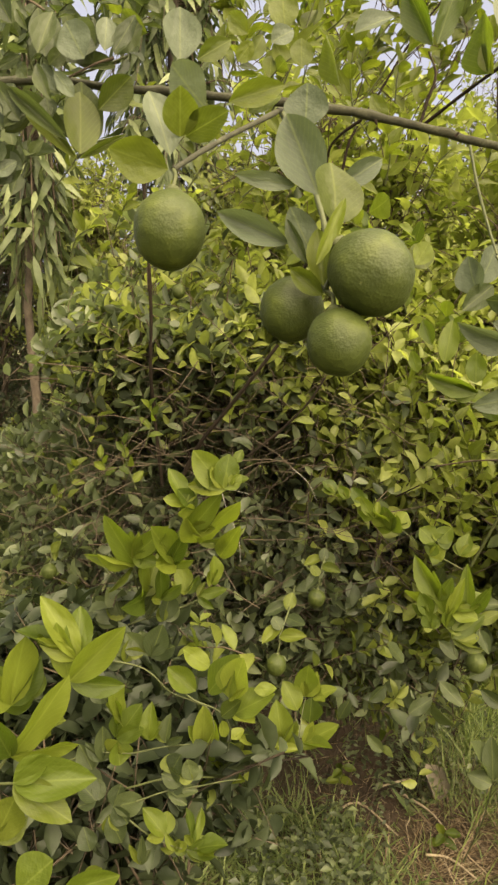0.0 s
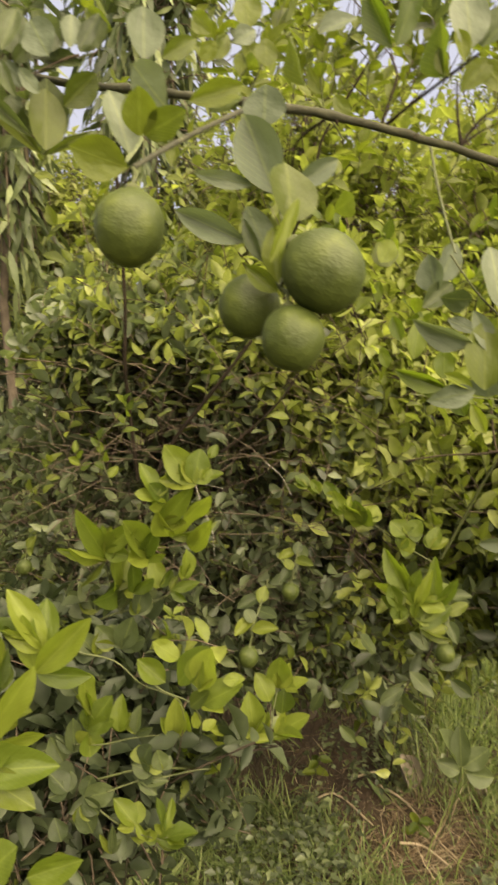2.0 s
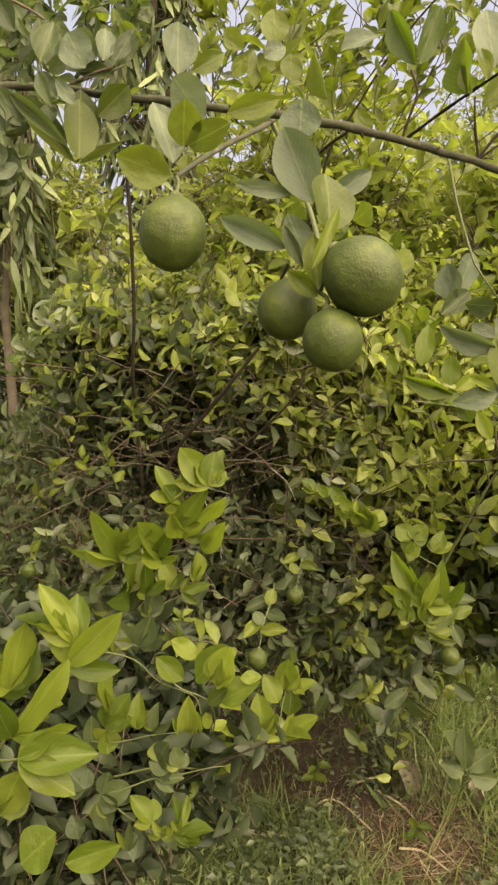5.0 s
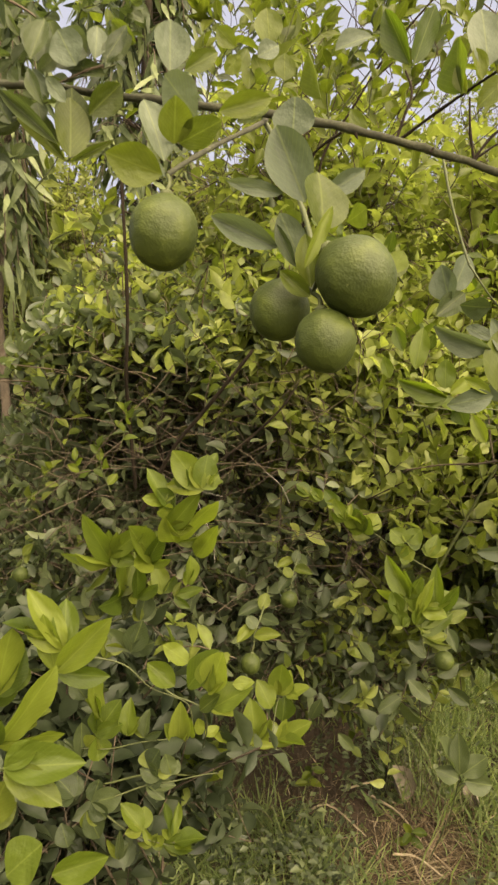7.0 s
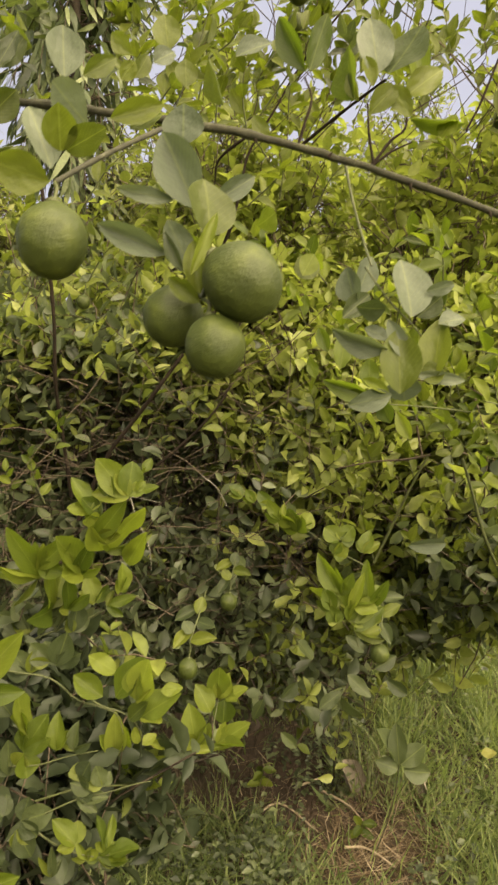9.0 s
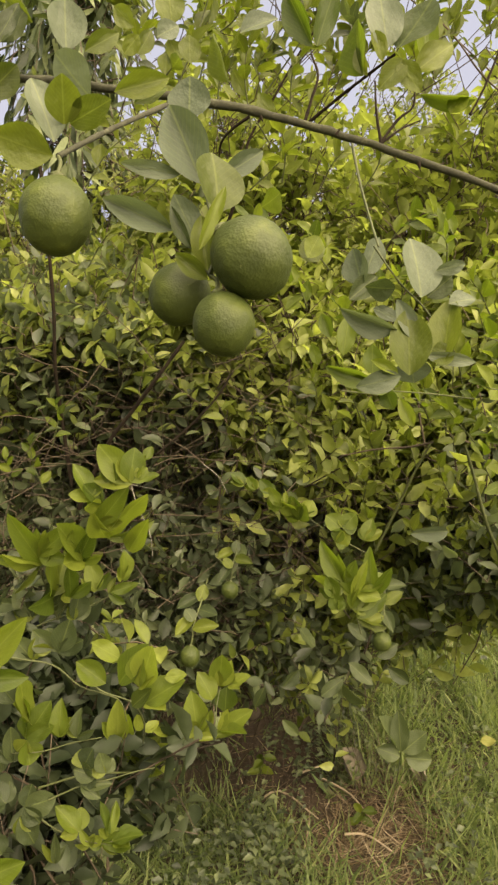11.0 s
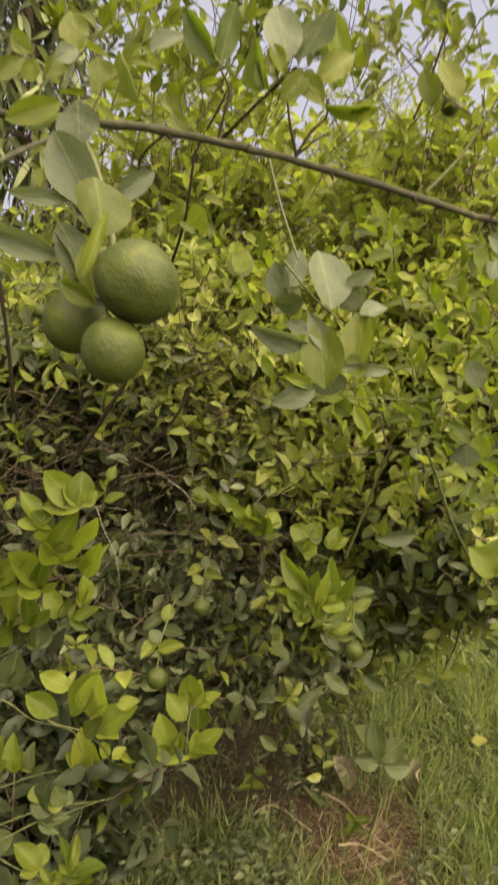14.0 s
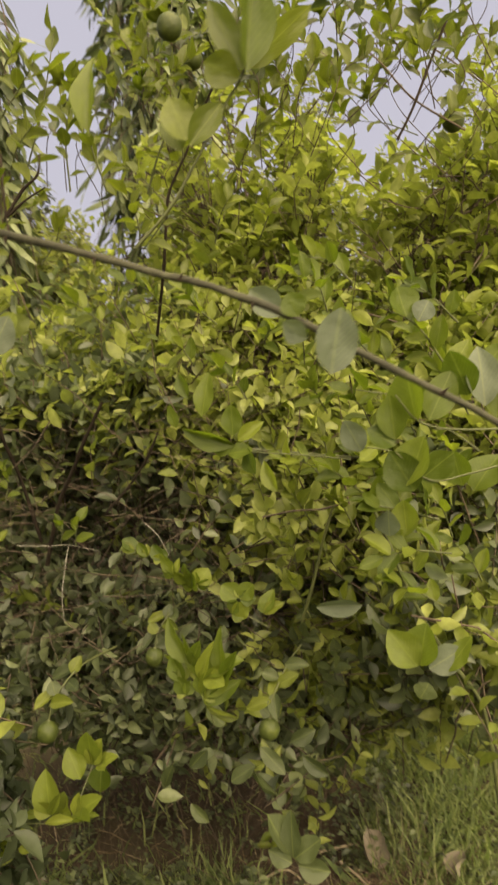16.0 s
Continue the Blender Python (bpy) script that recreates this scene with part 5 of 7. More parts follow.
# light new shoots standing out of the dense tree
tuft(w27, (-0.008, 0.968, 1.377), (-0.058, 0.975, 1.435), 0.046, (0.15, -0.95, 0.26), one_young)
tuft(w27, (-0.012, 0.968, 1.380), (-0.002, 0.977, 1.431), 0.042, (0.43, -0.9, 0.08), one_young)
tuft(w27, (-0.067, 0.966, 1.355), (-0.089, 0.969, 1.409), 0.031, (0.57, -0.74, 0.36), one_young)
tuft(w27, (-0.054, 0.972, 1.345), (-0.081, 0.963, 1.377), 0.030, (0.44, -0.72, 0.54), one_young)
tuft(w27, (-0.062, 0.993, 1.307), (-0.015, 0.966, 1.370), 0.033, (0.09, -0.99, 0.14), one_young)
tuft(w27, (-0.053, 1.009, 1.280), (0.012, 0.968, 1.371), 0.037, (0.54, -0.8, -0.26), one_young)
tuft(w28, (-0.158, 1.029, 1.229), (-0.194, 0.978, 1.323), 0.035, (0.14, -0.96, 0.23), one_young)
tuft(w28, (-0.160, 1.020, 1.247), (-0.105, 0.993, 1.304), 0.033, (0, -0.97, 0.23), one_young)
tuft(w27, (-0.091, 1.028, 1.239), (-0.130, 0.989, 1.310), 0.047, (0.44, -0.75, 0.49), one_young)
tuft(w28, (-0.162, 1.029, 1.229), (-0.241, 1.016, 1.246), 0.019, (0.04, -0.99, 0.14), one_young)
tuft(w28, (-0.150, 1.062, 1.160), (-0.151, 1.012, 1.264), 0.056, (0.92, -0.31, 0.22), one_young)
tuft(w27, (-0.122, 1.065, 1.156), (-0.115, 1.034, 1.223), 0.030, (0.59, -0.8, 0.13), one_young)
tuft(w26, (-0.039, 1.095, 1.176), (-0.029, 1.104, 1.223), 0.046, (0.85, -0.53, -0.08), one_young)
leaf(main_tree, (-0.019, 1.025, 1.252), (0.018, 0.991, 1.320), 0.031, (-0.01, -0.98, 0.21), one_young)
tuft(w26, (-0.062, 1.09, 1.153), (-0.01, 1.095, 1.168), 0.020, (-0.05, -0.86, 0.51), one_young)
tuft(w26, (-0.082, 1.09, 1.158), (-0.094, 1.099, 1.21), 0.034, (0.25, -0.94, 0.21), one_young)
tuft(w27, (0.001, 0.969, 1.385), (0.016, 0.973, 1.401), 0.018, (0.27, -0.96, -0.03), one_young)
tuft(w27, (-0.042, 0.966, 1.376), (-0.035, 0.972, 1.409), 0.027, (-0.16, -0.96, 0.22), one_young)
tuft(w27, (-0.103, 1.030, 1.233), (-0.072, 1.001, 1.292), 0.028, (0.21, -0.97, 0.09), one_young)
tuft(w26, (-0.184, 1.078, 1.118), (-0.22, 1.084, 1.165), 0.043, (0.27, -0.9, 0.33), one_mature)
tuft(w28, (-0.159, 1.079, 1.119), (-0.149, 1.052, 1.182), 0.065, (0.79, -0.61, 0.06), one_mature)
tuft(w26, (-0.193, 1.075, 1.108), (-0.249, 1.079, 1.145), 0.045, (0.06, -0.98, 0.19), one_mature)
tuft(w26, (-0.119, 1.079, 1.11), (-0.112, 1.089, 1.159), 0.038, (0.56, -0.83, 0.06), one_mature)
tuft(w29, (0.35, 1.084, 1.171), (0.306, 1.094, 1.242), 0.034, (-0.3, -0.95, -0.05), one_young)
tuft(w29, (0.366, 1.08, 1.145), (0.342, 1.093, 1.224), 0.023, (-0.54, -0.84, -0.03), one_young)
tuft(w29, (0.402, 1.082, 1.146), (0.395, 1.097, 1.233), 0.028, (-0.55, -0.83, 0.1), one_young)
tuft(w29, (0.373, 1.082, 1.155), (0.431, 1.091, 1.188), 0.043, (-0.37, -0.52, 0.77), one_young)
tuft(w29, (0.337, 1.079, 1.144), (0.318, 1.085, 1.185), 0.029, (-0.03, -0.99, 0.14), one_young)
tuft(w29, (0.365, 1.077, 1.126), (0.413, 1.087, 1.169), 0.045, (0.1, -0.99, 0.11), one_young)
tuft(w29, (0.342, 1.075, 1.123), (0.329, 1.08, 1.153), 0.029, (-0.03, -0.99, 0.14), one_young)
tuft(w29, (0.375, 1.074, 1.109), (0.431, 1.084, 1.149), 0.026, (-0.02, -0.96, 0.26), one_young)
tuft(w30, (0.186, 1.302, 1.298), (0.161, 1.304, 1.322), 0.031, (0.49, -0.65, 0.58), one_young)
tuft(w30, (0.21, 1.3, 1.286), (0.191, 1.304, 1.312), 0.021, (0.09, -0.98, 0.2), one_young)
tuft(w30, (0.24, 1.301, 1.278), (0.218, 1.305, 1.308), 0.027, (0.05, -0.98, 0.17), one_young)
tuft(w30, (0.264, 1.297, 1.249), (0.237, 1.303, 1.293), 0.025, (-0.15, -0.99, 0.05), one_young)
tuft(w30, (0.299, 1.294, 1.224), (0.279, 1.302, 1.272), 0.052, (-0.68, -0.71, -0.17), one_young)
tuft(w30, (0.309, 1.296, 1.233), (0.331, 1.303, 1.262), 0.041, (0.13, -0.98, 0.12), one_young)
tuft(w30, (0.296, 1.296, 1.237), (0.261, 1.299, 1.264), 0.039, (-0.42, -0.78, -0.46), one_young)
tuft(w30, (0.387, 1.296, 1.206), (0.358, 1.299, 1.233), 0.043, (0.19, -0.93, 0.32), one_young)
tuft(w30, (0.393, 1.296, 1.206), (0.42, 1.302, 1.235), 0.038, (-0.17, -0.91, 0.37), one_young)
tuft(w30, (0.377, 1.29, 1.178), (0.411, 1.294, 1.19), 0.039, (0.14, -0.99, -0.07), one_young)
tuft(w30, (0.439, 1.293, 1.18), (0.455, 1.302, 1.225), 0.032, (-0.3, -0.91, 0.28), one_young)
leaf(w31, (0.417, 1.192, 1.517), (0.325, 1.203, 1.549), 0.034, (-0.21, -0.92, -0.32), one_young)
leaf(w31, (0.412, 1.196, 1.533), (0.410, 1.205, 1.586), 0.036, (-0.1, -0.98, 0.16), one_young)
leaf(w31, (0.415, 1.192, 1.515), (0.365, 1.195, 1.518), 0.034, (-0.06, -0.98, -0.18), one_young)
leaf(w31, (0.421, 1.194, 1.524), (0.464, 1.197, 1.557), 0.025, (-0.14, -0.95, 0.28), one_young)
leaf(main_tree, (0.357, 1.204, 1.566), (0.368, 1.216, 1.643), 0.034, (-0.18, -0.97, 0.18), one_young)
leaf(main_tree, (0.333, 1.209, 1.597), (0.317, 1.219, 1.641), 0.025, (-0.28, -0.96, 0.08), one_young)
leaf(main_tree, (0.311, 1.203, 1.548), (0.299, 1.209, 1.587), 0.021, (-0.28, -0.96, 0.1), one_young)
leaf(w31, (0.452, 1.182, 1.469), (0.431, 1.190, 1.510), 0.034, (-0.55, -0.83, -0.13), one_young)
leaf(main_tree, (0.489, 1.175, 1.439), (0.462, 1.186, 1.490), 0.026, (-0.34, -0.94, 0), one_young)
leaf(w31, (0.404, 1.191, 1.503), (0.446, 1.190, 1.510), 0.045, (-0.14, -0.45, 0.88), one_young)

# dead twigs in front of the dense tree
stem(main_tree, "dead_twig", [(-0.16, 1.46, 1.258), (-0.10, 1.50, 1.246), (-0.067, 1.533, 1.240), (0.0, 1.55, 1.222)], 0.0010, 0.0006, grey_twig, 5)
stem(main_tree, "dead_twig", [(-0.067, 1.53, 1.238), (-0.045, 1.46, 1.205), (-0.012, 1.372, 1.172), (-0.005, 1.36, 1.12)], 0.0010, 0.0005, grey_twig, 5)
stem(main_tree, "dead_twig", [(0.10, 1.60, 1.28), (0.14, 1.585, 1.25), (0.165, 1.58, 1.205)], 0.0012, 0.0007, grey_twig, 5)
sprig(main_tree, (-0.09, 1.54, 1.236), (-0.092, 1.53, 1.285), 4, 0.042, one_young)
sprig(main_tree, (-0.05, 1.535, 1.24), (-0.035, 1.525, 1.30), 4, 0.044, one_young)
sprig(main_tree, (-0.284, 1.6, 1.206), (-0.311, 1.58, 1.325), 6, 0.042, one_young)
sprig(main_tree, (-0.452, 1.6, 1.205), (-0.43, 1.58, 1.263), 5, 0.042, one_green)
sprig(main_tree, (-0.368, 1.6, 1.235), (-0.371, 1.58, 1.290), 4, 0.040, one_young)
sprig(main_tree, (-0.263, 1.6, 1.32), (-0.249, 1.58, 1.418), 6, 0.042, one_young)
sprig(main_tree, (-0.489, 1.6, 1.152), (-0.453, 1.58, 1.183), 4, 0.040, one_green)

# bright shoots of the tree beside the path
sprig(right_tree, (0.638, 1.4, 1.645), (0.587, 1.357, 1.723), 7, 0.05, one_young)
sprig(right_tree, (0.707, 1.385, 1.596), (0.659, 1.342, 1.677), 7, 0.05, one_young)
sprig(right_tree, (0.779, 1.381, 1.618), (0.722, 1.339, 1.698), 7, 0.05, one_young)
sprig(right_tree, (0.824, 1.365, 1.547), (0.765, 1.323, 1.629), 7, 0.05, one_young)
sprig(right_tree, (0.656, 1.375, 1.504), (0.605, 1.333, 1.588), 7, 0.05, one_young)
sprig(right_tree, (0.738, 1.362, 1.478), (0.694, 1.32, 1.563), 7, 0.05, one_young)
sprig(right_tree, (0.807, 1.347, 1.429), (0.749, 1.306, 1.517), 7, 0.05, one_young)
sprig(right_tree, (0.699, 1.351, 1.385), (0.651, 1.309, 1.474), 7, 0.05, one_young)
sprig(right_tree, (0.791, 1.331, 1.324), (0.734, 1.291, 1.416), 7, 0.05, one_young)
sprig(right_tree, (0.66, 1.456, 1.383), (0.619, 1.413, 1.465), 7, 0.05, one_young)
sprig(right_tree, (0.77, 1.426, 1.267), (0.719, 1.384, 1.354), 7, 0.05, one_young)
sprig(right_tree, (0.857, 1.408, 1.214), (0.796, 1.368, 1.304), 7, 0.05, one_young)
sprig(right_tree, (0.563, 1.392, 1.553), (0.532, 1.346, 1.623), 7, 0.05, one_young)
sprig(right_tree, (0.519, 1.413, 1.648), (0.496, 1.365, 1.714), 7, 0.05, one_young)
sprig(main_tree, (0.018, 2.014, 2.394), (0.055, 1.964, 2.493), 8, 0.046, one_green)
sprig(main_tree, (0.097, 1.998, 2.329), (0.14, 1.947, 2.43), 8, 0.046, one_green)
sprig(main_tree, (0.18, 2.003, 2.424), (0.165, 1.958, 2.523), 8, 0.046, one_green)
sprig(main_tree, (0.25, 1.984, 2.327), (0.28, 1.933, 2.421), 8, 0.046, one_green)
sprig(main_tree, (0.309, 1.996, 2.454), (0.338, 1.946, 2.552), 8, 0.046, one_green)
sprig(main_tree, (0.371, 1.976, 2.357), (0.398, 1.927, 2.458), 8, 0.046, one_green)
sprig(main_tree, (0.454, 1.98, 2.437), (0.431, 1.935, 2.535), 8, 0.046, one_green)
sprig(main_tree, (0.516, 1.961, 2.34), (0.546, 1.91, 2.433), 8, 0.046, one_green)
sprig(main_tree, (0.599, 1.966, 2.435), (0.618, 1.916, 2.525), 8, 0.046, one_green)
sprig(main_tree, (0.661, 1.947, 2.338), (0.631, 1.901, 2.424), 8, 0.046, one_green)
sprig(main_tree, (0.15, 2.022, 2.537), (0.176, 1.97, 2.616), 8, 0.046, one_green)
sprig(main_tree, (0.408, 2, 2.549), (0.426, 1.948, 2.629), 8, 0.046, one_green)
sprig(main_tree, (0.537, 1.986, 2.532), (0.558, 1.934, 2.611), 8, 0.046, one_green)
sprig(main_tree, (0.744, 1.951, 2.417), (0.758, 1.9, 2.5), 8, 0.046, one_green)
sprig(main_tree, (0.806, 1.934, 2.336), (0.811, 1.883, 2.414), 8, 0.046, one_green)
sprig(main_tree, (0.037, 2.032, 2.538), (0.027, 1.984, 2.618), 8, 0.046, one_green)
sprig(main_tree, (0.28, 2.012, 2.551), (0.262, 1.966, 2.646), 8, 0.046, one_green)
sprig(main_tree, (0.682, 1.972, 2.53), (0.652, 1.925, 2.61), 8, 0.046, one_green)
sprig(main_tree, (0.889, 1.939, 2.431), (0.844, 1.893, 2.507), 8, 0.046, one_green)
sprig(main_tree, (0.968, 1.921, 2.35), (0.96, 1.873, 2.436), 8, 0.046, one_green)
sprig(main_tree, (0.482, 1.953, 2.26), (0.457, 1.905, 2.333), 8, 0.046, one_green)
sprig(main_tree, (0.336, 1.964, 2.245), (0.355, 1.912, 2.319), 8, 0.046, one_green)
sprig(main_tree, (0.477, 1.526, 1.403), (0.436, 1.481, 1.485), 7, 0.044, one_green)
sprig(main_tree, (0.556, 1.53, 1.431), (0.518, 1.485, 1.512), 7, 0.044, one_green)
sprig(main_tree, (0.649, 1.524, 1.408), (0.607, 1.48, 1.49), 7, 0.044, one_green)
sprig(main_tree, (0.704, 1.509, 1.332), (0.653, 1.465, 1.416), 7, 0.044, one_green)
sprig(main_tree, (0.519, 1.505, 1.301), (0.479, 1.46, 1.38), 7, 0.044, one_green)
sprig(main_tree, (0.612, 1.502, 1.29), (0.566, 1.457, 1.37), 7, 0.044, one_green)
sprig(main_tree, (0.693, 1.488, 1.228), (0.643, 1.445, 1.316), 7, 0.044, one_green)
sprig(main_tree, (0.482, 1.488, 1.209), (0.454, 1.443, 1.293), 7, 0.044, one_green)
sprig(main_tree, (0.575, 1.484, 1.199), (0.536, 1.44, 1.282), 7, 0.044, one_green)
sprig(main_tree, (0.669, 1.471, 1.136), (0.62, 1.427, 1.222), 7, 0.044, one_green)
sprig(main_tree, (0.511, 1.467, 1.106), (0.475, 1.424, 1.194), 7, 0.044, one_green)
sprig(main_tree, (0.618, 1.461, 1.083), (0.577, 1.418, 1.171), 7, 0.044, one_green)
sprig(main_tree, (0.413, 1.516, 1.35), (0.387, 1.472, 1.434), 7, 0.044, one_green)
sprig(main_tree, (0.7, 1.539, 1.487), (0.662, 1.494, 1.566), 7, 0.044, one_green)
sprig(main_tree, (0.371, 1.534, 1.439), (0.34, 1.487, 1.507), 7, 0.044, one_green)
sprig(main_tree, (0.724, 1.455, 1.06), (0.679, 1.411, 1.143), 7, 0.044, one_green)
sprig(near_tree, (-0.393, 1.11, 2.068), (-0.335, 1.054, 2.086), 7, 0.046, one_mature)
sprig(near_tree, (-0.312, 1.113, 2.064), (-0.26, 1.057, 2.081), 7, 0.046, one_mature)
sprig(near_tree, (-0.242, 1.118, 2.076), (-0.193, 1.062, 2.093), 7, 0.046, one_mature)
sprig(near_tree, (-0.397, 1.096, 1.989), (-0.34, 1.042, 2.015), 7, 0.046, one_mature)
sprig(near_tree, (-0.326, 1.1, 1.992), (-0.273, 1.045, 2.014), 7, 0.046, one_mature)
sprig(near_tree, (-0.247, 1.107, 2.014), (-0.202, 1.052, 2.034), 7, 0.046, one_mature)
sprig(near_tree, (-0.179, 1.121, 2.079), (-0.143, 1.065, 2.099), 7, 0.046, one_mature)
sprig(near_tree, (-0.374, 1.082, 1.902), (-0.318, 1.029, 1.929), 7, 0.046, one_mature)
sprig(near_tree, (-0.304, 1.089, 1.923), (-0.252, 1.035, 1.949), 7, 0.046, one_mature)
sprig(near_tree, (-0.361, 1.071, 1.833), (-0.31, 1.017, 1.859), 7, 0.046, one_mature)
leaf(w46, (0.695, 0.926, 1.489), (0.665, 0.926, 1.539), 0.046, (-0.03, -1, -0.01), one_young)
leaf(w46, (0.685, 0.925, 1.496), (0.71, 0.936, 1.555), 0.049, (-0.52, -0.77, 0.37), one_young)
leaf(w46, (0.703, 0.929, 1.503), (0.741, 0.94, 1.536), 0.040, (0.36, -0.93, -0.11), one_young)
leaf(w46, (0.672, 0.928, 1.546), (0.641, 0.926, 1.571), 0.037, (0.42, -0.8, 0.43), one_young)
leaf(w47, (0.7, 0.937, 1.576), (0.68, 0.942, 1.643), 0.067, (-0.78, -0.59, -0.19), one_young)
leaf(w47, (0.714, 0.939, 1.576), (0.743, 0.952, 1.637), 0.039, (0.02, -0.98, 0.19), one_young)
leaf(w46, (0.672, 0.929, 1.553), (0.666, 0.935, 1.609), 0.035, (-0.1, -0.99, 0.09), one_young)
leaf(w47, (0.763, 0.952, 1.605), (0.743, 0.955, 1.662), 0.047, (-0.54, -0.83, -0.14), one_young)
leaf(w47, (0.783, 0.954, 1.591), (0.778, 0.962, 1.667), 0.043, (0.07, -0.99, 0.11), one_pale)
leaf(w47, (0.797, 0.954, 1.576), (0.812, 0.965, 1.645), 0.043, (-0.36, -0.91, 0.22), one_young)
leaf(right_tree, (0.672, 1.163, 1.368), (0.668, 1.167, 1.409), 0.053, (-0.73, -0.69, 0), one_pale)
leaf(right_tree, (0.699, 1.168, 1.376), (0.695, 1.174, 1.426), 0.041, (-0.17, -0.98, 0.09), one_young)
leaf(right_tree, (0.63, 1.021, 1.527), (0.607, 1.022, 1.571), 0.035, (-0.01, -1, 0.02), one_pale)
leaf(right_tree, (0.712, 1.125, 1.166), (0.669, 1.124, 1.222), 0.054, (0.23, -0.96, 0.16), one_young)
leaf(right_tree, (0.717, 1.126, 1.166), (0.722, 1.135, 1.233), 0.064, (-0.61, -0.78, 0.15), one_young)
leaf(right_tree, (0.73, 1.128, 1.161), (0.783, 1.141, 1.19), 0.047, (0.11, -0.97, 0.23), one_pale)
leaf(right_tree, (0.538, 1.302, 1.192), (0.623, 1.317, 1.194), 0.034, (0.18, -0.98, 0.03), one_pale)
leaf(right_tree, (0.756, 1.132, 1.156), (0.801, 1.146, 1.208), 0.035, (-0.5, -0.62, 0.61), one_young)
leaf(right_tree, (0.729, 1.125, 1.139), (0.716, 1.119, 1.113), 0.038, (0.1, -0.98, 0.16), one_mature)
leaf(right_tree, (0.721, 1.192, 1.711), (0.739, 1.2, 1.746), 0.036, (0.01, -0.98, 0.2), one_pale)
leaf(right_tree, (0.772, 1.192, 1.629), (0.8, 1.203, 1.681), 0.037, (-0.25, -0.91, 0.32), one_young)
leaf(right_tree, (0.703, 1.19, 1.72), (0.686, 1.192, 1.766), 0.064, (0.6, -0.76, 0.26), one_young)
leaf(right_tree, (0.826, 1.202, 1.635), (0.853, 1.211, 1.67), 0.036, (0.08, -0.98, 0.19), one_young)
leaf(right_tree, (0.805, 1.175, 1.44), (0.841, 1.188, 1.501), 0.060, (-0.47, -0.76, 0.45), one_young)
leaf(right_tree, (0.787, 1.173, 1.449), (0.77, 1.176, 1.504), 0.048, (-0.42, -0.91, -0.07), one_young)
leaf(w49, (0.499, 1.156, 0.786), (0.493, 1.17, 0.865), 0.036, (-0.29, -0.95, 0.14), one_mature)
leaf(w49, (0.491, 1.158, 0.794), (0.449, 1.17, 0.853), 0.052, (0.71, -0.39, 0.58), one_mature)
leaf(w49, (0.502, 1.156, 0.786), (0.551, 1.16, 0.825), 0.040, (-0.38, -0.74, 0.56), one_mature)
leaf(w49, (0.497, 1.155, 0.777), (0.454, 1.159, 0.793), 0.033, (0.1, -0.85, 0.52), one_mature)
leaf(w49, (0.508, 1.154, 0.775), (0.564, 1.15, 0.768), 0.041, (-0.02, -0.94, 0.34), one_mature)
leaf(main_tree, (0.361, 1.292, 0.828), (0.409, 1.296, 0.865), 0.029, (-0.28, -0.84, 0.46), one_mature)
leaf(main_tree, (0.409, 1.294, 0.853), (0.459, 1.285, 0.818), 0.053, (-0.51, -0.63, -0.58), one_mature)
leaf(main_tree, (0.421, 1.301, 0.901), (0.47, 1.291, 0.854), 0.030, (0.23, -0.87, 0.43), one_mature)
leaf(main_tree, (0.481, 1.3, 0.915), (0.53, 1.302, 0.94), 0.032, (-0.04, -0.99, 0.16), one_mature)
leaf(main_tree, (0.506, 1.296, 0.891), (0.555, 1.287, 0.856), 0.029, (-0.01, -0.98, 0.21), one_mature)
leaf(main_tree, (0.457, 1.308, 0.95), (0.419, 1.315, 0.985), 0.026, (0.23, -0.87, 0.43), one_mature)
leaf(main_tree, (0.312, 1.304, 0.886), (0.276, 1.299, 0.85), 0.030, (0.17, -0.98, -0.04), one_mature)
leaf(main_tree, (0.347, 1.31, 0.935), (0.31, 1.318, 0.971), 0.040, (0.58, -0.4, 0.7), one_mature)
leaf(main_tree, (0.239, 1.301, 0.849), (0.216, 1.294, 0.8), 0.024, (-0.18, -0.96, 0.23), one_mature)
leaf(main_tree, (0.277, 1.287, 0.778), (0.314, 1.279, 0.743), 0.024, (0.11, -0.94, 0.32), one_mature)

# mature sprigs along the low edge of the dense tree
sprig(main_tree, (0.474, 1.604, 1.105), (0.432, 1.558, 1.145), 6, 0.050, one_mature)
sprig(main_tree, (0.586, 1.750, 1.068), (0.546, 1.688, 1.124), 7, 0.050, one_mature)
sprig(main_tree, (0.610, 1.672, 1.095), (0.674, 1.608, 1.153), 6, 0.050, one_mature)
sprig(main_tree, (0.717, 1.590, 1.107), (0.685, 1.542, 1.149), 7, 0.050, one_mature)
sprig(main_tree, (0.762, 1.623, 1.074), (0.796, 1.547, 1.142), 7, 0.050, one_mature)
sprig(main_tree, (0.863, 1.556, 1.136), (0.821, 1.504, 1.182), 7, 0.050, one_green)
sprig(main_tree, (0.534, 1.711, 0.997), (0.484, 1.655, 1.047), 6, 0.050, one_mature)
sprig(main_tree, (0.600, 1.731, 0.958), (0.570, 1.645, 1.036), 6, 0.050, one_green)
sprig(main_tree, (0.707, 1.721, 0.971), (0.653, 1.677, 1.011), 7, 0.050, one_mature)
sprig(main_tree, (0.718, 1.674, 1.004), (0.688, 1.608, 1.064), 7, 0.050, one_mature)
sprig(main_tree, (0.754, 1.591, 1.052), (0.776, 1.539, 1.098), 6, 0.050, one_mature)
sprig(main_tree, (0.968, 1.720, 0.997), (0.872, 1.668, 1.045), 6, 0.050, one_mature)
sprig(main_tree, (0.449, 1.660, 0.955), (0.497, 1.604, 1.007), 7, 0.050, one_mature)
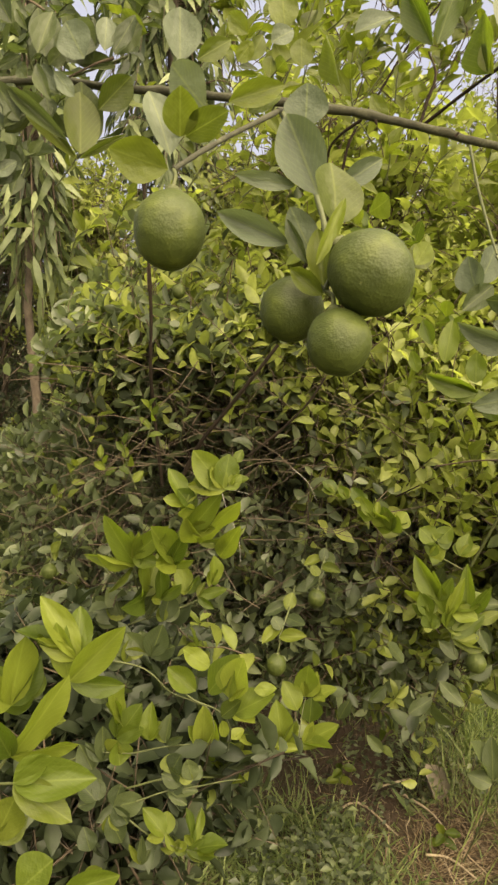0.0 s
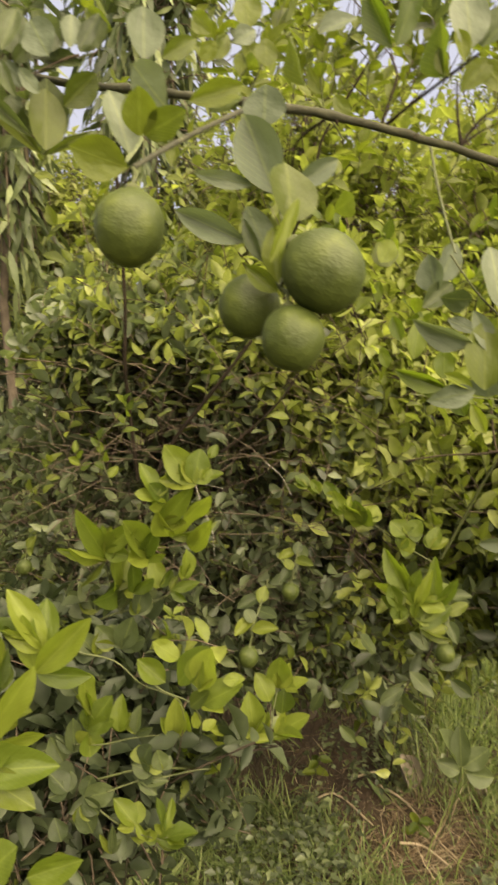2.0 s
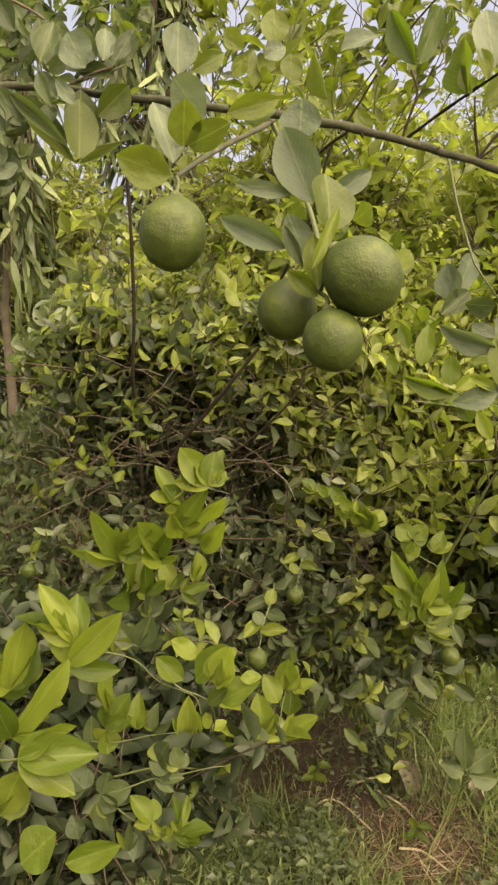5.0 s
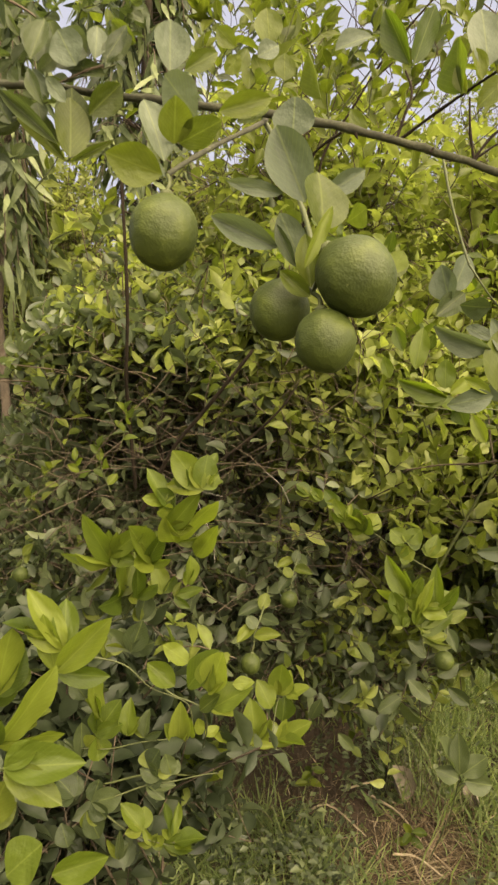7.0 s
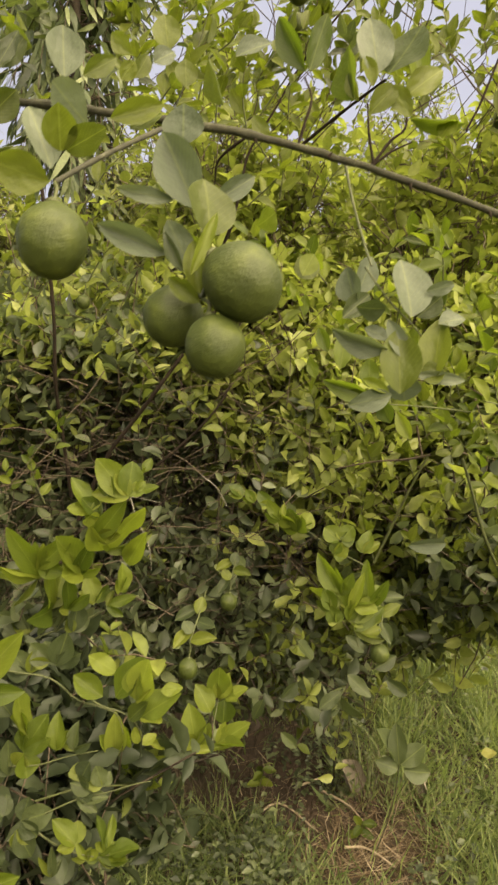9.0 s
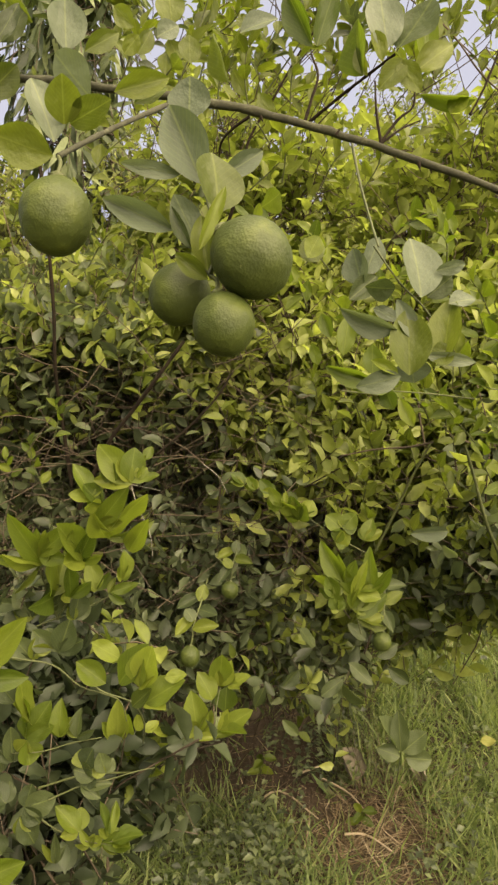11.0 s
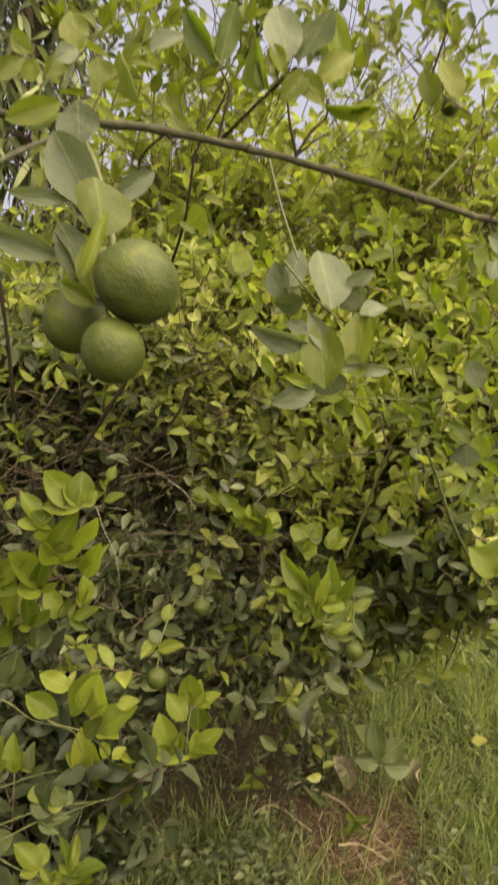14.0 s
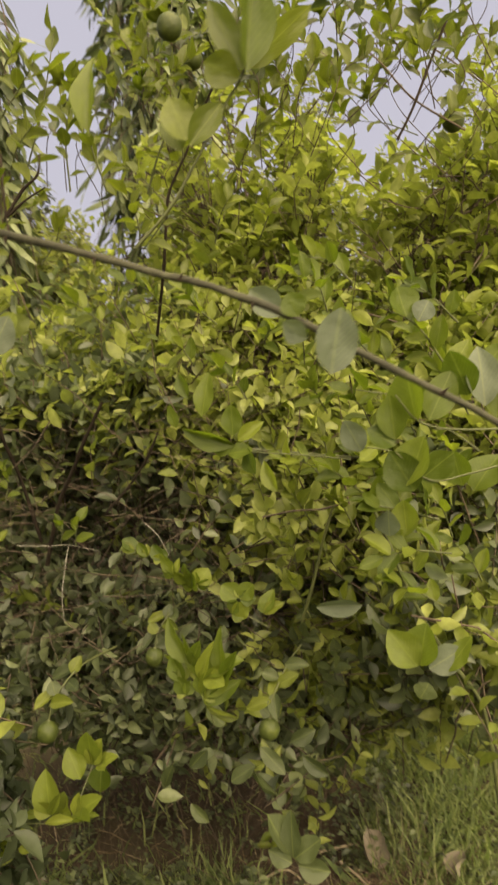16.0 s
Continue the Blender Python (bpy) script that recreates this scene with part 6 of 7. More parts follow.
sprig(main_tree, (0.547, 1.607, 0.935), (0.567, 1.543, 0.993), 6, 0.050, one_mature)
sprig(main_tree, (0.597, 1.606, 0.945), (0.647, 1.564, 0.983), 7, 0.050, one_mature)
sprig(main_tree, (0.785, 1.734, 0.896), (0.733, 1.678, 0.946), 7, 0.050, one_green)
sprig(main_tree, (0.783, 1.699, 0.928), (0.839, 1.647, 0.974), 6, 0.050, one_mature)
sprig(main_tree, (0.860, 1.621, 0.949), (0.872, 1.535, 1.027), 7, 0.050, one_green)
sprig(main_tree, (0.472, 1.739, 0.821), (0.538, 1.681, 0.873), 7, 0.050, one_green)
sprig(main_tree, (0.532, 1.580, 0.904), (0.558, 1.502, 0.974), 7, 0.050, one_mature)
sprig(main_tree, (0.646, 1.697, 0.865), (0.706, 1.661, 0.897), 6, 0.050, one_green)
sprig(main_tree, (0.709, 1.575, 0.904), (0.705, 1.507, 0.966), 6, 0.050, one_mature)
sprig(main_tree, (0.804, 1.689, 0.817), (0.844, 1.607, 0.891), 6, 0.050, one_mature)
sprig(main_tree, (0.865, 1.642, 0.881), (0.935, 1.608, 0.913), 6, 0.050, one_mature)
sprig(main_tree, (0.486, 1.706, 0.774), (0.518, 1.648, 0.826), 6, 0.050, one_green)
sprig(main_tree, (0.556, 1.604, 0.821), (0.530, 1.524, 0.893), 7, 0.050, one_mature)
sprig(main_tree, (0.661, 1.610, 0.813), (0.601, 1.574, 0.845), 6, 0.050, one_mature)
sprig(main_tree, (0.758, 1.741, 0.723), (0.824, 1.693, 0.765), 6, 0.050, one_mature)

# leafy sprigs in the upper crown
sprig(main_tree, (0.839, 1.584, 2.375), (0.831, 1.546, 2.469), 9, 0.046, one_green)
sprig(main_tree, (-0.095, 1.751, 2.335), (-0.121, 1.711, 2.433), 9, 0.046, one_green)
sprig(main_tree, (0.326, 2.224, 2.548), (0.332, 2.180, 2.656), 8, 0.046, one_green)
sprig(main_tree, (0.695, 2.058, 2.610), (0.605, 2.022, 2.698), 8, 0.046, one_mature)
sprig(main_tree, (-0.061, 2.163, 2.627), (-0.057, 2.113, 2.753), 9, 0.046, one_green)
sprig(main_tree, (0.438, 2.274, 2.657), (0.472, 2.224, 2.781), 9, 0.046, one_green)
sprig(main_tree, (0.970, 2.056, 2.574), (0.910, 2.028, 2.644), 9, 0.046, one_green)
sprig(main_tree, (0.153, 1.871, 2.441), (0.239, 1.839, 2.521), 8, 0.046, one_mature)
sprig(main_tree, (0.501, 1.637, 2.237), (0.577, 1.603, 2.319), 8, 0.046, one_green)
sprig(main_tree, (0.798, 1.472, 2.183), (0.732, 1.448, 2.241), 7, 0.046, one_green)
sprig(main_tree, (0.524, 2.163, 2.406), (0.574, 2.127, 2.498), 7, 0.046, one_mature)
sprig(main_tree, (0.756, 1.511, 2.268), (0.806, 1.481, 2.346), 9, 0.046, one_green)
sprig(main_tree, (0.035, 2.144, 2.559), (0.007, 2.108, 2.649), 7, 0.046, one_green)
sprig(main_tree, (0.840, 2.139, 2.569), (0.852, 2.103, 2.657), 9, 0.046, one_green)
sprig(main_tree, (0.659, 1.980, 2.466), (0.749, 1.952, 2.536), 8, 0.046, one_green)
sprig(main_tree, (-0.090, 1.780, 2.231), (-0.012, 1.742, 2.325), 9, 0.046, one_mature)
sprig(main_tree, (0.200, 1.643, 2.395), (0.144, 1.607, 2.483), 9, 0.046, one_green)
sprig(main_tree, (0.223, 1.441, 2.171), (0.323, 1.411, 2.247), 9, 0.046, one_green)
sprig(main_tree, (0.165, 2.119, 2.379), (0.191, 2.069, 2.505), 8, 0.046, one_green)
sprig(main_tree, (0.353, 1.777, 2.345), (0.417, 1.735, 2.451), 8, 0.046, one_green)
sprig(main_tree, (0.227, 1.759, 2.232), (0.253, 1.723, 2.324), 9, 0.046, one_mature)
sprig(main_tree, (1.168, 2.108, 2.397), (1.076, 2.074, 2.483), 7, 0.046, one_green)
sprig(main_tree, (-0.121, 2.246, 2.521), (-0.067, 2.212, 2.605), 7, 0.046, one_green)
sprig(main_tree, (0.707, 2.186, 2.582), (0.633, 2.146, 2.684), 7, 0.046, one_mature)
sprig(main_tree, (0.590, 1.516, 2.330), (0.556, 1.466, 2.452), 8, 0.046, one_mature)
sprig(main_tree, (0.291, 1.911, 2.506), (0.285, 1.869, 2.612), 8, 0.046, one_green)
sprig(main_tree, (-0.072, 1.645, 2.206), (-0.122, 1.609, 2.296), 7, 0.046, one_mature)
sprig(main_tree, (0.961, 2.317, 2.754), (0.959, 2.269, 2.876), 8, 0.046, one_mature)
sprig(main_tree, (0.399, 1.730, 2.198), (0.381, 1.678, 2.326), 7, 0.046, one_green)
sprig(main_tree, (0.485, 1.718, 2.382), (0.423, 1.678, 2.480), 7, 0.046, one_green)
sprig(main_tree, (0.029, 2.028, 2.591), (0.097, 1.990, 2.687), 7, 0.046, one_green)
sprig(main_tree, (0.077, 1.599, 2.216), (0.109, 1.557, 2.324), 7, 0.046, one_green)
sprig(main_tree, (0.426, 1.547, 2.232), (0.392, 1.513, 2.318), 7, 0.046, one_mature)
sprig(main_tree, (0.172, 1.793, 2.337), (0.128, 1.751, 2.445), 7, 0.046, one_green)
sprig(main_tree, (0.621, 2.216, 2.692), (0.581, 2.170, 2.806), 7, 0.046, one_green)
sprig(main_tree, (0.302, 2.285, 2.522), (0.228, 2.255, 2.596), 8, 0.046, one_green)
sprig(main_tree, (-0.186, 2.307, 2.660), (-0.148, 2.267, 2.762), 9, 0.046, one_green)
sprig(main_tree, (0.086, 1.403, 2.085), (0.104, 1.361, 2.191), 8, 0.046, one_green)
sprig(main_tree, (0.754, 1.391, 2.187), (0.818, 1.361, 2.261), 7, 0.046, one_mature)
sprig(main_tree, (0.579, 1.539, 2.185), (0.637, 1.505, 2.269), 8, 0.046, one_green)
sprig(main_tree, (0.521, 2.090, 2.654), (0.459, 2.060, 2.728), 8, 0.046, one_green)
sprig(main_tree, (0.091, 1.796, 2.397), (0.137, 1.752, 2.505), 8, 0.046, one_mature)
sprig(main_tree, (-0.061, 2.256, 2.590), (-0.093, 2.208, 2.712), 7, 0.046, one_green)
sprig(main_tree, (0.709, 1.520, 2.226), (0.755, 1.480, 2.324), 8, 0.046, one_green)
sprig(main_tree, (1.069, 2.105, 2.664), (0.969, 2.079, 2.728), 7, 0.046, one_green)
sprig(main_tree, (0.452, 2.211, 2.443), (0.480, 2.177, 2.525), 9, 0.046, one_young)
sprig(main_tree, (0.125, 1.874, 2.245), (0.225, 1.838, 2.333), 7, 0.046, one_green)
sprig(main_tree, (0.859, 1.690, 2.246), (0.863, 1.638, 2.374), 8, 0.046, one_green)
sprig(main_tree, (0.134, 2.084, 2.510), (0.102, 2.048, 2.598), 8, 0.046, one_young)
sprig(main_tree, (0.225, 1.660, 2.176), (0.317, 1.622, 2.272), 8, 0.046, one_green)
sprig(main_tree, (0.369, 1.800, 2.328), (0.375, 1.752, 2.446), 8, 0.046, one_green)
sprig(main_tree, (0.367, 1.954, 2.470), (0.339, 1.918, 2.558), 7, 0.046, one_young)
sprig(main_tree, (0.621, 1.645, 2.145), (0.635, 1.593, 2.273), 9, 0.046, one_green)
sprig(main_tree, (0.359, 1.655, 2.392), (0.377, 1.615, 2.494), 7, 0.046, one_green)
sprig(main_tree, (0.786, 2.250, 2.680), (0.682, 2.226, 2.742), 8, 0.046, one_green)
sprig(main_tree, (0.474, 1.736, 2.223), (0.454, 1.702, 2.309), 9, 0.046, one_green)
sprig(main_tree, (0.743, 2.271, 2.541), (0.805, 2.241, 2.617), 9, 0.046, one_green)
sprig(main_tree, (0.659, 2.145, 2.443), (0.665, 2.103, 2.545), 9, 0.046, one_young)
sprig(main_tree, (0.255, 1.664, 2.401), (0.193, 1.626, 2.497), 9, 0.046, one_green)
sprig(main_tree, (0.085, 1.816, 2.321), (0.097, 1.782, 2.409), 9, 0.046, one_young)
sprig(main_tree, (0.558, 1.794, 2.212), (0.592, 1.748, 2.330), 9, 0.046, one_young)
sprig(main_tree, (0.215, 1.815, 2.324), (0.155, 1.777, 2.418), 7, 0.046, one_green)
sprig(main_tree, (0.033, 1.246, 1.987), (0.12, 1.229, 2.228), 8, 0.05, one_green)
sprig(main_tree, (-0.005, 1.254, 2.11), (0.086, 1.217, 2.181), 6, 0.05, one_green)
sprig(main_tree, (0.118, 1.259, 1.974), (0.141, 1.215, 2.083), 6, 0.05, one_green)
sprig(main_tree, (0.183, 1.271, 1.972), (0.17, 1.222, 2.096), 6, 0.05, one_green)
sprig(main_tree, (0.242, 1.27, 1.879), (0.23, 1.217, 1.964), 6, 0.05, one_green)
sprig(main_tree, (-0.004, 1.261, 2.171), (0.057, 1.214, 2.197), 5, 0.05, one_green)
sprig(main_tree, (0.013, 1.246, 2.018), (0.084, 1.204, 2.076), 6, 0.05, one_green)
sprig(main_tree, (0.671, 1.992, 2.567), (0.894, 1.945, 2.356), 9, 0.042, one_green)
sprig(main_tree, (0.734, 1.973, 2.313), (0.712, 1.931, 2.505), 9, 0.042, one_green)
sprig(main_tree, (0.945, 2.001, 2.231), (0.81, 1.938, 2.423), 8, 0.042, one_green)
sprig(main_tree, (0.784, 1.972, 2.237), (0.637, 1.887, 2.258), 7, 0.042, one_green)
sprig(main_tree, (0.993, 2.041, 2.496), (0.867, 1.949, 2.428), 7, 0.042, one_green)
sprig(main_tree, (0.58, 1.953, 2.378), (0.527, 1.89, 2.441), 7, 0.042, one_green)
sprig(main_tree, (0.841, 1.972, 2.146), (0.75, 1.903, 2.218), 7, 0.042, one_green)
sprig(main_tree, (0.961, 2.014, 2.32), (0.91, 1.962, 2.47), 7, 0.042, one_green)
sprig(main_tree, (-0.14, 1.41, 1.885), (-0.036, 1.373, 1.99), 7, 0.045, one_green)
sprig(main_tree, (-0.025, 1.414, 1.878), (0.043, 1.369, 1.949), 7, 0.045, one_green)
sprig(main_tree, (0.193, 1.429, 1.895), (0.272, 1.384, 1.966), 7, 0.045, one_green)
sprig(main_tree, (0.235, 1.448, 1.993), (0.159, 1.395, 2.061), 7, 0.045, one_green)
sprig(main_tree, (0.342, 1.437, 1.9), (0.381, 1.39, 1.97), 7, 0.045, one_green)
sprig(main_tree, (0.433, 1.442, 1.902), (0.458, 1.394, 1.967), 7, 0.045, one_green)
sprig(main_tree, (-0.046, 1.237, 2.031), (-0.006, 1.189, 2.092), 7, 0.045, one_green)
sprig(main_tree, (0.106, 1.259, 2.112), (0.158, 1.206, 2.143), 7, 0.045, one_green)
sprig(main_tree, (0.277, 1.465, 2.079), (0.297, 1.419, 2.156), 7, 0.045, one_green)
sprig(main_tree, (0.012, 1.46, 2.127), (0.078, 1.411, 2.172), 7, 0.045, one_green)
sprig(main_tree, (-0.255, 1.46, 2.199), (-0.297, 1.401, 2.225), 7, 0.045, one_green)
sprig(main_tree, (-0.404, 1.397, 1.889), (-0.331, 1.353, 1.965), 7, 0.045, one_green)
sprig(main_tree, (-0.374, 1.368, 1.72), (-0.302, 1.326, 1.804), 7, 0.045, one_green)
sprig(main_tree, (-0.285, 1.385, 1.791), (-0.239, 1.339, 1.86), 7, 0.045, one_green)
sprig(main_tree, (-0.133, 1.382, 1.727), (-0.083, 1.334, 1.789), 7, 0.045, one_green)
sprig(main_tree, (0.355, 1.363, 1.733), (0.309, 1.314, 1.792), 7, 0.045, one_young)
sprig(main_tree, (0.469, 1.365, 1.781), (0.522, 1.31, 1.83), 7, 0.045, one_young)
sprig(main_tree, (0.617, 1.361, 1.796), (0.538, 1.311, 1.841), 7, 0.045, one_young)
sprig(main_tree, (0.414, 1.335, 1.587), (0.366, 1.288, 1.653), 7, 0.045, one_young)
sprig(main_tree, (0.566, 1.3, 1.421), (0.489, 1.253, 1.483), 7, 0.045, one_young)
sprig(main_tree, (0.659, 1.291, 1.389), (0.578, 1.246, 1.463), 7, 0.045, one_young)
sprig(main_tree, (0.31, 1.351, 1.653), (0.256, 1.301, 1.704), 7, 0.045, one_young)
sprig(main_tree, (0.447, 1.349, 1.679), (0.485, 1.294, 1.72), 7, 0.045, one_young)
sprig(main_tree, (0.239, 1.375, 1.776), (0.188, 1.324, 1.821), 7, 0.045, one_young)
sprig(main_tree, (0.125, 1.374, 1.739), (0.079, 1.323, 1.786), 7, 0.045, one_young)
sprig(main_tree, (-0.079, 1.755, 2.196), (-0.005, 1.702, 2.296), 8, 0.044, one_green)
sprig(main_tree, (-0.009, 1.737, 2.113), (0.049, 1.684, 2.203), 8, 0.044, one_green)
sprig(main_tree, (0.089, 1.736, 2.171), (0.117, 1.69, 2.285), 8, 0.044, one_green)
sprig(main_tree, (0.16, 1.722, 2.116), (0.211, 1.672, 2.219), 8, 0.044, one_green)
sprig(main_tree, (0.047, 1.764, 2.337), (0.089, 1.712, 2.418), 8, 0.044, one_green)
sprig(main_tree, (-0.051, 1.777, 2.363), (-0.005, 1.722, 2.43), 8, 0.044, one_green)
sprig(main_tree, (0.187, 1.746, 2.297), (0.224, 1.696, 2.394), 8, 0.044, one_green)
sprig(main_tree, (0.271, 1.725, 2.201), (0.319, 1.673, 2.288), 8, 0.044, one_green)
sprig(main_tree, (-0.163, 1.77, 2.25), (-0.099, 1.716, 2.335), 8, 0.044, one_green)
sprig(main_tree, (0.356, 1.706, 2.119), (0.4, 1.652, 2.196), 8, 0.044, one_green)
sprig(main_tree, (0.467, 1.719, 2.274), (0.507, 1.669, 2.371), 8, 0.044, one_green)
sprig(main_tree, (0.579, 1.716, 2.317), (0.521, 1.672, 2.398), 8, 0.044, one_green)
sprig(main_tree, (0.663, 1.692, 2.207), (0.71, 1.64, 2.294), 8, 0.044, one_green)
sprig(main_tree, (0.776, 1.671, 2.126), (0.791, 1.622, 2.215), 8, 0.044, one_green)
sprig(main_tree, (0.831, 1.694, 2.321), (0.75, 1.652, 2.402), 8, 0.044, one_green)
sprig(main_tree, (0.411, 1.734, 2.342), (0.372, 1.688, 2.423), 8, 0.044, one_green)
sprig(main_tree, (-0.204, 1.745, 2.055), (-0.139, 1.692, 2.147), 8, 0.044, one_green)
sprig(main_tree, (-0.288, 1.762, 2.123), (-0.22, 1.708, 2.213), 8, 0.044, one_green)
sprig(near_tree, (-0.359, 1.168, 2.022), (-0.372, 1.113, 2.06), 7, 0.05, one_mature)
sprig(near_tree, (-0.311, 1.168, 2.005), (-0.258, 1.12, 2.063), 7, 0.05, one_mature)
sprig(near_tree, (-0.389, 1.178, 2.086), (-0.322, 1.127, 2.122), 7, 0.05, one_mature)
sprig(near_tree, (-0.201, 1.181, 2.045), (-0.162, 1.13, 2.092), 7, 0.05, one_mature)
sprig(near_tree, (-0.146, 1.187, 2.065), (-0.154, 1.135, 2.118), 7, 0.05, one_mature)
sprig(right_tree, (0.767, 1.257, 1.645), (0.659, 1.221, 1.74), 7, 0.052, one_young)
sprig(right_tree, (0.763, 1.243, 1.558), (0.611, 1.204, 1.607), 7, 0.052, one_young)
sprig(right_tree, (0.748, 1.231, 1.471), (0.627, 1.187, 1.512), 7, 0.052, one_young)
sprig(right_tree, (0.792, 1.265, 1.71), (0.703, 1.223, 1.781), 7, 0.052, one_young)
sprig(right_tree, (0.755, 1.216, 1.383), (0.644, 1.171, 1.418), 7, 0.052, one_young)
sprig(right_tree, (0.774, 1.206, 1.328), (0.661, 1.156, 1.334), 7, 0.052, one_young)
sprig(right_tree, (0.657, 1.267, 1.649), (0.595, 1.222, 1.711), 7, 0.052, one_young)
sprig(right_tree, (0.573, 1.289, 1.739), (0.526, 1.242, 1.797), 7, 0.052, one_young)
sprig(right_tree, (0.759, 1.193, 1.241), (0.68, 1.147, 1.292), 7, 0.052, one_young)


# ---- limes ----
def lime_mesh(seed, tall=1.08):
    """A lime of radius 1: round, a low neck at the stalk and a blunt end below."""
    rng = np.random.default_rng(seed)
    rows, cols = 28, 40
    v, q = [], []
    for j in range(rows + 1):
        a = math.pi * j / rows
        for i in range(cols):
            b = 2 * math.pi * i / cols
            d = Vector((math.sin(a) * math.cos(b), math.sin(a) * math.sin(b), math.cos(a)))
            r = 1 + 0.030 * noise.noise(d * 1.6 + Vector((seed, 0, 0))) + 0.008 * noise.noise(d * 7 + Vector((0, seed, 0)))
            z = d.z * r * tall + 0.06 * math.exp(-((a / 0.22) ** 2)) - 0.02 * math.exp(-(((math.pi - a) / 0.16) ** 2))
            v.append((d.x * r, d.y * r, z))
    for j in range(rows):
        for i in range(cols):
            q.append((j * cols + i, (j + 1) * cols + i, (j + 1) * cols + (i + 1) % cols, j * cols + (i + 1) % cols))
    return quad_mesh("rind", np.array(v), np.array(q), peel)


CALYX = tubes("calyx", [(np.array([(0, 0, -0.12), (0, 0, 0.02), (0, 0, 0.10)]), [0.20, 0.22, 0.10])], twig_green, 9)
RINDS = [lime_mesh(k, 1.09 - 0.02 * k) for k in range(4)]


def lime(at, radius, label, stalk=None, lean=(0, 0, 1), k=0):
    ob = thing("lime", at, label, "lime", "limes")
    up = Vector(lean).normalized()
    turn = up.to_track_quat("Z", "Y").to_matrix().to_4x4() @ pose(0, 0, 0, 0, 0, 57 * k)
    m = Matrix.Translation(at) @ turn @ Matrix.Diagonal((radius, radius, radius, 1))
    part("rind", RINDS[k % 4], ob, m=m)
    top = Vector(at) + up * radius * (1.12 - 0.02 * (k % 4))
    part("calyx", CALYX, ob, "small green button at the stalk", m=Matrix.Translation(top) @ turn @ Matrix.Diagonal((radius, radius, radius, 1)))
    if stalk:
        p = spline([tuple(top), tuple((top + Vector(stalk)) / 2 + Vector((0.002, 0, 0.002))), stalk], 4)
        part("stalk", tubes("stalk", [(p, np.full(len(p), 0.0016))], twig_green, 6), ob)
    return ob


lime((-0.011, 0.495, 1.687), 0.0256, "round green lime with pitted rind hanging singly from a twig", (-0.011, 0.509, 1.731), (0.05, 0.1, 1), 0)
lime((0.127, 0.446, 1.657), 0.0266, "large green lime with waxy pitted rind in a cluster of three", (0.1, 0.464, 1.646), (-0.75, 0.2, 0.65), 1)
lime((0.109, 0.444, 1.613), 0.0211, "yellowish-green lime with smooth rind in a cluster of three", (0.1, 0.464, 1.646), (-0.2, 0.25, 1), 2)
lime((0.078, 0.49, 1.634), 0.0225, "dark green lime half hidden behind others in a cluster", (0.1, 0.464, 1.646), (0.25, -0.1, 1), 3)
for at, radius, k in (((0.282, 1.386, 2.293), 0.024, 1), ((0.836, 1.675, 2.168), 0.024, 2), ((0.295, 1.500, 2.282), 0.022, 3), ((-0.223, 1.841, 1.707), 0.018, 0),
                      ((-0.547, 1.689, 0.944), 0.021, 1), ((0.166, 1.433, 1.015), 0.02, 2), ((0.458, 1.192, 1.004), 0.019, 3), ((0.079, 1.103, 1.026), 0.018, 0)):
    lime(at, radius, "small unripe green lime among the leaves", (at[0] + 0.004, at[1] + 0.01, at[2] + radius + 0.03), (0.1, 0.15, 1), k)
    hang = Vector((at[0] + 0.004, at[1] + 0.01, at[2] + radius + 0.03))
    stem(main_tree, "twig", [tuple(hang), tuple(hang + Vector((0.02, 0.08, 0.03))), tuple(hang + Vector((0.03, 0.24, 0.0)))], 0.0012, 0.0022, twig_green)
    for turn in range(6):
        a = turn * 1.9 + k
        start = hang + Vector((0.003 * turn, 0.016 * turn, 0.006 * turn))
        leaf(main_tree, tuple(start), tuple(start + Vector((0.046 * math.cos(a), 0.03 * math.sin(a) - 0.014, 0.03 * math.sin(a + 0.5)))), 0.024, (0.2 * math.sin(a), -0.7, 0.7), one_mature if turn % 2 else one_green)


# ---- bare brown twigs in the hollow of the dense tree ----
def bare_twigs(tree, count, seed):
    rng = np.random.default_rng(seed)
    lines = []
    for _ in range(count):
        a = np.array((rng.uniform(-0.5, 0.6), rng.uniform(1.56, 1.95), rng.uniform(0.9, 1.55)))
        d = units(np.array((rng.normal(0, 1), rng.normal(0, 0.35), rng.normal(0.15, 0.6))))
        p = bend(a, a + d * rng.uniform(0.12, 0.38), 5, rng.uniform(-0.02, 0.03), rng, 0.008)
        lines.append((p, np.linspace(rng.uniform(0.0009, 0.0016), 0.0005, 5)))
    return part("twigs", tubes("twigs", lines, twig_brown, 4), tree, kind="stuff")


bare_twigs(main_tree, 210, 41)


# ---- litter ----
def dry_leaf(at, size, spin):
    """A curled dead leaf propped up in the straw, rolled in from both edges."""
    v, q = unit_leaf(8, 10, 0.1, 0.0, 0.25, 0.9, 0.8)
    w = v.copy()
    turn = v[:, 0] * (3.0 + 1.6 * v[:, 1])
    w[:, 0] = 0.30 * np.sin(turn) + 0.05 * np.sin(9 * v[:, 1])
    w[:, 2] = 0.30 * (1 - np.cos(turn)) + 0.12 * np.sin(v[:, 1] * 3.1)
    me = quad_mesh("dry_leaf", w * size, q, dead_leaf)
    ob = new("dry_leaf", me)
    ob.matrix_world = pose(at[0], at[1], at[2] - 0.012, 58, -10, spin)
    return tagged(ob, "pale beige curled dead leaf standing in the straw", "leaf", "dead leaves")


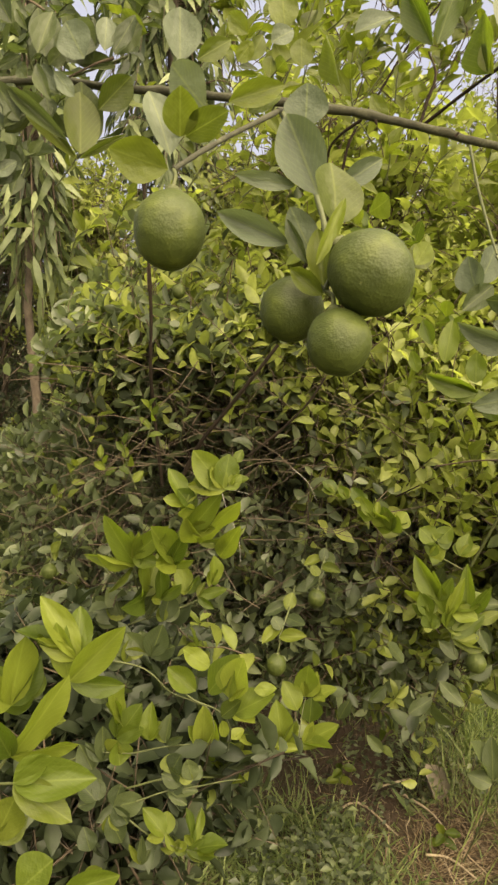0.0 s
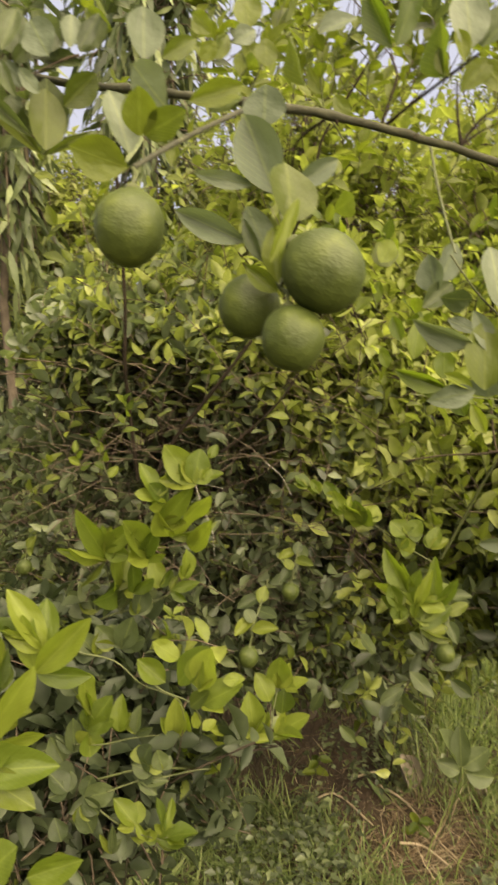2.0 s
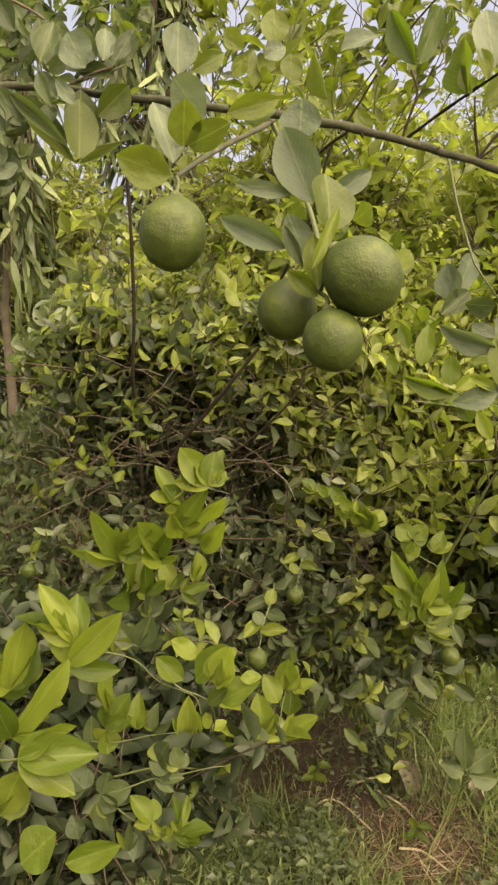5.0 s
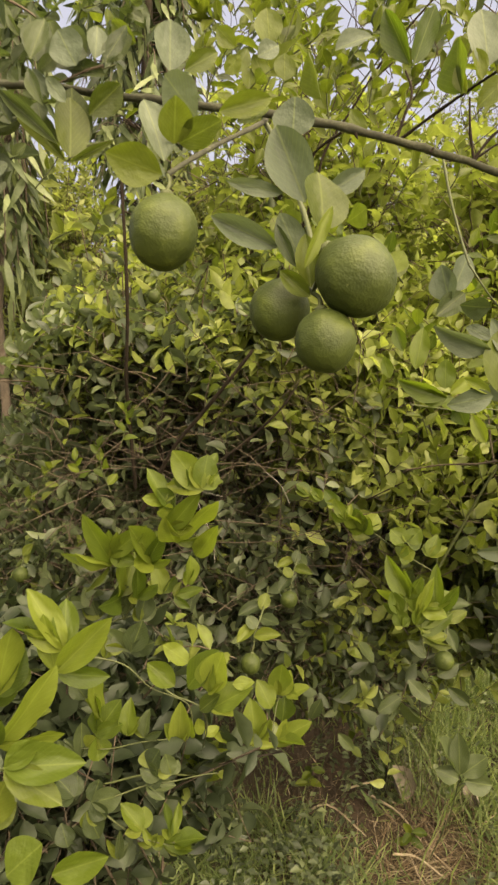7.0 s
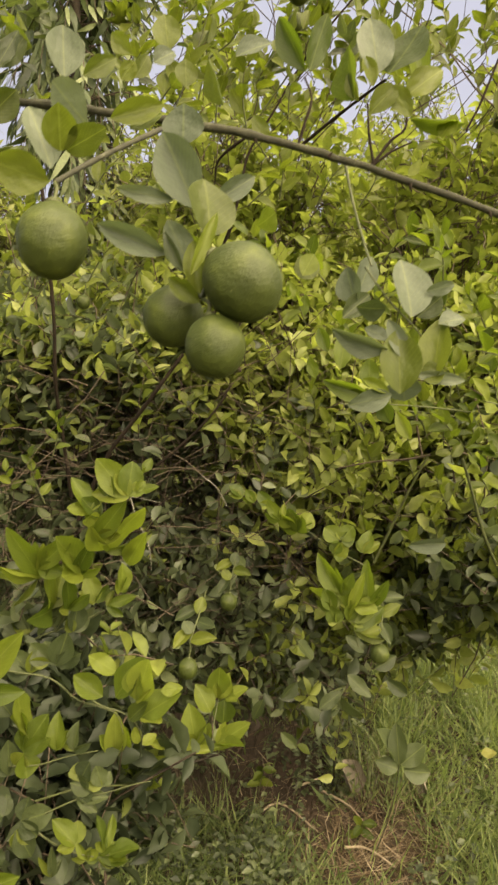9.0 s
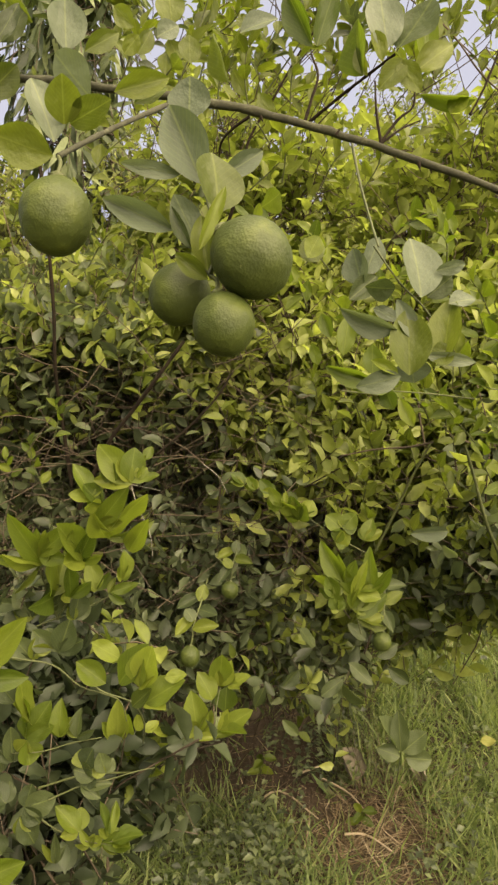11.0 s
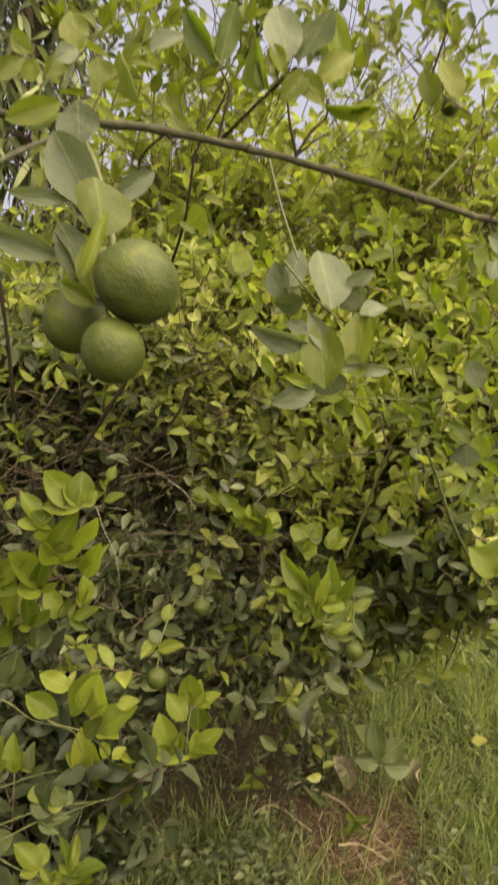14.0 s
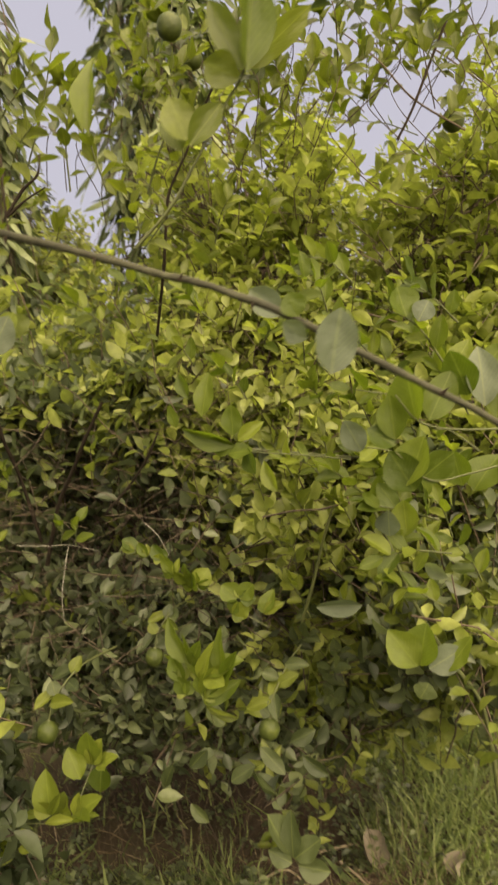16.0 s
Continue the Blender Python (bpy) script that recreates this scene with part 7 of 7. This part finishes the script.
dead_leaf = rough_material("dead_leaf", [(0.3, (0.115, 0.100, 0.068)), (0.6, (0.150, 0.132, 0.092)), (0.85, (0.195, 0.176, 0.128))], 25, depth=0.002, fine=160)
dry_leaf((0.661, 2.068, 0.04), 0.12, 25)
dry_leaf((0.894, 2.051, 0.04), 0.09, -50)


def stick(points, radius, label):
    p = spline(points, 4)
    ob = new("stick", tubes("stick", [(p, np.linspace(radius, radius * 0.6, len(p)))], straw_stick, 6))
    return tagged(ob, label, "stick", "fallen sticks")


stick([(0.558, 1.793, 0.055), (0.628, 1.785, 0.055), (0.694, 1.708, 0.055)], 0.0045, "bleached dry stick lying on the litter")
stick([(0.534, 2.055, 0.055), (0.615, 1.971, 0.055), (0.660, 1.843, 0.055)], 0.0045, "bleached dry stick lying on the litter")
stick([(0.459, 2.085, 0.055), (0.590, 2.138, 0.055), (0.664, 2.098, 0.055)], 0.0045, "bleached dry stick lying on the litter")
stick([(0.257, 1.908, 0.055), (0.375, 1.998, 0.055), (0.486, 1.862, 0.055)], 0.0045, "bleached dry stick lying on the litter")


# ---- a yellow seedling by the trunk ----
def seedling(at, tall, label):
    base = Vector(at)
    ob = thing("seedling", at, label, "plant", "seedlings")
    top = base + Vector((0.015, -0.01, tall))
    part("stem", tubes("stem", [(bend(base - Vector((0, 0, 0.01)), top, 4), [0.0016, 0.0014, 0.0012, 0.001])], twig_green, 5), ob)
    for k in range(6):
        a = 1.1 + k * 2.3
        b = base + (top - base) * (0.45 + 0.11 * k)
        leaf(ob, tuple(b), tuple(b + Vector((0.05 * math.cos(a), 0.05 * math.sin(a), 0.012 - 0.01 * (k % 3)))), 0.026, (0, -0.5, 0.8), one_young)
    return ob


seedling((0.306, 2.057, 0.02), 0.13, "small yellow-green citrus seedling beside the tree base")
seedling((0.606, 1.844, 0.02), 0.08, "small yellow-green citrus seedling in the straw")


# ---- a yellow leaf fallen on the grass ----
yellow_leaf = leaf_material("fallen_yellow_leaf", [(0.0, (0.13, 0.14, 0.03)), (1.0, (0.17, 0.175, 0.045))], single=True, glow=0.2)
fallen = thing("fallen_leaf", (1.18, 2.16, 0.10), "yellow fallen lime leaf lying on the grass", "leaf", "dead leaves")
leaf(fallen, (1.152, 2.165, 0.105), (1.208, 2.155, 0.110), 0.040, (0.0, -0.35, 0.9), yellow_leaf)
